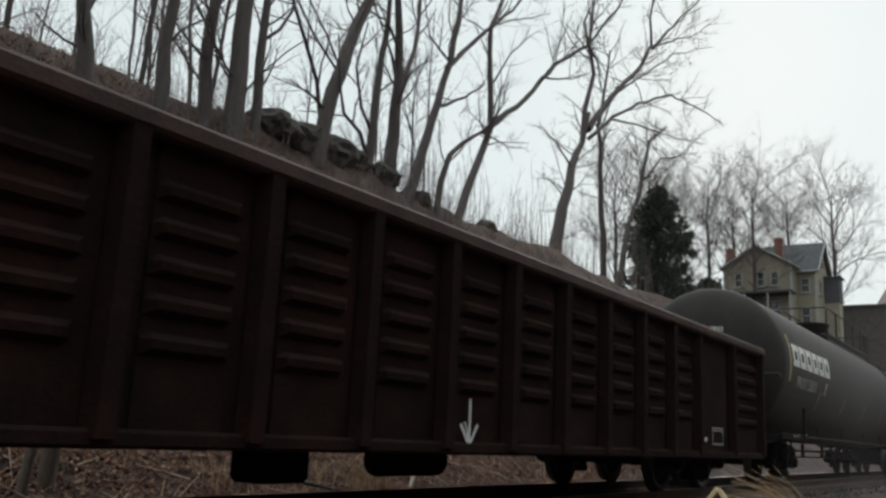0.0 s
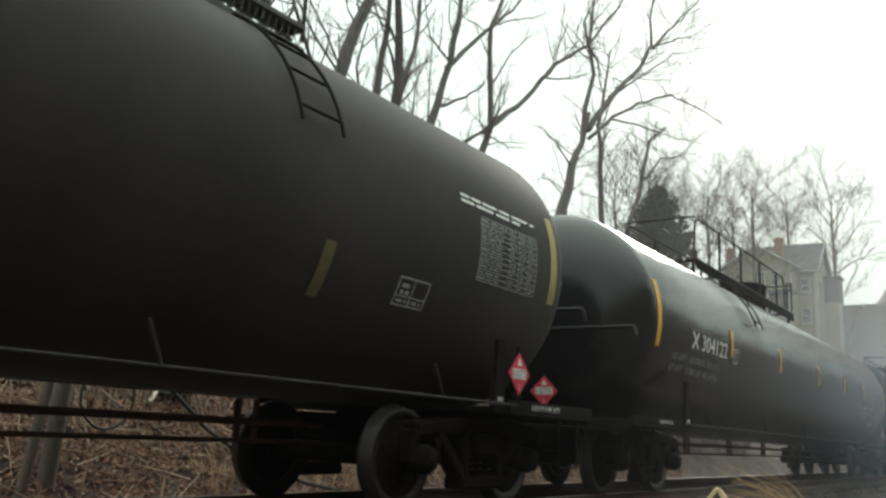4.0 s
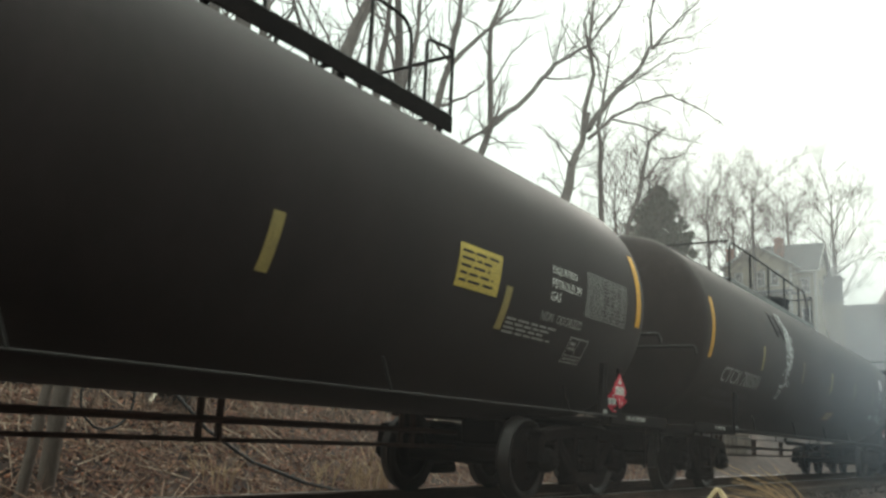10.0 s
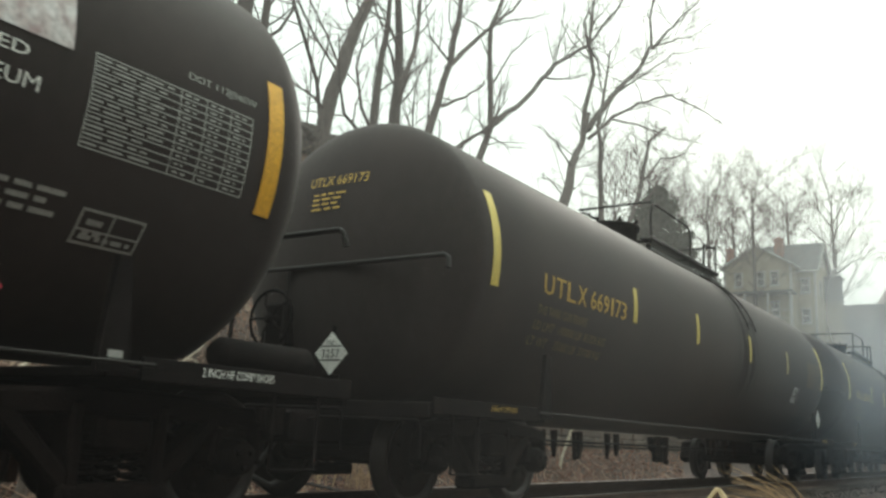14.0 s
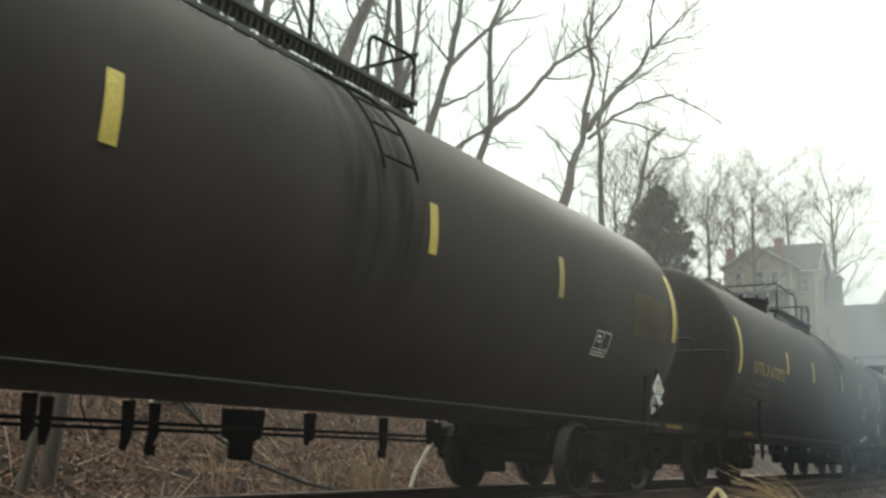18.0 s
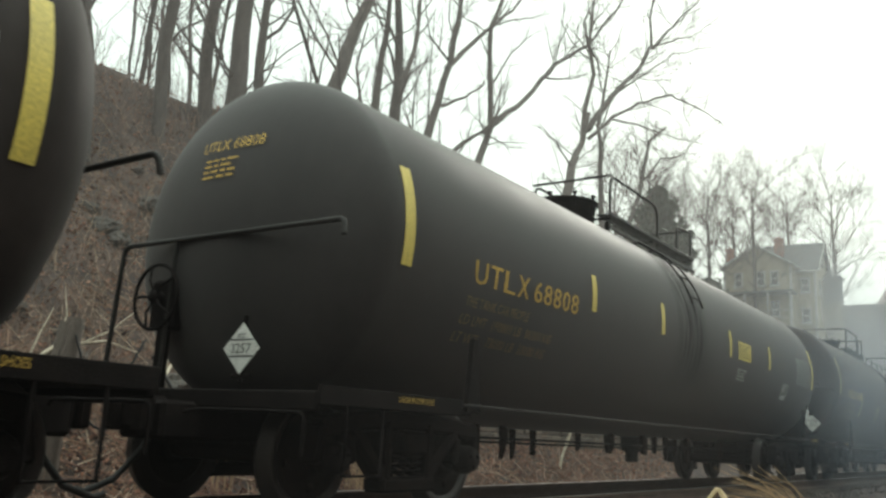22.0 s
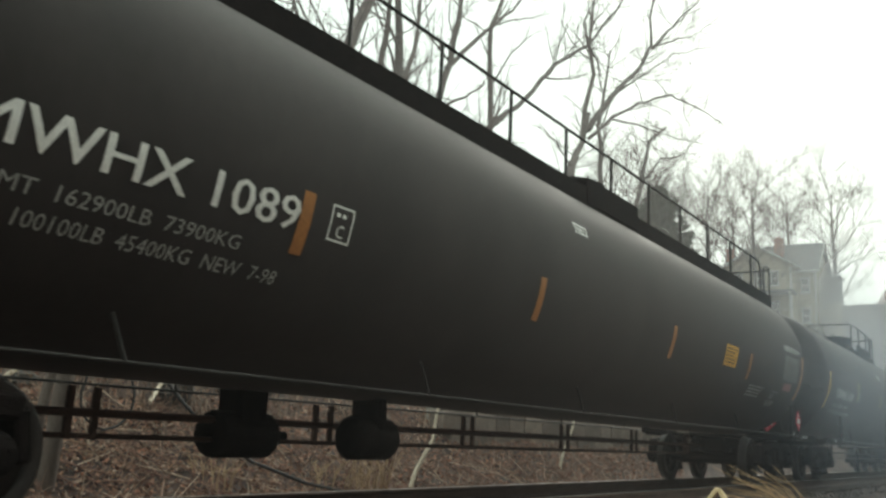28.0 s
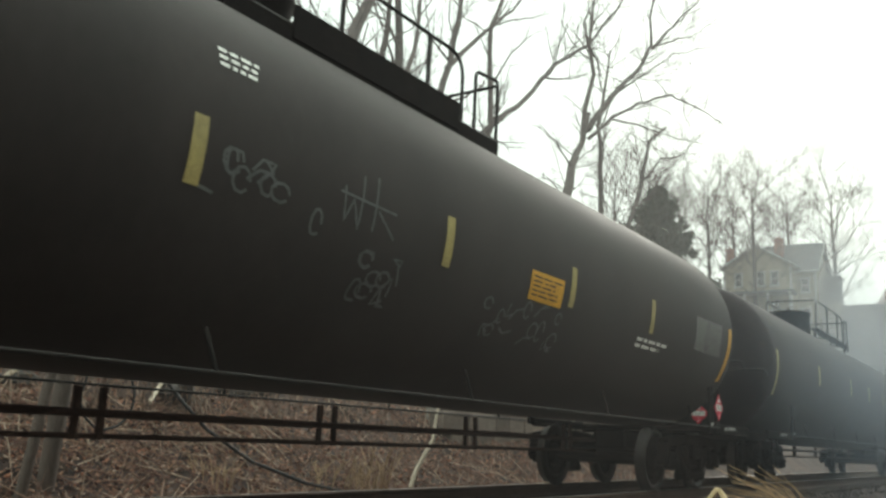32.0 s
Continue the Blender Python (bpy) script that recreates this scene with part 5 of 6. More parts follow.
scattered("brush", 3800, lambda i: (lambda y: (y * rng.uniform(0.3, 2.0), y))(9.1 + 8.4 * rng.random() ** 1.3), lambda sh, x, y, z: stalk(sh, x, y, z, 0.2, 1.0), BRUSH, "thin leafless brush on the slope", "brush")


def boulder(x, y, r, seed):
    rg = random.Random(seed)
    bm = bmesh.new()
    bmesh.ops.create_icosphere(bm, subdivisions=3, radius=1)
    for v in bm.verts:
        k = 1 + 0.35 * noise.fractal(v.co * 1.3 + Vector((seed, 0, 0)), 0.8, 2, 3)
        v.co = Vector((v.co.x * 1.3, v.co.y, v.co.z * 0.7)) * r * k
    sh = Shape()
    bm.verts.index_update()
    sh.add([v.co[:] for v in bm.verts], [[v.index for v in f.verts] for f in bm.faces])
    bm.free()
    solid("boulder", sh, M["rock"], "grey weathered boulder half sunk in the bank", "rock", pose(x, y, height(x, y) + 0.1 * r, 0, 0, rg.uniform(0, 360)), "rocks on the bank")


for i in range(26):
    y = rng.uniform(9.2, 15.5)
    boulder(y * rng.uniform(0.5, 1.0), y, rng.uniform(0.1, 0.3), i)
for i, (x, y, r) in enumerate([(14.6, 15.9, 0.6), (15.6, 16.1, 0.75), (16.8, 16.0, 0.7), (17.9, 16.2, 0.6), (19.3, 16.2, 0.55), (21.5, 16.4, 0.5), (25.8, 16.3, 0.4)]):
    boulder(x, y, r, 60 + i)

# ---- trees ----
def grow(sh, twigs, pts, r0, r1, level, rg, k=1.0):
    """A limb through the points, with side branches down to twigs; k: size of the branching."""
    pts = [Vector(p) for p in pts]
    fine = []
    for a, b in zip(pts, pts[1:]):
        m = max(1, min(4, int((b - a).length / (0.7 * k))))
        for i in range(m):
            p = a.lerp(b, i / m)
            fine.append(p + Vector([rg.uniform(-1, 1) * 0.05 * (b - a).length / m for _ in range(3)]) if i or len(fine) else p)
    fine.append(pts[-1])
    n = len(fine)
    rad = [r0 + (r1 - r0) * i / (n - 1) for i in range(n)]
    (sh if level == 0 or r0 > 0.03 else twigs).tube(fine, rad, (9, 5, 4, 3)[min(level, 3)], caps=False)
    if level >= 4 or (level >= 3 and r0 < 0.006):
        return
    total = sum((b - a).length for a, b in zip(fine, fine[1:]))
    count = int(total / k * (0.9, 1.8, 2.9, 2.6)[level]) + (2, 3, 2, 2)[level]
    for c in range(count):
        t = rg.uniform((0.28, 0.2, 0.15, 0.1)[level], 1.0)
        i = min(int(t * (n - 1)), n - 2)
        p = fine[i].lerp(fine[i + 1], t * (n - 1) - i)
        d = (fine[i + 1] - fine[i]).normalized()
        side = d.cross(Vector((rg.uniform(-1, 1), rg.uniform(-1, 1), rg.uniform(-1, 1)))).normalized()
        a = rg.uniform(0.4, 1.05)
        v = (d * math.cos(a) + side * math.sin(a) + Vector((0, 0, 0.15))).normalized()
        ln = min(total * rg.uniform(0.3, 0.65), (2.6, 1.7, 0.95, 0.5)[level] * k) * rg.uniform(0.6, 1.1) * (1.15 - 0.5 * t)
        r = max(min(rad[i] * 0.5, (0.032, 0.0105, 0.0046, 0.0026)[level] * k ** 0.7), 0.002 * k ** 0.7)
        q = [p]
        for s in range(3):
            v = (v + Vector([rg.uniform(-0.28, 0.28) for _ in range(3)]) + Vector((0, 0, 0.06))).normalized()
            q.append(q[-1] + v * ln / 3)
        grow(sh, twigs, q, r, max(r * 0.35, 0.0016 * k ** 0.7), level + 1, rg, k)


def bare_tree(label, seed, limbs):
    """A leafless tree: its trunk, main limbs as given (radius, points), and branches grown from them."""
    rg = random.Random(seed)
    base = Vector(limbs[0][1][0])
    t = thing("bare_tree", label, "tree", Matrix.Translation(base), "trees on the bank")
    twigs = Shape()
    big = min(max(base.x / 28, 1.0), 2.6)
    for k, (r, pts) in enumerate(limbs):
        pts = [Vector(p) - base for p in pts]
        if k == 0:
            g = height(base.x, base.y) - base.z
            pts[0:0] = [Vector((pts[0].x - 0.25 * (pts[1].x - pts[0].x), 0, min(g, -0.2) - 0.2))]
        sh = Shape()
        r0 = r if k == 0 else r * 0.85
        grow(sh, twigs, pts, r0, max(r * (0.6 if pts[-1].z > 3.6 and base.x < 17 else 0.25), 0.01), 0 if r > 0.05 * big else 1, rg, big)
        if sh.v:
            part("trunk" if k == 0 else "limb", sh, M["bark"], t)
        if k == 0 and base.x > 26:
            for j in range(7):
                u = 0.25 + 0.7 * j / 6
                i = min(int(u * (len(pts) - 1)), len(pts) - 2)
                p = pts[i].lerp(pts[i + 1], u * (len(pts) - 1) - i)
                a = j * 2.4 + seed
                d = Vector((math.cos(a), math.sin(a), rg.uniform(0.25, 0.9)))
                ln = rg.uniform(1.1, 2.3) * big * (1.25 - 0.6 * u)
                lim = Shape()
                grow(lim, twigs, [p, p + d * ln * 0.5, p + d * ln + Vector((0, 0, 0.1 * ln))], 0.022 * big, 0.008, 1, rg, big)
                if lim.v:
                    part("limb", lim, M["bark"], t)
    part("crown", twigs, M["twig"], t, kind="stuff")


bare_tree("large straight bare tree trunk with grey bark", 1, [(0.23, [(8.3, 14.0, 6.2), (8.2, 14.0, 7.2), (8.0, 14.0, 8.1), (7.8, 14.0, 9.6)]),
    (0.05, [(8.1, 14.0, 7.9), (8.3, 14.0, 8.5), (8.8, 14.0, 9.6)])])
bare_tree("slim bare tree on the bank", 2, [(0.16, [(10.6, 15.0, 7.0), (10.6, 15.0, 8.4), (10.6, 15.0, 9.6), (10.5, 15.0, 11.2)]),
    (0.04, [(10.6, 15.0, 8.6), (11.0, 15.0, 9.1), (11.6, 15.0, 9.7), (12.3, 15.0, 10.9)])])
bare_tree("straight bare tree on the bank", 3, [(0.19, [(12.2, 15.5, 7.2), (12.1, 15.5, 8.8), (12.1, 15.5, 10.5), (11.9, 15.5, 12.2)]),
    (0.05, [(12.2, 15.5, 8.8), (11.5, 15.5, 9.2), (10.9, 15.5, 9.5), (10.6, 15.5, 9.9)])])
bare_tree("thick straight bare tree trunk on the bank", 4, [(0.27, [(12.6, 15.0, 7.0), (12.6, 15.0, 8.8), (12.6, 15.0, 10.6), (12.5, 15.0, 12.3)]),
    (0.06, [(12.7, 15.0, 8.4), (12.2, 15.0, 8.7), (11.6, 15.0, 9.3), (11.2, 15.0, 9.9)])])
bare_tree("slim bare tree on the bank", 5, [(0.15, [(13.7, 15.5, 7.4), (13.7, 15.5, 9.5), (13.7, 15.5, 11.2), (13.7, 15.5, 12.5)]),
    (0.06, [(13.7, 15.5, 10.1), (14.2, 15.5, 10.6), (14.6, 15.5, 11.4), (14.6, 15.5, 12.1)])])
bare_tree("thin crooked bare sapling on the bank", 6, [(0.07, [(16.5, 16.0, 9.0), (16.2, 16.0, 10.0), (15.6, 16.0, 11.2), (15.0, 16.0, 12.0), (14.7, 16.0, 12.7)]),
    (0.05, [(17.2, 16.0, 10.7), (16.5, 16.0, 11.6), (15.7, 16.0, 12.3), (15.5, 16.0, 12.5)])])
bare_tree("leaning bare tree beside rocks", 7, [(0.23, [(16.0, 15.5, 7.8), (16.4, 15.5, 9.8), (16.9, 15.5, 11.3), (17.6, 15.5, 13.0), (18.4, 15.5, 15.1)]),
    (0.05, [(16.1, 15.5, 9.1), (15.3, 15.5, 9.4), (14.1, 15.5, 9.3)]),
    (0.05, [(16.6, 15.5, 10.3), (15.8, 15.8, 11.3), (15.0, 16.0, 12.3)])])
bare_tree("clump of several bare stems", 8, [(0.18, [(18.7, 16.0, 8.3), (18.7, 16.0, 10.0), (19.0, 16.0, 11.9), (19.2, 16.0, 13.9), (19.2, 16.0, 15.3)]),
    (0.28, [(19.7, 16.0, 8.1), (19.8, 16.0, 10.4), (19.8, 16.0, 12.3), (19.5, 16.0, 14.1), (19.2, 16.0, 15.5)]),
    (0.13, [(19.8, 16.0, 10.6), (20.8, 16.2, 12.9), (21.4, 16.5, 15.1), (21.8, 16.8, 16.7)]),
    (0.08, [(18.5, 16.0, 8.7), (18.0, 15.8, 9.1), (16.9, 15.5, 9.3), (16.3, 15.2, 9.8), (15.9, 15.0, 11.1)]),
    (0.07, [(18.8, 16.0, 9.3), (18.2, 16.0, 10.0), (17.8, 16.0, 11.1), (18.2, 16.0, 12.7)]),
    (0.07, [(19.7, 16.0, 11.5), (19.3, 16.2, 12.9), (18.9, 16.5, 14.0)]),
    (0.06, [(20.0, 16.0, 12.2), (18.9, 15.8, 13.0), (17.3, 15.5, 12.7)])])
bare_tree("leaning bare tree with forked crown", 9, [(0.20, [(20.6, 16.0, 7.7), (21.2, 16.0, 9.5), (22.0, 16.0, 11.5), (22.6, 16.0, 13.2), (23.1, 16.0, 15.8), (23.2, 16.0, 17.2)]),
    (0.12, [(22.4, 16.0, 12.9), (24.4, 16.0, 14.9), (26.6, 16.0, 17.0), (28.1, 16.0, 18.6)]),
    (0.08, [(21.9, 16.0, 11.3), (23.9, 16.2, 12.4), (25.7, 16.5, 13.7)]),
    (0.06, [(22.6, 16.0, 13.2), (21.0, 15.8, 13.5), (20.3, 15.5, 14.3)])])
bare_tree("two-stemmed bare tree with long arching limbs", 10, [(0.14, [(22.2, 16.0, 7.6), (22.5, 16.0, 8.9), (22.8, 16.0, 9.9), (24.2, 16.0, 11.0), (25.4, 16.0, 11.8)]),
    (0.20, [(23.4, 16.0, 7.6), (24.4, 16.0, 9.7), (25.4, 16.0, 11.8), (25.1, 16.0, 13.8), (25.1, 16.0, 15.6), (26.0, 16.0, 17.2), (26.5, 16.0, 18.6)]),
    (0.14, [(25.4, 16.0, 11.8), (28.1, 16.2, 13.8), (31.4, 16.5, 16.8), (35.2, 16.8, 19.3), (38.9, 17.0, 22.9), (41.1, 17.2, 25.3)]),
    (0.05, [(25.2, 16.0, 13.2), (26.3, 15.8, 15.0), (27.8, 15.5, 16.5)]),
    (0.08, [(33.5, 16.0, 18.3), (33.1, 16.0, 19.4), (34.0, 16.0, 20.9)]),
    (0.06, [(29.2, 16.0, 15.2), (32.3, 16.2, 16.3), (34.5, 16.5, 17.5)]),
    (0.07, [(33.6, 16.0, 18.4), (34.1, 15.8, 17.8), (33.8, 15.5, 16.2)])])
bare_tree("large leaning bare tree with wide crown", 11, [(0.33, [(32.5, 17.0, 8.5), (33.2, 17.0, 10.7), (34.1, 17.0, 12.8), (35.1, 17.0, 14.4), (35.8, 17.0, 16.1)]),
    (0.17, [(35.1, 17.0, 14.4), (35.4, 17.0, 16.2), (36.3, 17.0, 18.3), (35.7, 17.0, 19.6), (36.1, 17.0, 21.6), (36.5, 17.0, 23.3)]),
    (0.20, [(35.7, 17.0, 15.2), (38.8, 17.2, 18.0), (43.2, 17.5, 21.4), (46.1, 17.8, 24.1), (46.2, 18.0, 26.1), (47.9, 18.2, 28.8)]),
    (0.11, [(44.1, 17.0, 22.9), (46.9, 16.8, 25.5), (50.4, 16.5, 28.6), (51.2, 16.2, 29.7)]),
    (0.12, [(35.8, 17.0, 14.8), (38.6, 17.0, 16.8), (42.0, 17.0, 18.8), (46.8, 17.0, 21.0), (51.4, 17.0, 21.9), (56.7, 17.0, 22.7)]),
    (0.07, [(38.6, 17.0, 16.7), (43.4, 17.2, 17.9), (49.6, 17.5, 19.3), (55.9, 17.8, 20.9)]),
    (0.07, [(39.5, 17.0, 18.6), (42.3, 16.8, 20.6), (46.4, 16.5, 23.4), (52.7, 16.2, 26.4)]),
    (0.06, [(34.1, 17.0, 12.8), (32.8, 17.0, 13.4), (32.5, 17.0, 13.6)]),
    (0.08, [(44.2, 17.0, 23.1), (49.1, 17.2, 25.6), (58.2, 17.5, 30.9)])])
bare_tree("thin vine-hung bare tree", 12, [(0.18, [(38.7, 17.5, 9.5), (38.3, 17.5, 13.1), (38.0, 17.5, 16.2), (39.2, 17.5, 19.6), (39.3, 17.5, 20.9)])])
bare_tree("bare young tree on the slope", 13, [(0.19, [(44.3, 19.0, 10.3), (45.4, 19.0, 12.9), (47.6, 19.0, 16.2), (48.7, 19.0, 19.1), (51.7, 19.0, 21.0)]),
    (0.10, [(47.6, 19.0, 16.2), (50.7, 19.0, 18.5), (57.3, 19.0, 20.9)])])

rg2 = random.Random(77)
for k in range(24):
    y = rg2.uniform(16.5, 23)
    x = y * (rg2.uniform(0.42, 0.72) if k < 14 else rg2.uniform(0.7, 1.35))
    g = height(x, y)
    hgt = rg2.uniform(6, 10)
    dx = rg2.uniform(-0.8, 0.8)
    bare_tree("thin bare sapling in the thicket", 200 + k, [(rg2.uniform(0.03, 0.085), [(x, y, g), (x + 0.3 * dx, y, g + hgt * 0.35), (x + 0.7 * dx, y, g + hgt * 0.7), (x + dx, y, g + hgt)])])
def spreading_tree(x, y, z, h, w, seed, label):
    """A far leafless tree: short trunk, ascending limbs and a rounded crown of fine twigs."""
    rg = random.Random(seed)
    g = min(height(x, y), z)
    t = thing("bare_tree", label, "tree", pose(x, y, g), "trees on the bank")
    lift = z - g
    twigs = Shape()
    size = w * 0.5

    def branch(sh, p, d, ln, r, level):
        q = [p]
        for s in range((4, 3, 3, 2, 1)[level]):
            d = (d + Vector([rg.uniform(-0.2, 0.2) for _ in range(3)]) + Vector((0, 0, 0.05))).normalized()
            q.append(q[-1] + d * ln / (4, 3, 3, 2, 1)[level])
        n = len(q)
        sh.tube(q, [r * (1 - 0.6 * i / (n - 1)) for i in range(n)], (6, 4, 3, 3, 3)[level], caps=False)
        if level == 4:
            return
        for c in range((6, 4, 4, 2)[level]):
            u = rg.uniform(0.25, 1.0) if c else 1.0
            i = min(int(u * (n - 1)), n - 2)
            at = q[i].lerp(q[i + 1], u * (n - 1) - i)
            along = (q[i + 1] - q[i]).normalized()
            side = along.cross(Vector((rg.uniform(-1, 1), rg.uniform(-1, 1), rg.uniform(-1, 1)))).normalized()
            ang = rg.uniform(0.35, 0.95)
            branch(twigs, at, along * math.cos(ang) + side * math.sin(ang) + Vector((0, 0, 0.06)), ln * rg.uniform(0.42, 0.66), max(r * 0.5, 0.006), level + 1)

    trunk = Shape().tube([(0, 0, -0.3), (0.05, 0, lift + h * 0.15), (-0.12, 0.1, lift + h * 0.36), (0.2, 0, lift + h * 0.62)], [0.018 * h, 0.013 * h, 0.008 * h, 0.003 * h], 8, caps=False)
    part("trunk", trunk, M["bark"], t)
    for k in range(19):
        u = -0.32 + 0.85 * k / 18
        a = 2.4 * k + rg.uniform(-0.4, 0.4)
        e = rg.uniform(0.5, 1.1)
        sh = Shape()
        ln = (0.24 * h + 0.3 * w) * rg.uniform(0.65, 1.05) * (1 - 0.45 * max(u, 0))
        branch(sh, Vector((0, 0, lift + h * u)), Vector((math.cos(a) * math.cos(e), math.sin(a) * math.cos(e), math.sin(e))), ln, 0.0046 * h, 0)
        part("limb", sh, M["bark"], t)
    part("crown", twigs, M["twig"], t, kind="stuff")


spreading_tree(79.4, 21, 17.1, 11.7, 9.0, 500, "bare tree with a rounded crown of twigs beside the house")
spreading_tree(103.4, 18.5, 20.1, 16.0, 12.0, 501, "bare tree with a rounded crown of twigs behind the house")
spreading_tree(72.6, 23, 16.0, 10.5, 7.4, 502, "bare tree with a rounded crown of twigs on the ridge")
spreading_tree(53.8, 21, 13.1, 9.4, 5.2, 503, "tall bare tree with fine spreading twigs behind the evergreen")
spreading_tree(114.8, 26, 26.4, 11.2, 10.1, 504, "bare tree with a rounded crown of twigs behind the house")
spreading_tree(71.2, 25, 16.1, 9.0, 5.5, 505, "bare tree with a rounded crown of twigs on the ridge")
spreading_tree(94.1, 27, 20.6, 11.7, 7.8, 506, "bare tree with a rounded crown of twigs on the ridge")
spreading_tree(55.1, 24, 14.0, 8.8, 4.5, 507, "tall bare tree with fine spreading twigs on the ridge")


def evergreen(x, y, h, w, seed, label):
    rg = random.Random(seed)
    g = height(x, y)
    t = thing("evergreen_tree", label, "tree", pose(x, y, g), "evergreens on the bank")
    part("trunk", Shape().tube([(0, 0, -0.2), (0.05, 0, h * 0.5), (0, 0, h * 0.97)], [0.13, 0.09, 0.02], 8), M["bark"], t)
    sh = Shape()
    # feathery sprays in clumps of uneven reach, open between the clumps
    for i in range(int(95 * w)):
        u = rg.random() ** 0.9
        a = rg.random() * 6.28
        reach = w * min(1.0, 2.0 * (1.03 - u)) ** 0.7 * rg.uniform(0.3, 1.0) * (0.8 + 0.2 * math.sin(3 * a + seed))
        c = Vector((reach * math.cos(a), reach * math.sin(a), 0.2 + u * (h - 0.3)))
        size = rg.uniform(0.25, 0.55) * (1.1 - 0.4 * u)
        for k in range(84):
            o = Vector((rg.gauss(0, 0.5), rg.gauss(0, 0.5), rg.gauss(0.1, 0.6))) * size
            p = c + o
            d = (Vector((math.cos(a), math.sin(a), 0.9)) + Vector([rg.uniform(-0.8, 0.8) for _ in range(3)])).normalized()
            q = d.cross(Vector((rg.uniform(-1, 1), rg.uniform(-1, 1), 0.3))).normalized()
            n = rg.uniform(0.13, 0.32)
            sh.add([p - d * n * 0.5, p + q * n * 0.2, p + d * n * 0.7, p - q * n * 0.2], [(0, 1, 2, 3)])
    part("crown", sh, M["ivy"], t)


evergreen(49.0, 18.6, 7.7, 2.6, 1, "dense dark evergreen tree beside bare trees")
evergreen(52.5, 19.6, 3.6, 1.5, 2, "low dark evergreen shrub beside bare trees")
evergreen(62.0, 19.8, 4.2, 2.4, 5, "low dark evergreen shrub beside the house")
evergreen(57.0, 19.5, 2.8, 2.0, 7, "low dark evergreen shrub on the ridge")

thicket = Shape()
for k in range(520):
    y = rg2.uniform(16.4, 22)
    x = y * rg2.uniform(1.1, 4.2)
    g, h, a = height(x, y), rg2.uniform(1.0, 4.4), rg2.random() * 6.28
    grow(thicket, thicket, [(x, y, g - 0.1), (x + 0.15 * math.cos(a), y, g + 0.5 * h), (x + 0.4 * math.cos(a), y + 0.3 * math.sin(a), g + h)], 0.014, 0.004, 2, rg2)
for k in range(380):
    y = rg2.uniform(13.6, 17.5)
    x = y * rg2.uniform(0.35, 1.5)
    g, h, a = height(x, y), rg2.uniform(0.5, 1.9), rg2.random() * 6.28
    grow(thicket, thicket, [(x, y, g - 0.1), (x + 0.15 * math.cos(a), y, g + 0.5 * h), (x + 0.5 * h * math.cos(a), y + 0.3 * math.sin(a), g + h)], 0.01, 0.004, 2, rg2)
solid("thicket", thicket, M["twig"], "tangle of leafless shrubs along the ridge", "shrubs", kind="stuff")

# ---- house and distance ----
def window(parent, x, y, z, w, h, turn=0):
    win = part("window", Shape().box((0, 0, 0), (w, 0.05, h), 0.005), M["pane"], parent, at=pose(x, y, z, 0, 0, turn))
    fr = Shape()
    for s in (-1, 1):
        fr.box((s * w / 2, -0.02, 0), (0.1, 0.1, h + 0.2), 0.01).box((0, -0.02, s * h / 2), (w + 0.2, 0.1, 0.1), 0.01)
    fr.box((0, -0.02, 0), (w, 0.07, 0.06), 0.01)
    part("window_frame", fr, M["trim"], win)
    part("window_sill", Shape().box((0, -0.07, -h / 2 - 0.08), (w + 0.3, 0.16, 0.07), 0.01), M["trim"], win)


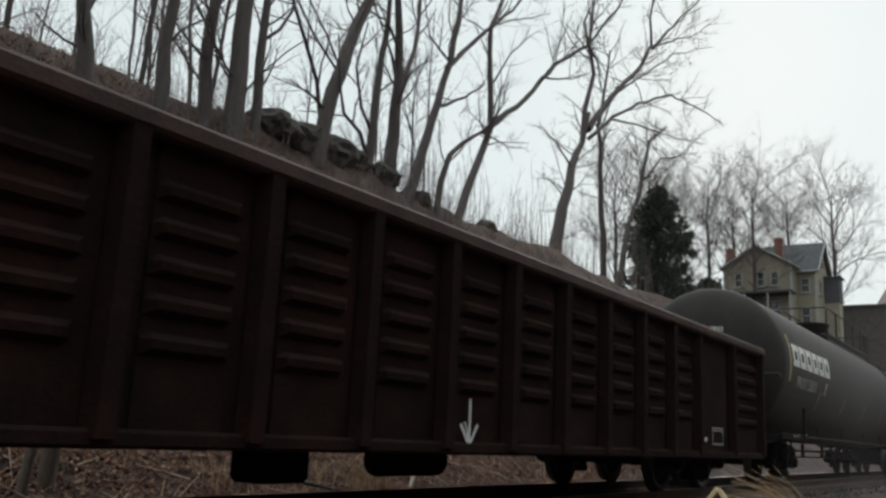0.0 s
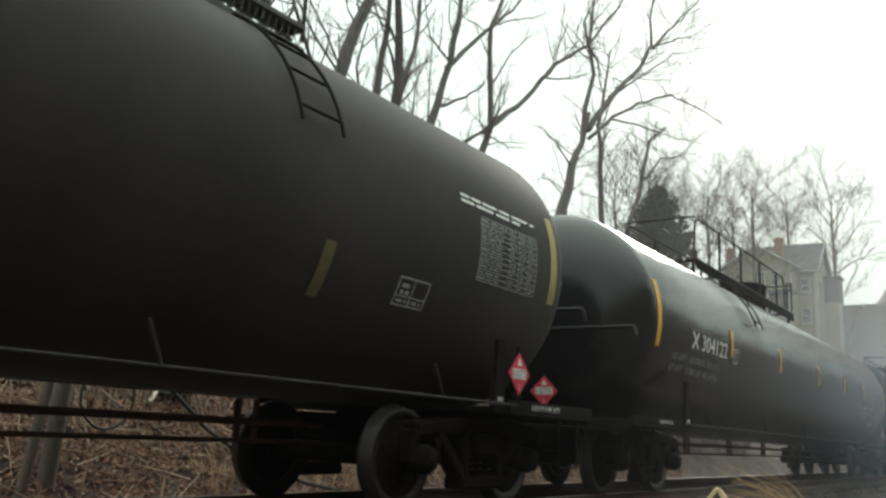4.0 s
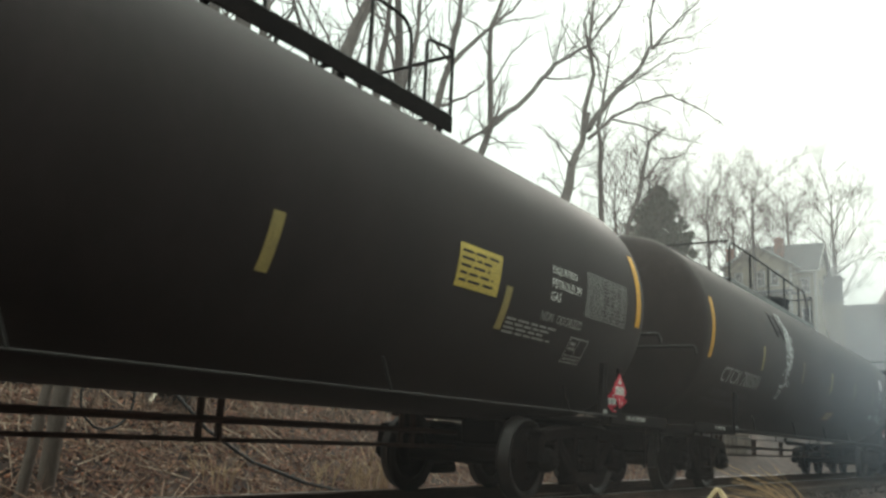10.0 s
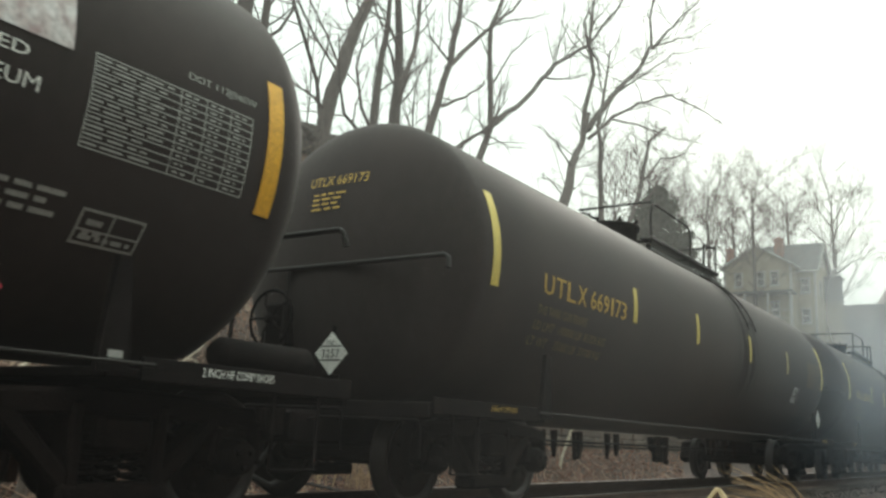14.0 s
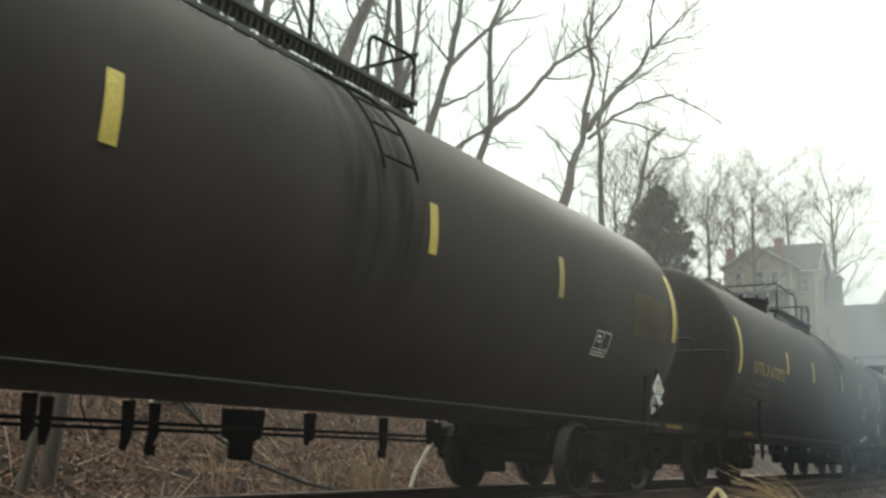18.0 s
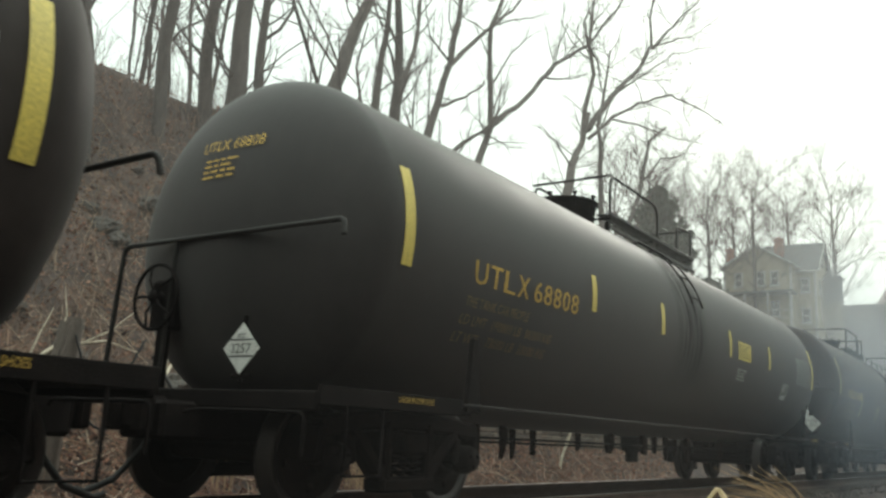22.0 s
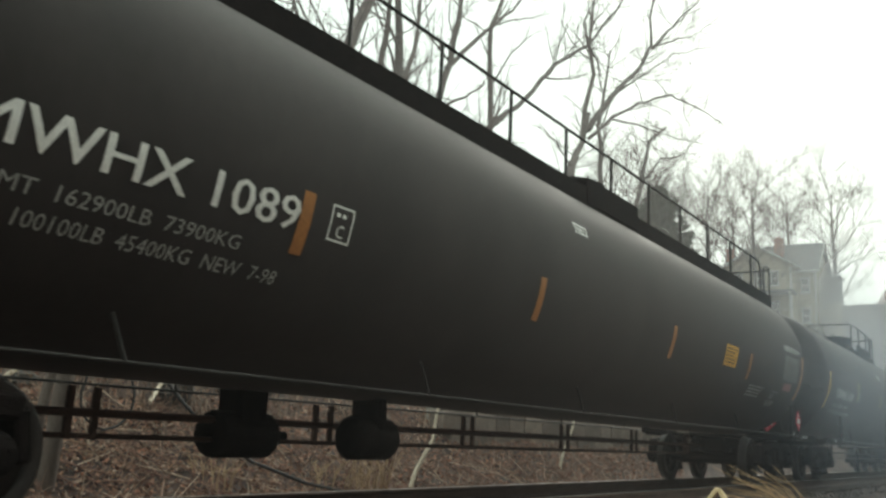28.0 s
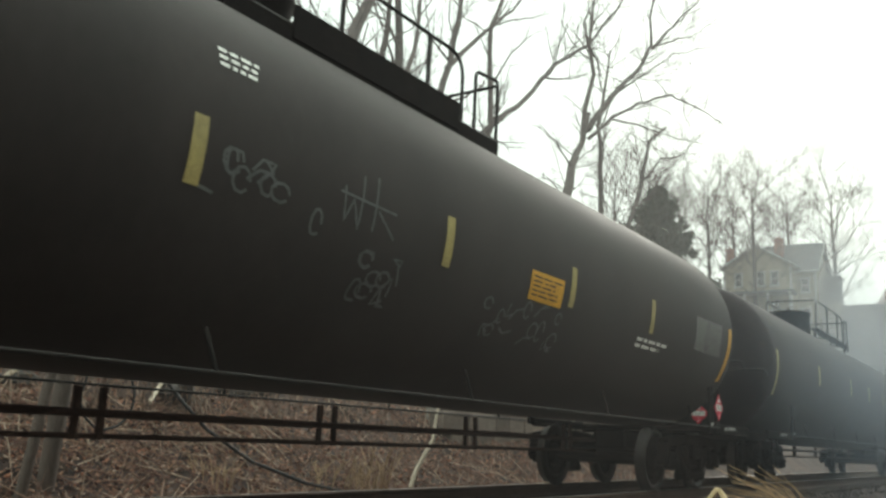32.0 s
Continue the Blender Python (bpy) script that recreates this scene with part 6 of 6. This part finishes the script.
def gable_block(house, x0, x1, y0, y1, z0, eave, ridge, along, wall_mat):
    """Walls with clapboard courses and a gable roof; along: the ridge's axis."""
    sh = Shape()
    n = int((eave - z0) / 0.3)
    sh.box(((x0 + x1) / 2, (y0 + y1) / 2, (z0 + eave) / 2 - 0.03), (x1 - x0 - 0.02, y1 - y0 - 0.02, eave - z0 - 0.06), 0.012)
    if along == "x":
        ym = (y0 + y1) / 2
        sh.add([(x0, y0, eave - 0.05), (x0, y1, eave - 0.05), (x0, ym, ridge), (x1, y0, eave - 0.05), (x1, y1, eave - 0.05), (x1, ym, ridge)], [(0, 2, 1), (3, 4, 5), (0, 3, 5, 2), (1, 2, 5, 4)])
    else:
        xc = (x0 + x1) / 2
        sh.add([(x0, y0, eave - 0.05), (x1, y0, eave - 0.05), (xc, y0, ridge), (x0, y1, eave - 0.05), (x1, y1, eave - 0.05), (xc, y1, ridge)], [(0, 1, 2), (3, 5, 4), (0, 2, 5, 3), (1, 4, 5, 2)])
    wall_body = part("wall", sh, wall_mat, house)
    for k in range(n):
        board = Shape().box(((x0 + x1) / 2, (y0 + y1) / 2, z0 + 0.3 * k + 0.15), (x1 - x0 + 0.02 * (k % 2), y1 - y0 + 0.02 * (k % 2), 0.29), 0.012)
        part("clapboard", board, wall_mat, wall_body)
    o, t = 0.35, 0.14
    for s in (-1, 1):
        rf = Shape()
        if along == "x":
            ym, e = (y0 + y1) / 2, (y0 if s < 0 else y1) + s * o
            ze = eave - 0.05 - o * (ridge - eave) / ((y1 - y0) / 2)
            v = [(x0 - o, ym, ridge + 0.03), (x1 + o, ym, ridge + 0.03), (x1 + o, e, ze + 0.03), (x0 - o, e, ze + 0.03)]
        else:
            xc, e = (x0 + x1) / 2, (x0 if s < 0 else x1) + s * o
            ze = eave - 0.05 - o * (ridge - eave) / ((x1 - x0) / 2)
            v = [(xc, y0 - o, ridge + 0.03), (xc, y1 + o, ridge + 0.03), (e, y1 + o, ze + 0.03), (e, y0 - o, ze + 0.03)]
        rf.add(v + [(a, b, c + t) for a, b, c in v], [(0, 1, 2, 3), (7, 6, 5, 4), (0, 4, 5, 1), (1, 5, 6, 2), (2, 6, 7, 3), (3, 7, 4, 0)])
        roof = part("roof", rf, M["shingle"], house)
        part("fascia", Shape().tube([v[2], v[3]], 0.1, 6), M["trim"], roof)
        part("barge_board", Shape().tube([v[0], v[3]], 0.1, 6), M["trim"], roof)


HX, HY, HZ = 80.0, 16.0, 8.9
house = thing("house", "cream clapboard house with slate-grey gable roofs and brick chimneys", "house", pose(HX, HY, HZ))
gable_block(house, 0.0, 5.0, 2.0, 7.9, 0, 8.35, 10.1, "x", M["siding"])
gable_block(house, 2.2, 8.2, 0.4, 5.4, 0, 8.2, 11.0, "y", M["siding"])
for x, y, z, w in ((2.4, 3.5, 9.6, 0.72), (0.9, 7.6, 8.6, 0.62)):
    ch = part("chimney", Shape().box((0, 0, 0.6), (w, w, 1.9), 0.02).box((0, 0, 1.5), (w + 0.14, w + 0.14, 0.18), 0.02), M["brick"], house, at=pose(x, y, z))
    part("chimney_pot", Shape().lathe([(1.55, 0.13), (1.8, 0.11), (1.8, 0.0)], "z", 12), M["brick"], ch)
for y, z in ((3.4, 7.0), (4.6, 7.0), (6.6, 7.0), (3.4, 4.2), (6.6, 4.2)):
    window(house, -0.03, y, z, 0.62, 1.25, -90)
for y, z in ((1.25, 6.6), (1.25, 3.8)):
    window(house, 2.17, y, z, 0.7, 1.3, -90)
for x, z in ((4.0, 6.6), (6.4, 6.6), (5.2, 9.3)):
    window(house, x, 0.37, z, 0.7, 1.3 if z < 9 else 0.8)
for x, y in ((2.2, 0.4), (0.0, 2.0), (0.0, 7.9)):
    part("corner_board", Shape().box((x - 0.01, y, 4.0), (0.16, 0.16, 8.0), 0.01), M["trim"], house)
part("wing", Shape().box((6.6, -0.26, 2.75), (1.5, 1.28, 5.5), 0.03), M["siding"], house)
part("wing_bay", Shape().box((6.6, -0.3, 6.65), (1.6, 1.36, 2.3), 0.03), M["shingle"], house, "dark shingled upper side wing")
part("wing_roof", Shape().box((6.6, -0.35, 7.9), (1.9, 1.6, 0.2), 0.03), M["shingle"], house)
part("porch_roof", Shape().box((-1.0, 4.6, 5.5), (2.0, 6.2, 0.2), 0.03), M["shingle"], house)
for y in (1.7, 3.6, 5.6, 7.5):
    part("porch_post", Shape().box((-1.85, y, 2.7), (0.14, 0.14, 5.4), 0.02), M["trim"], house)
part("porch_rail", Shape().box((-1.9, 4.6, 3.8), (0.06, 6.0, 0.08), 0.01).box((-1.9, 4.6, 3.1), (0.06, 6.0, 0.06), 0.01), M["trim"], house)

shed = thing("outbuilding", "low flat-roofed building beyond the house", "building", pose(110, 16.6, 8.9))
part("wall", Shape().box((0, 0, 4.05), (8, 6.4, 8.1), 0.03), M["rock"], shed)
part("roof", Shape().box((0, 0, 8.2), (8.6, 7.0, 0.25), 0.03), M["shingle"], shed)

hs = Shape()
hx, hy = steps((170, 420, 10)), steps((-120, 90, 8))
nn = len(hy)
hs.add([(x, y, -2 + 92 * math.exp(-((y - 5) / 42) ** 2) * math.exp(-((x - 300) / 90) ** 2) + 1.5 * noise.noise(Vector((x * 0.08, y * 0.08, 0)))) for x in hx for y in hy],
       [(i * nn + j, (i + 1) * nn + j, (i + 1) * nn + j + 1, i * nn + j + 1) for i in range(len(hx) - 1) for j in range(nn - 1)], True)
solid("distant_hill", hs, M["far_hill"], "bare reddish-brown wooded hill in the distance", "hill", kind="structure")

# ---- small things by the track ----
def post(x, y, h, r, lean, label):
    solid("wooden_post", Shape().tube([(0, 0, -0.2), (lean, 0, h * 0.5), (2 * lean, 0, h)], [r, r * 0.96, r * 0.93], 12), M["wood_grey"], label, "post", pose(x, y, height(x, y)), "posts at the foot of the bank")


post(4.7, 8.1, 1.75, 0.055, 0.12, "grey weathered wooden post at the foot of the bank")
post(5.05, 8.25, 1.7, 0.09, 0.05, "thick grey weathered wooden post at the foot of the bank")
solid("cable", Shape().tube([(6.25, 8.4, 1.35), (6.5, 8.25, 0.95), (6.9, 8.1, 0.55), (7.5, 7.95, 0.2), (8.3, 7.8, -0.05), (9.1, 7.7, -0.2), (9.4, 7.68, -0.21)], 0.022, 8), M["cable"], "black cable hanging down to the ground", "cable")
solid("cable", Shape().tube([(5.1, 8.15, 1.45)] + [(5.55 + 0.32 * math.cos(2.6 + k * 0.42), 8.12, 0.85 + 0.34 * math.sin(2.6 + k * 0.42)) for k in range(12)] + [(5.95, 8.15, 1.5)], 0.014, 7), M["cable"], "black cable hanging in a loop by the posts", "cable")
solid("bare_stick", Shape().tube([(10.75, 8.0, -0.3), (10.95, 8.0, 0.1), (11.35, 8.0, 0.55), (11.4, 8.0, 0.9), (11.5, 8.0, 1.2)], [0.04, 0.036, 0.032, 0.025, 0.02], 8), M["wood_pale"], "pale barkless stick leaning by the bank", "stick", group="sticks")
solid("bare_stick", Shape().tube([(16.4, 8.4, -0.3), (16.6, 8.4, 0.3), (17.1, 8.4, 0.95), (17.2, 8.4, 1.3)], [0.035, 0.03, 0.026, 0.02], 8), M["wood_pale"], "pale barkless stick leaning by the bank", "stick", group="sticks")
for x, y, turn in ((5.55, 9.55, 0), (7.35, 9.5, 25)):
    br = thing("fallen_branch", "pale barkless fallen branch with forks lying on the bank", "branch", pose(x, y, height(x, y) + 0.1, 0, 0, turn), "sticks")
    part("stem", Shape().tube([(-0.6, -0.1, -0.12), (-0.15, 0.0, 0.16), (0.25, 0.1, 0.42), (0.95, 0.15, 0.56), (1.5, 0.2, 0.46)], [0.028, 0.026, 0.022, 0.017, 0.009], 7), M["wood_pale"], br)
    for a, b, c in (((-0.15, 0.0, 0.16), (-0.02, 0.0, 0.55), (0.12, 0.03, 0.86)), ((0.25, 0.1, 0.42), (0.34, 0.1, 0.8), (0.28, 0.12, 1.15)), ((0.6, 0.12, 0.49), (0.95, 0.05, 0.7), (1.25, 0.0, 1.0))):
        part("side_twig", Shape().tube([a, b, c], [0.014, 0.011, 0.005], 6), M["wood_pale"], br)
wall = thing("retaining_wall", "low wall of tan-grey stone blocks at the foot of the bank", "wall", pose(0, 0, 0), kind="structure")
part("backing", Shape().box((22.6, 9.36, 0.65), (19.0, 0.2, 1.5), 0.02), M["concrete"], wall)
stones = [Shape().box((0, 0, 0), (w, 0.34, 0.33), 0.02).mesh("block") for w in (0.5, 0.62, 0.75, 0.9)]
rw = random.Random(21)
for row in range(4):
    x = 13.0 + 0.3 * (row % 2)
    while x < 32:
        k = rw.randrange(4)
        w = (0.5, 0.62, 0.75, 0.9)[k]
        part("block", stones[k], M["block"], wall, at=pose(x + w / 2, 9.12 + rw.uniform(-0.025, 0.025), 0.2 + 0.345 * row, 0, rw.uniform(-0.6, 0.6), rw.uniform(-1.5, 1.5)))
        x += w + 0.015


def weed_clump(x, y, n, hi, seed, label):
    rg = random.Random(seed)
    t = thing("dry_weed", label, "weed", pose(x, y, height(x, y)), "dead weeds by the track")
    for k in range(n):
        h, a, lean = rg.uniform(0.4, 1.0) * hi, rg.random() * 6.28, rg.uniform(0.1, 0.7)
        b = rg.uniform(-0.2, 0.2), rg.uniform(-0.2, 0.2)
        c, s = math.cos(a) * lean * h, math.sin(a) * lean * h
        sh = Shape().tube([(b[0], b[1], -0.05), (b[0] + 0.3 * c, b[1] + 0.3 * s, h * 0.5), (b[0] + c, b[1] + s, h)], [0.011, 0.009, 0.004], 5)
        for j in range(3):
            u = rg.uniform(0.4, 0.9)
            p = Vector((b[0] + c * u * u, b[1] + s * u * u, h * u))
            sh.tube([p, p + Vector((rg.uniform(-0.12, 0.12), rg.uniform(-0.12, 0.12), 0.13))], [0.005, 0.002], 4)
        part("stem", sh, M["straw"], t)


weed_clump(9.5, 7.95, 16, 0.62, 1, "dead straw-coloured weed stems at the foot of the bank")
weed_clump(10.0, 7.9, 18, 0.75, 2, "dead straw-coloured weed stems at the foot of the bank")
weed_clump(8.9, 8.1, 9, 0.5, 3, "dead straw-coloured weed stems at the foot of the bank")
weed_clump(7.2, 8.2, 9, 0.45, 4, "dead straw-coloured weed stems at the foot of the bank")

# near the camera
wf = thing("trestle", "small peaked trestle of sawn yellow boards beside the track", "trestle", pose(3.34, 1.04, -0.42))
for s in (-1, 1):
    part("board", Shape().box((0, 0, 0), (0.014, 0.018, 1.1), 0.003, pose(0, -s * 0.335, 0.465, -s * 37.5, 0, 0)), M["wood_new"], wf)
part("cross_board", Shape().box((0.016, 0, 0.28), (0.014, 0.9, 0.018), 0.003), M["wood_new"], wf)
wd = thing("dry_plume", "dead branching weed bent over beside the track", "weed", pose(3.9, 0.78, -0.42))
for k in range(34):
    rr = random.Random(k)
    top = Vector((-0.14 + 0.3 * rr.uniform(-0.3, 0.6), 0.33 + 0.16 * rr.uniform(-1, 0.5), 0.99 - 0.16 * rr.random()))
    mid = Vector((0.05 + rr.uniform(-0.06, 0.06), 0.06 + rr.uniform(-0.05, 0.05), 0.72 + rr.uniform(-0.06, 0.06)))
    part("stem", Shape().tube([(0.1, -0.05, -0.05), (0.07, 0.0, 0.4), mid, mid.lerp(top, 0.5) + Vector((0, 0, 0.05)), top], [0.005, 0.004, 0.0026, 0.0018, 0.001], 4), M["straw"], wd)


# thin smoke that hangs beside the train
smoke_mat = bpy.data.materials.new("thin smoke")
smoke_mat.use_nodes = True
sn, sl = smoke_mat.node_tree.nodes, smoke_mat.node_tree.links
sn.clear()
s_tc = sn.new("ShaderNodeTexCoord")
s_grad = sn.new("ShaderNodeTexGradient")
s_grad.gradient_type = "SPHERICAL"
s_noise = sn.new("ShaderNodeTexNoise")
s_noise.inputs["Scale"].default_value, s_noise.inputs["Detail"].default_value = 1.6, 3
s_pow = sn.new("ShaderNodeMapRange")
s_pow.interpolation_type = "SMOOTHSTEP"
s_pow.inputs[2].default_value = 1.0
s_pow.inputs[4].default_value = 0.37
s_mul = sn.new("ShaderNodeMath")
s_mul.operation = "MULTIPLY"
s_spread = sn.new("ShaderNodeMapRange")
s_spread.inputs[1].default_value, s_spread.inputs[2].default_value, s_spread.inputs[3].default_value = 0.25, 0.75, 0.55
s_dif = sn.new("ShaderNodeBsdfTranslucent")
s_dif.inputs[0].default_value = (0.62, 0.69, 0.79, 1)
s_dif2 = sn.new("ShaderNodeBsdfDiffuse")
s_dif2.inputs[0].default_value = (0.62, 0.69, 0.79, 1)
s_both = sn.new("ShaderNodeMixShader")
s_tr = sn.new("ShaderNodeBsdfTransparent")
s_mix = sn.new("ShaderNodeMixShader")
s_out = sn.new("ShaderNodeOutputMaterial")
sl.new(s_tc.outputs["Object"], s_grad.inputs[0])
sl.new(s_tc.outputs["Object"], s_noise.inputs["Vector"])
sl.new(s_grad.outputs[1], s_pow.inputs[0])
sl.new(s_noise.outputs[0], s_spread.inputs[0])
sl.new(s_pow.outputs[0], s_mul.inputs[0])
sl.new(s_spread.outputs[0], s_mul.inputs[1])
sl.new(s_dif.outputs[0], s_both.inputs[1])
sl.new(s_dif2.outputs[0], s_both.inputs[2])
sl.new(s_mul.outputs[0], s_mix.inputs[0])
sl.new(s_tr.outputs[0], s_mix.inputs[1])
sl.new(s_both.outputs[0], s_mix.inputs[2])
sl.new(s_mix.outputs[0], s_out.inputs[0])
wisp = Shape()
for i in range(17):
    for j in range(17):
        u, w = -1 + i / 8, -1 + j / 8
        wisp.v.append((u, 0.04 * math.sin(5 * u + 3 * w), w))
wisp.f = [(i * 17 + j, (i + 1) * 17 + j, (i + 1) * 17 + j + 1, i * 17 + j + 1) for i in range(16) for j in range(16)]
wisp.s = [True] * len(wisp.f)
wisp_mesh = wisp.mesh("smoke")
wisp_mesh.materials.append(smoke_mat)
SMOKES = []
for x, y, z, a, c in ((22.0, 3.45, 2.2, 12.5, 4.0), (25.5, 3.1, 2.0, 13.5, 4.2), (31.0, 2.6, 2.4, 17.0, 5.4), (64.0, 9.6, 6.0, 42.0, 9.5)):
    puff = thing("smoke", "thin grey-blue smoke drifting beside the train", "smoke", pose(x, y, z))
    part("wisp", wisp_mesh, smoke_mat, puff, at=Matrix.Diagonal((a, 1, c, 1)), kind="stuff")
    SMOKES.append((puff, x, y, z))
# translucent sheet added to grey the train's darks like lens glare
veil_mesh = wisp.mesh("glare_veil")
veil = smoke_mat.copy()
veil.node_tree.nodes["Map Range"].inputs[4].default_value = 0.065
for nd in veil.node_tree.nodes:
    if nd.bl_idname in ("ShaderNodeBsdfTranslucent", "ShaderNodeBsdfDiffuse"):
        nd.inputs[0].default_value = (0.74, 0.7, 0.7, 1)
veil_mesh.materials.append(veil)
# haze and glare on trees and bank: a pale sheet added before them
bank_mesh = wisp.mesh("bank_haze_sheet")
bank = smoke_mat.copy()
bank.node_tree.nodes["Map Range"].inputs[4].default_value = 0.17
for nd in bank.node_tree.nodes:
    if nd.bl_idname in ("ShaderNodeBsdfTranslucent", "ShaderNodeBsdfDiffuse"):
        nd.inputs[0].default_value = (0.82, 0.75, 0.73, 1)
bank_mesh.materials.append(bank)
puff = thing("smoke", "pale translucent sheet standing in for haze and glare over the bank", "smoke", pose(13, 7.45, 5))
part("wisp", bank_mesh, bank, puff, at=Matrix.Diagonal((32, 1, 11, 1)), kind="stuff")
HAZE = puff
# distance haze put into a pale pinkish sheet that washes out house and trees
far_mesh = wisp.mesh("far_haze_sheet")
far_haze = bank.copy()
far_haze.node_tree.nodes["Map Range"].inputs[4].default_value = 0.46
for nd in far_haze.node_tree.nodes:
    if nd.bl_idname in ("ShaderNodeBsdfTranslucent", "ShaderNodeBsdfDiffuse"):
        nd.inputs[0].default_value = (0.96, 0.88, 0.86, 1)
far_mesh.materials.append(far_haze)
puff = thing("smoke", "pale warm sheet standing in for haze before the house", "smoke", pose(62, 9.0, 10))
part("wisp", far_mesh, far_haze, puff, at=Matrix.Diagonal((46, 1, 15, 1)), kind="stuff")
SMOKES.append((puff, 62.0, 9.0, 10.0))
# a still fainter sheet, added across the view only to lift the blacks
thin_mesh = wisp.mesh("glare_thin")
thin = veil.copy()
thin.node_tree.nodes["Map Range"].inputs[4].default_value = 0.008
thin_mesh.materials.append(thin)
THIN = thing("smoke", "barely visible sheet that lifts the blacks before the train", "smoke", pose(5, 2.2, 1.5))
part("wisp", thin_mesh, thin, THIN, at=Matrix.Diagonal((12, 1, 9, 1)), kind="stuff")
VEIL = thing("smoke", "faint see-through sheet standing in for lens glare before the train", "smoke", pose(9.5, 2.5, 0.9))
part("wisp", veil_mesh, veil, VEIL, at=Matrix.Diagonal((6.6, 1, 5.2, 1)), kind="stuff")


def motions():
    """The train rolls past; every wheelset turns with it."""
    for car, xm in CARS:
        walk(car, [(t, pose(xm - gone(t), TRACK_Y, 0)) for t in range(0, 33)])
    for puff, x, y, z in SMOKES:
        k = 1 if y < 5 else 3
        walk(puff, [(0, pose(x + 36 * k, y, z - (0.6 if y < 5 else 9))), (1.5, pose(x + 17 * k, y, z - (0.5 if y < 5 else 5))), (3.2, pose(x + 4 * k, y, z - (0.3 if y < 5 else 2.5))), (8, pose(x, y, z)), (16, pose(x + 1.0, y, z + 0.1)), (24, pose(x - 0.6, y, z)), (32, pose(x - 1.0, y, z + 0.2))])
    # the added glare sheet slides in from the right as contrast drops
    walk(VEIL, [(0, pose(16, 2.5, 0.8)), (3, pose(11, 2.5, 1.0)), (6, pose(8.8, 2.5, 1.2)), (9, pose(8.4, 2.5, 1.3)), (11, pose(6.4, 2.5, 1.4)), (14, pose(6.0, 2.5, 1.5)), (18, pose(6.5, 2.5, 1.5)), (23, pose(7.3, 2.5, 1.4)), (32, pose(6.9, 2.5, 1.5))])
    walk(THIN, [(0, pose(14, 2.2, 1.2)), (4, pose(7, 2.2, 1.4)), (10, pose(5, 2.2, 1.5)), (32, pose(4.6, 2.2, 1.5))])
    walk(HAZE, [(0, pose(78, 7.45, 6)), (3, pose(40, 7.45, 6.8)), (7, pose(18, 7.45, 6.8)), (20, pose(17, 7.45, 7)), (32, pose(16, 7.45, 6.8))])
    for wheels, a in WHEELSETS:
        walk(wheels, [(k / 15, pose(a, 0, WHEEL_R, 0, -math.degrees(gone(k / 15) / WHEEL_R) % 360, 0)) for k in range(0, 481)])


motions()
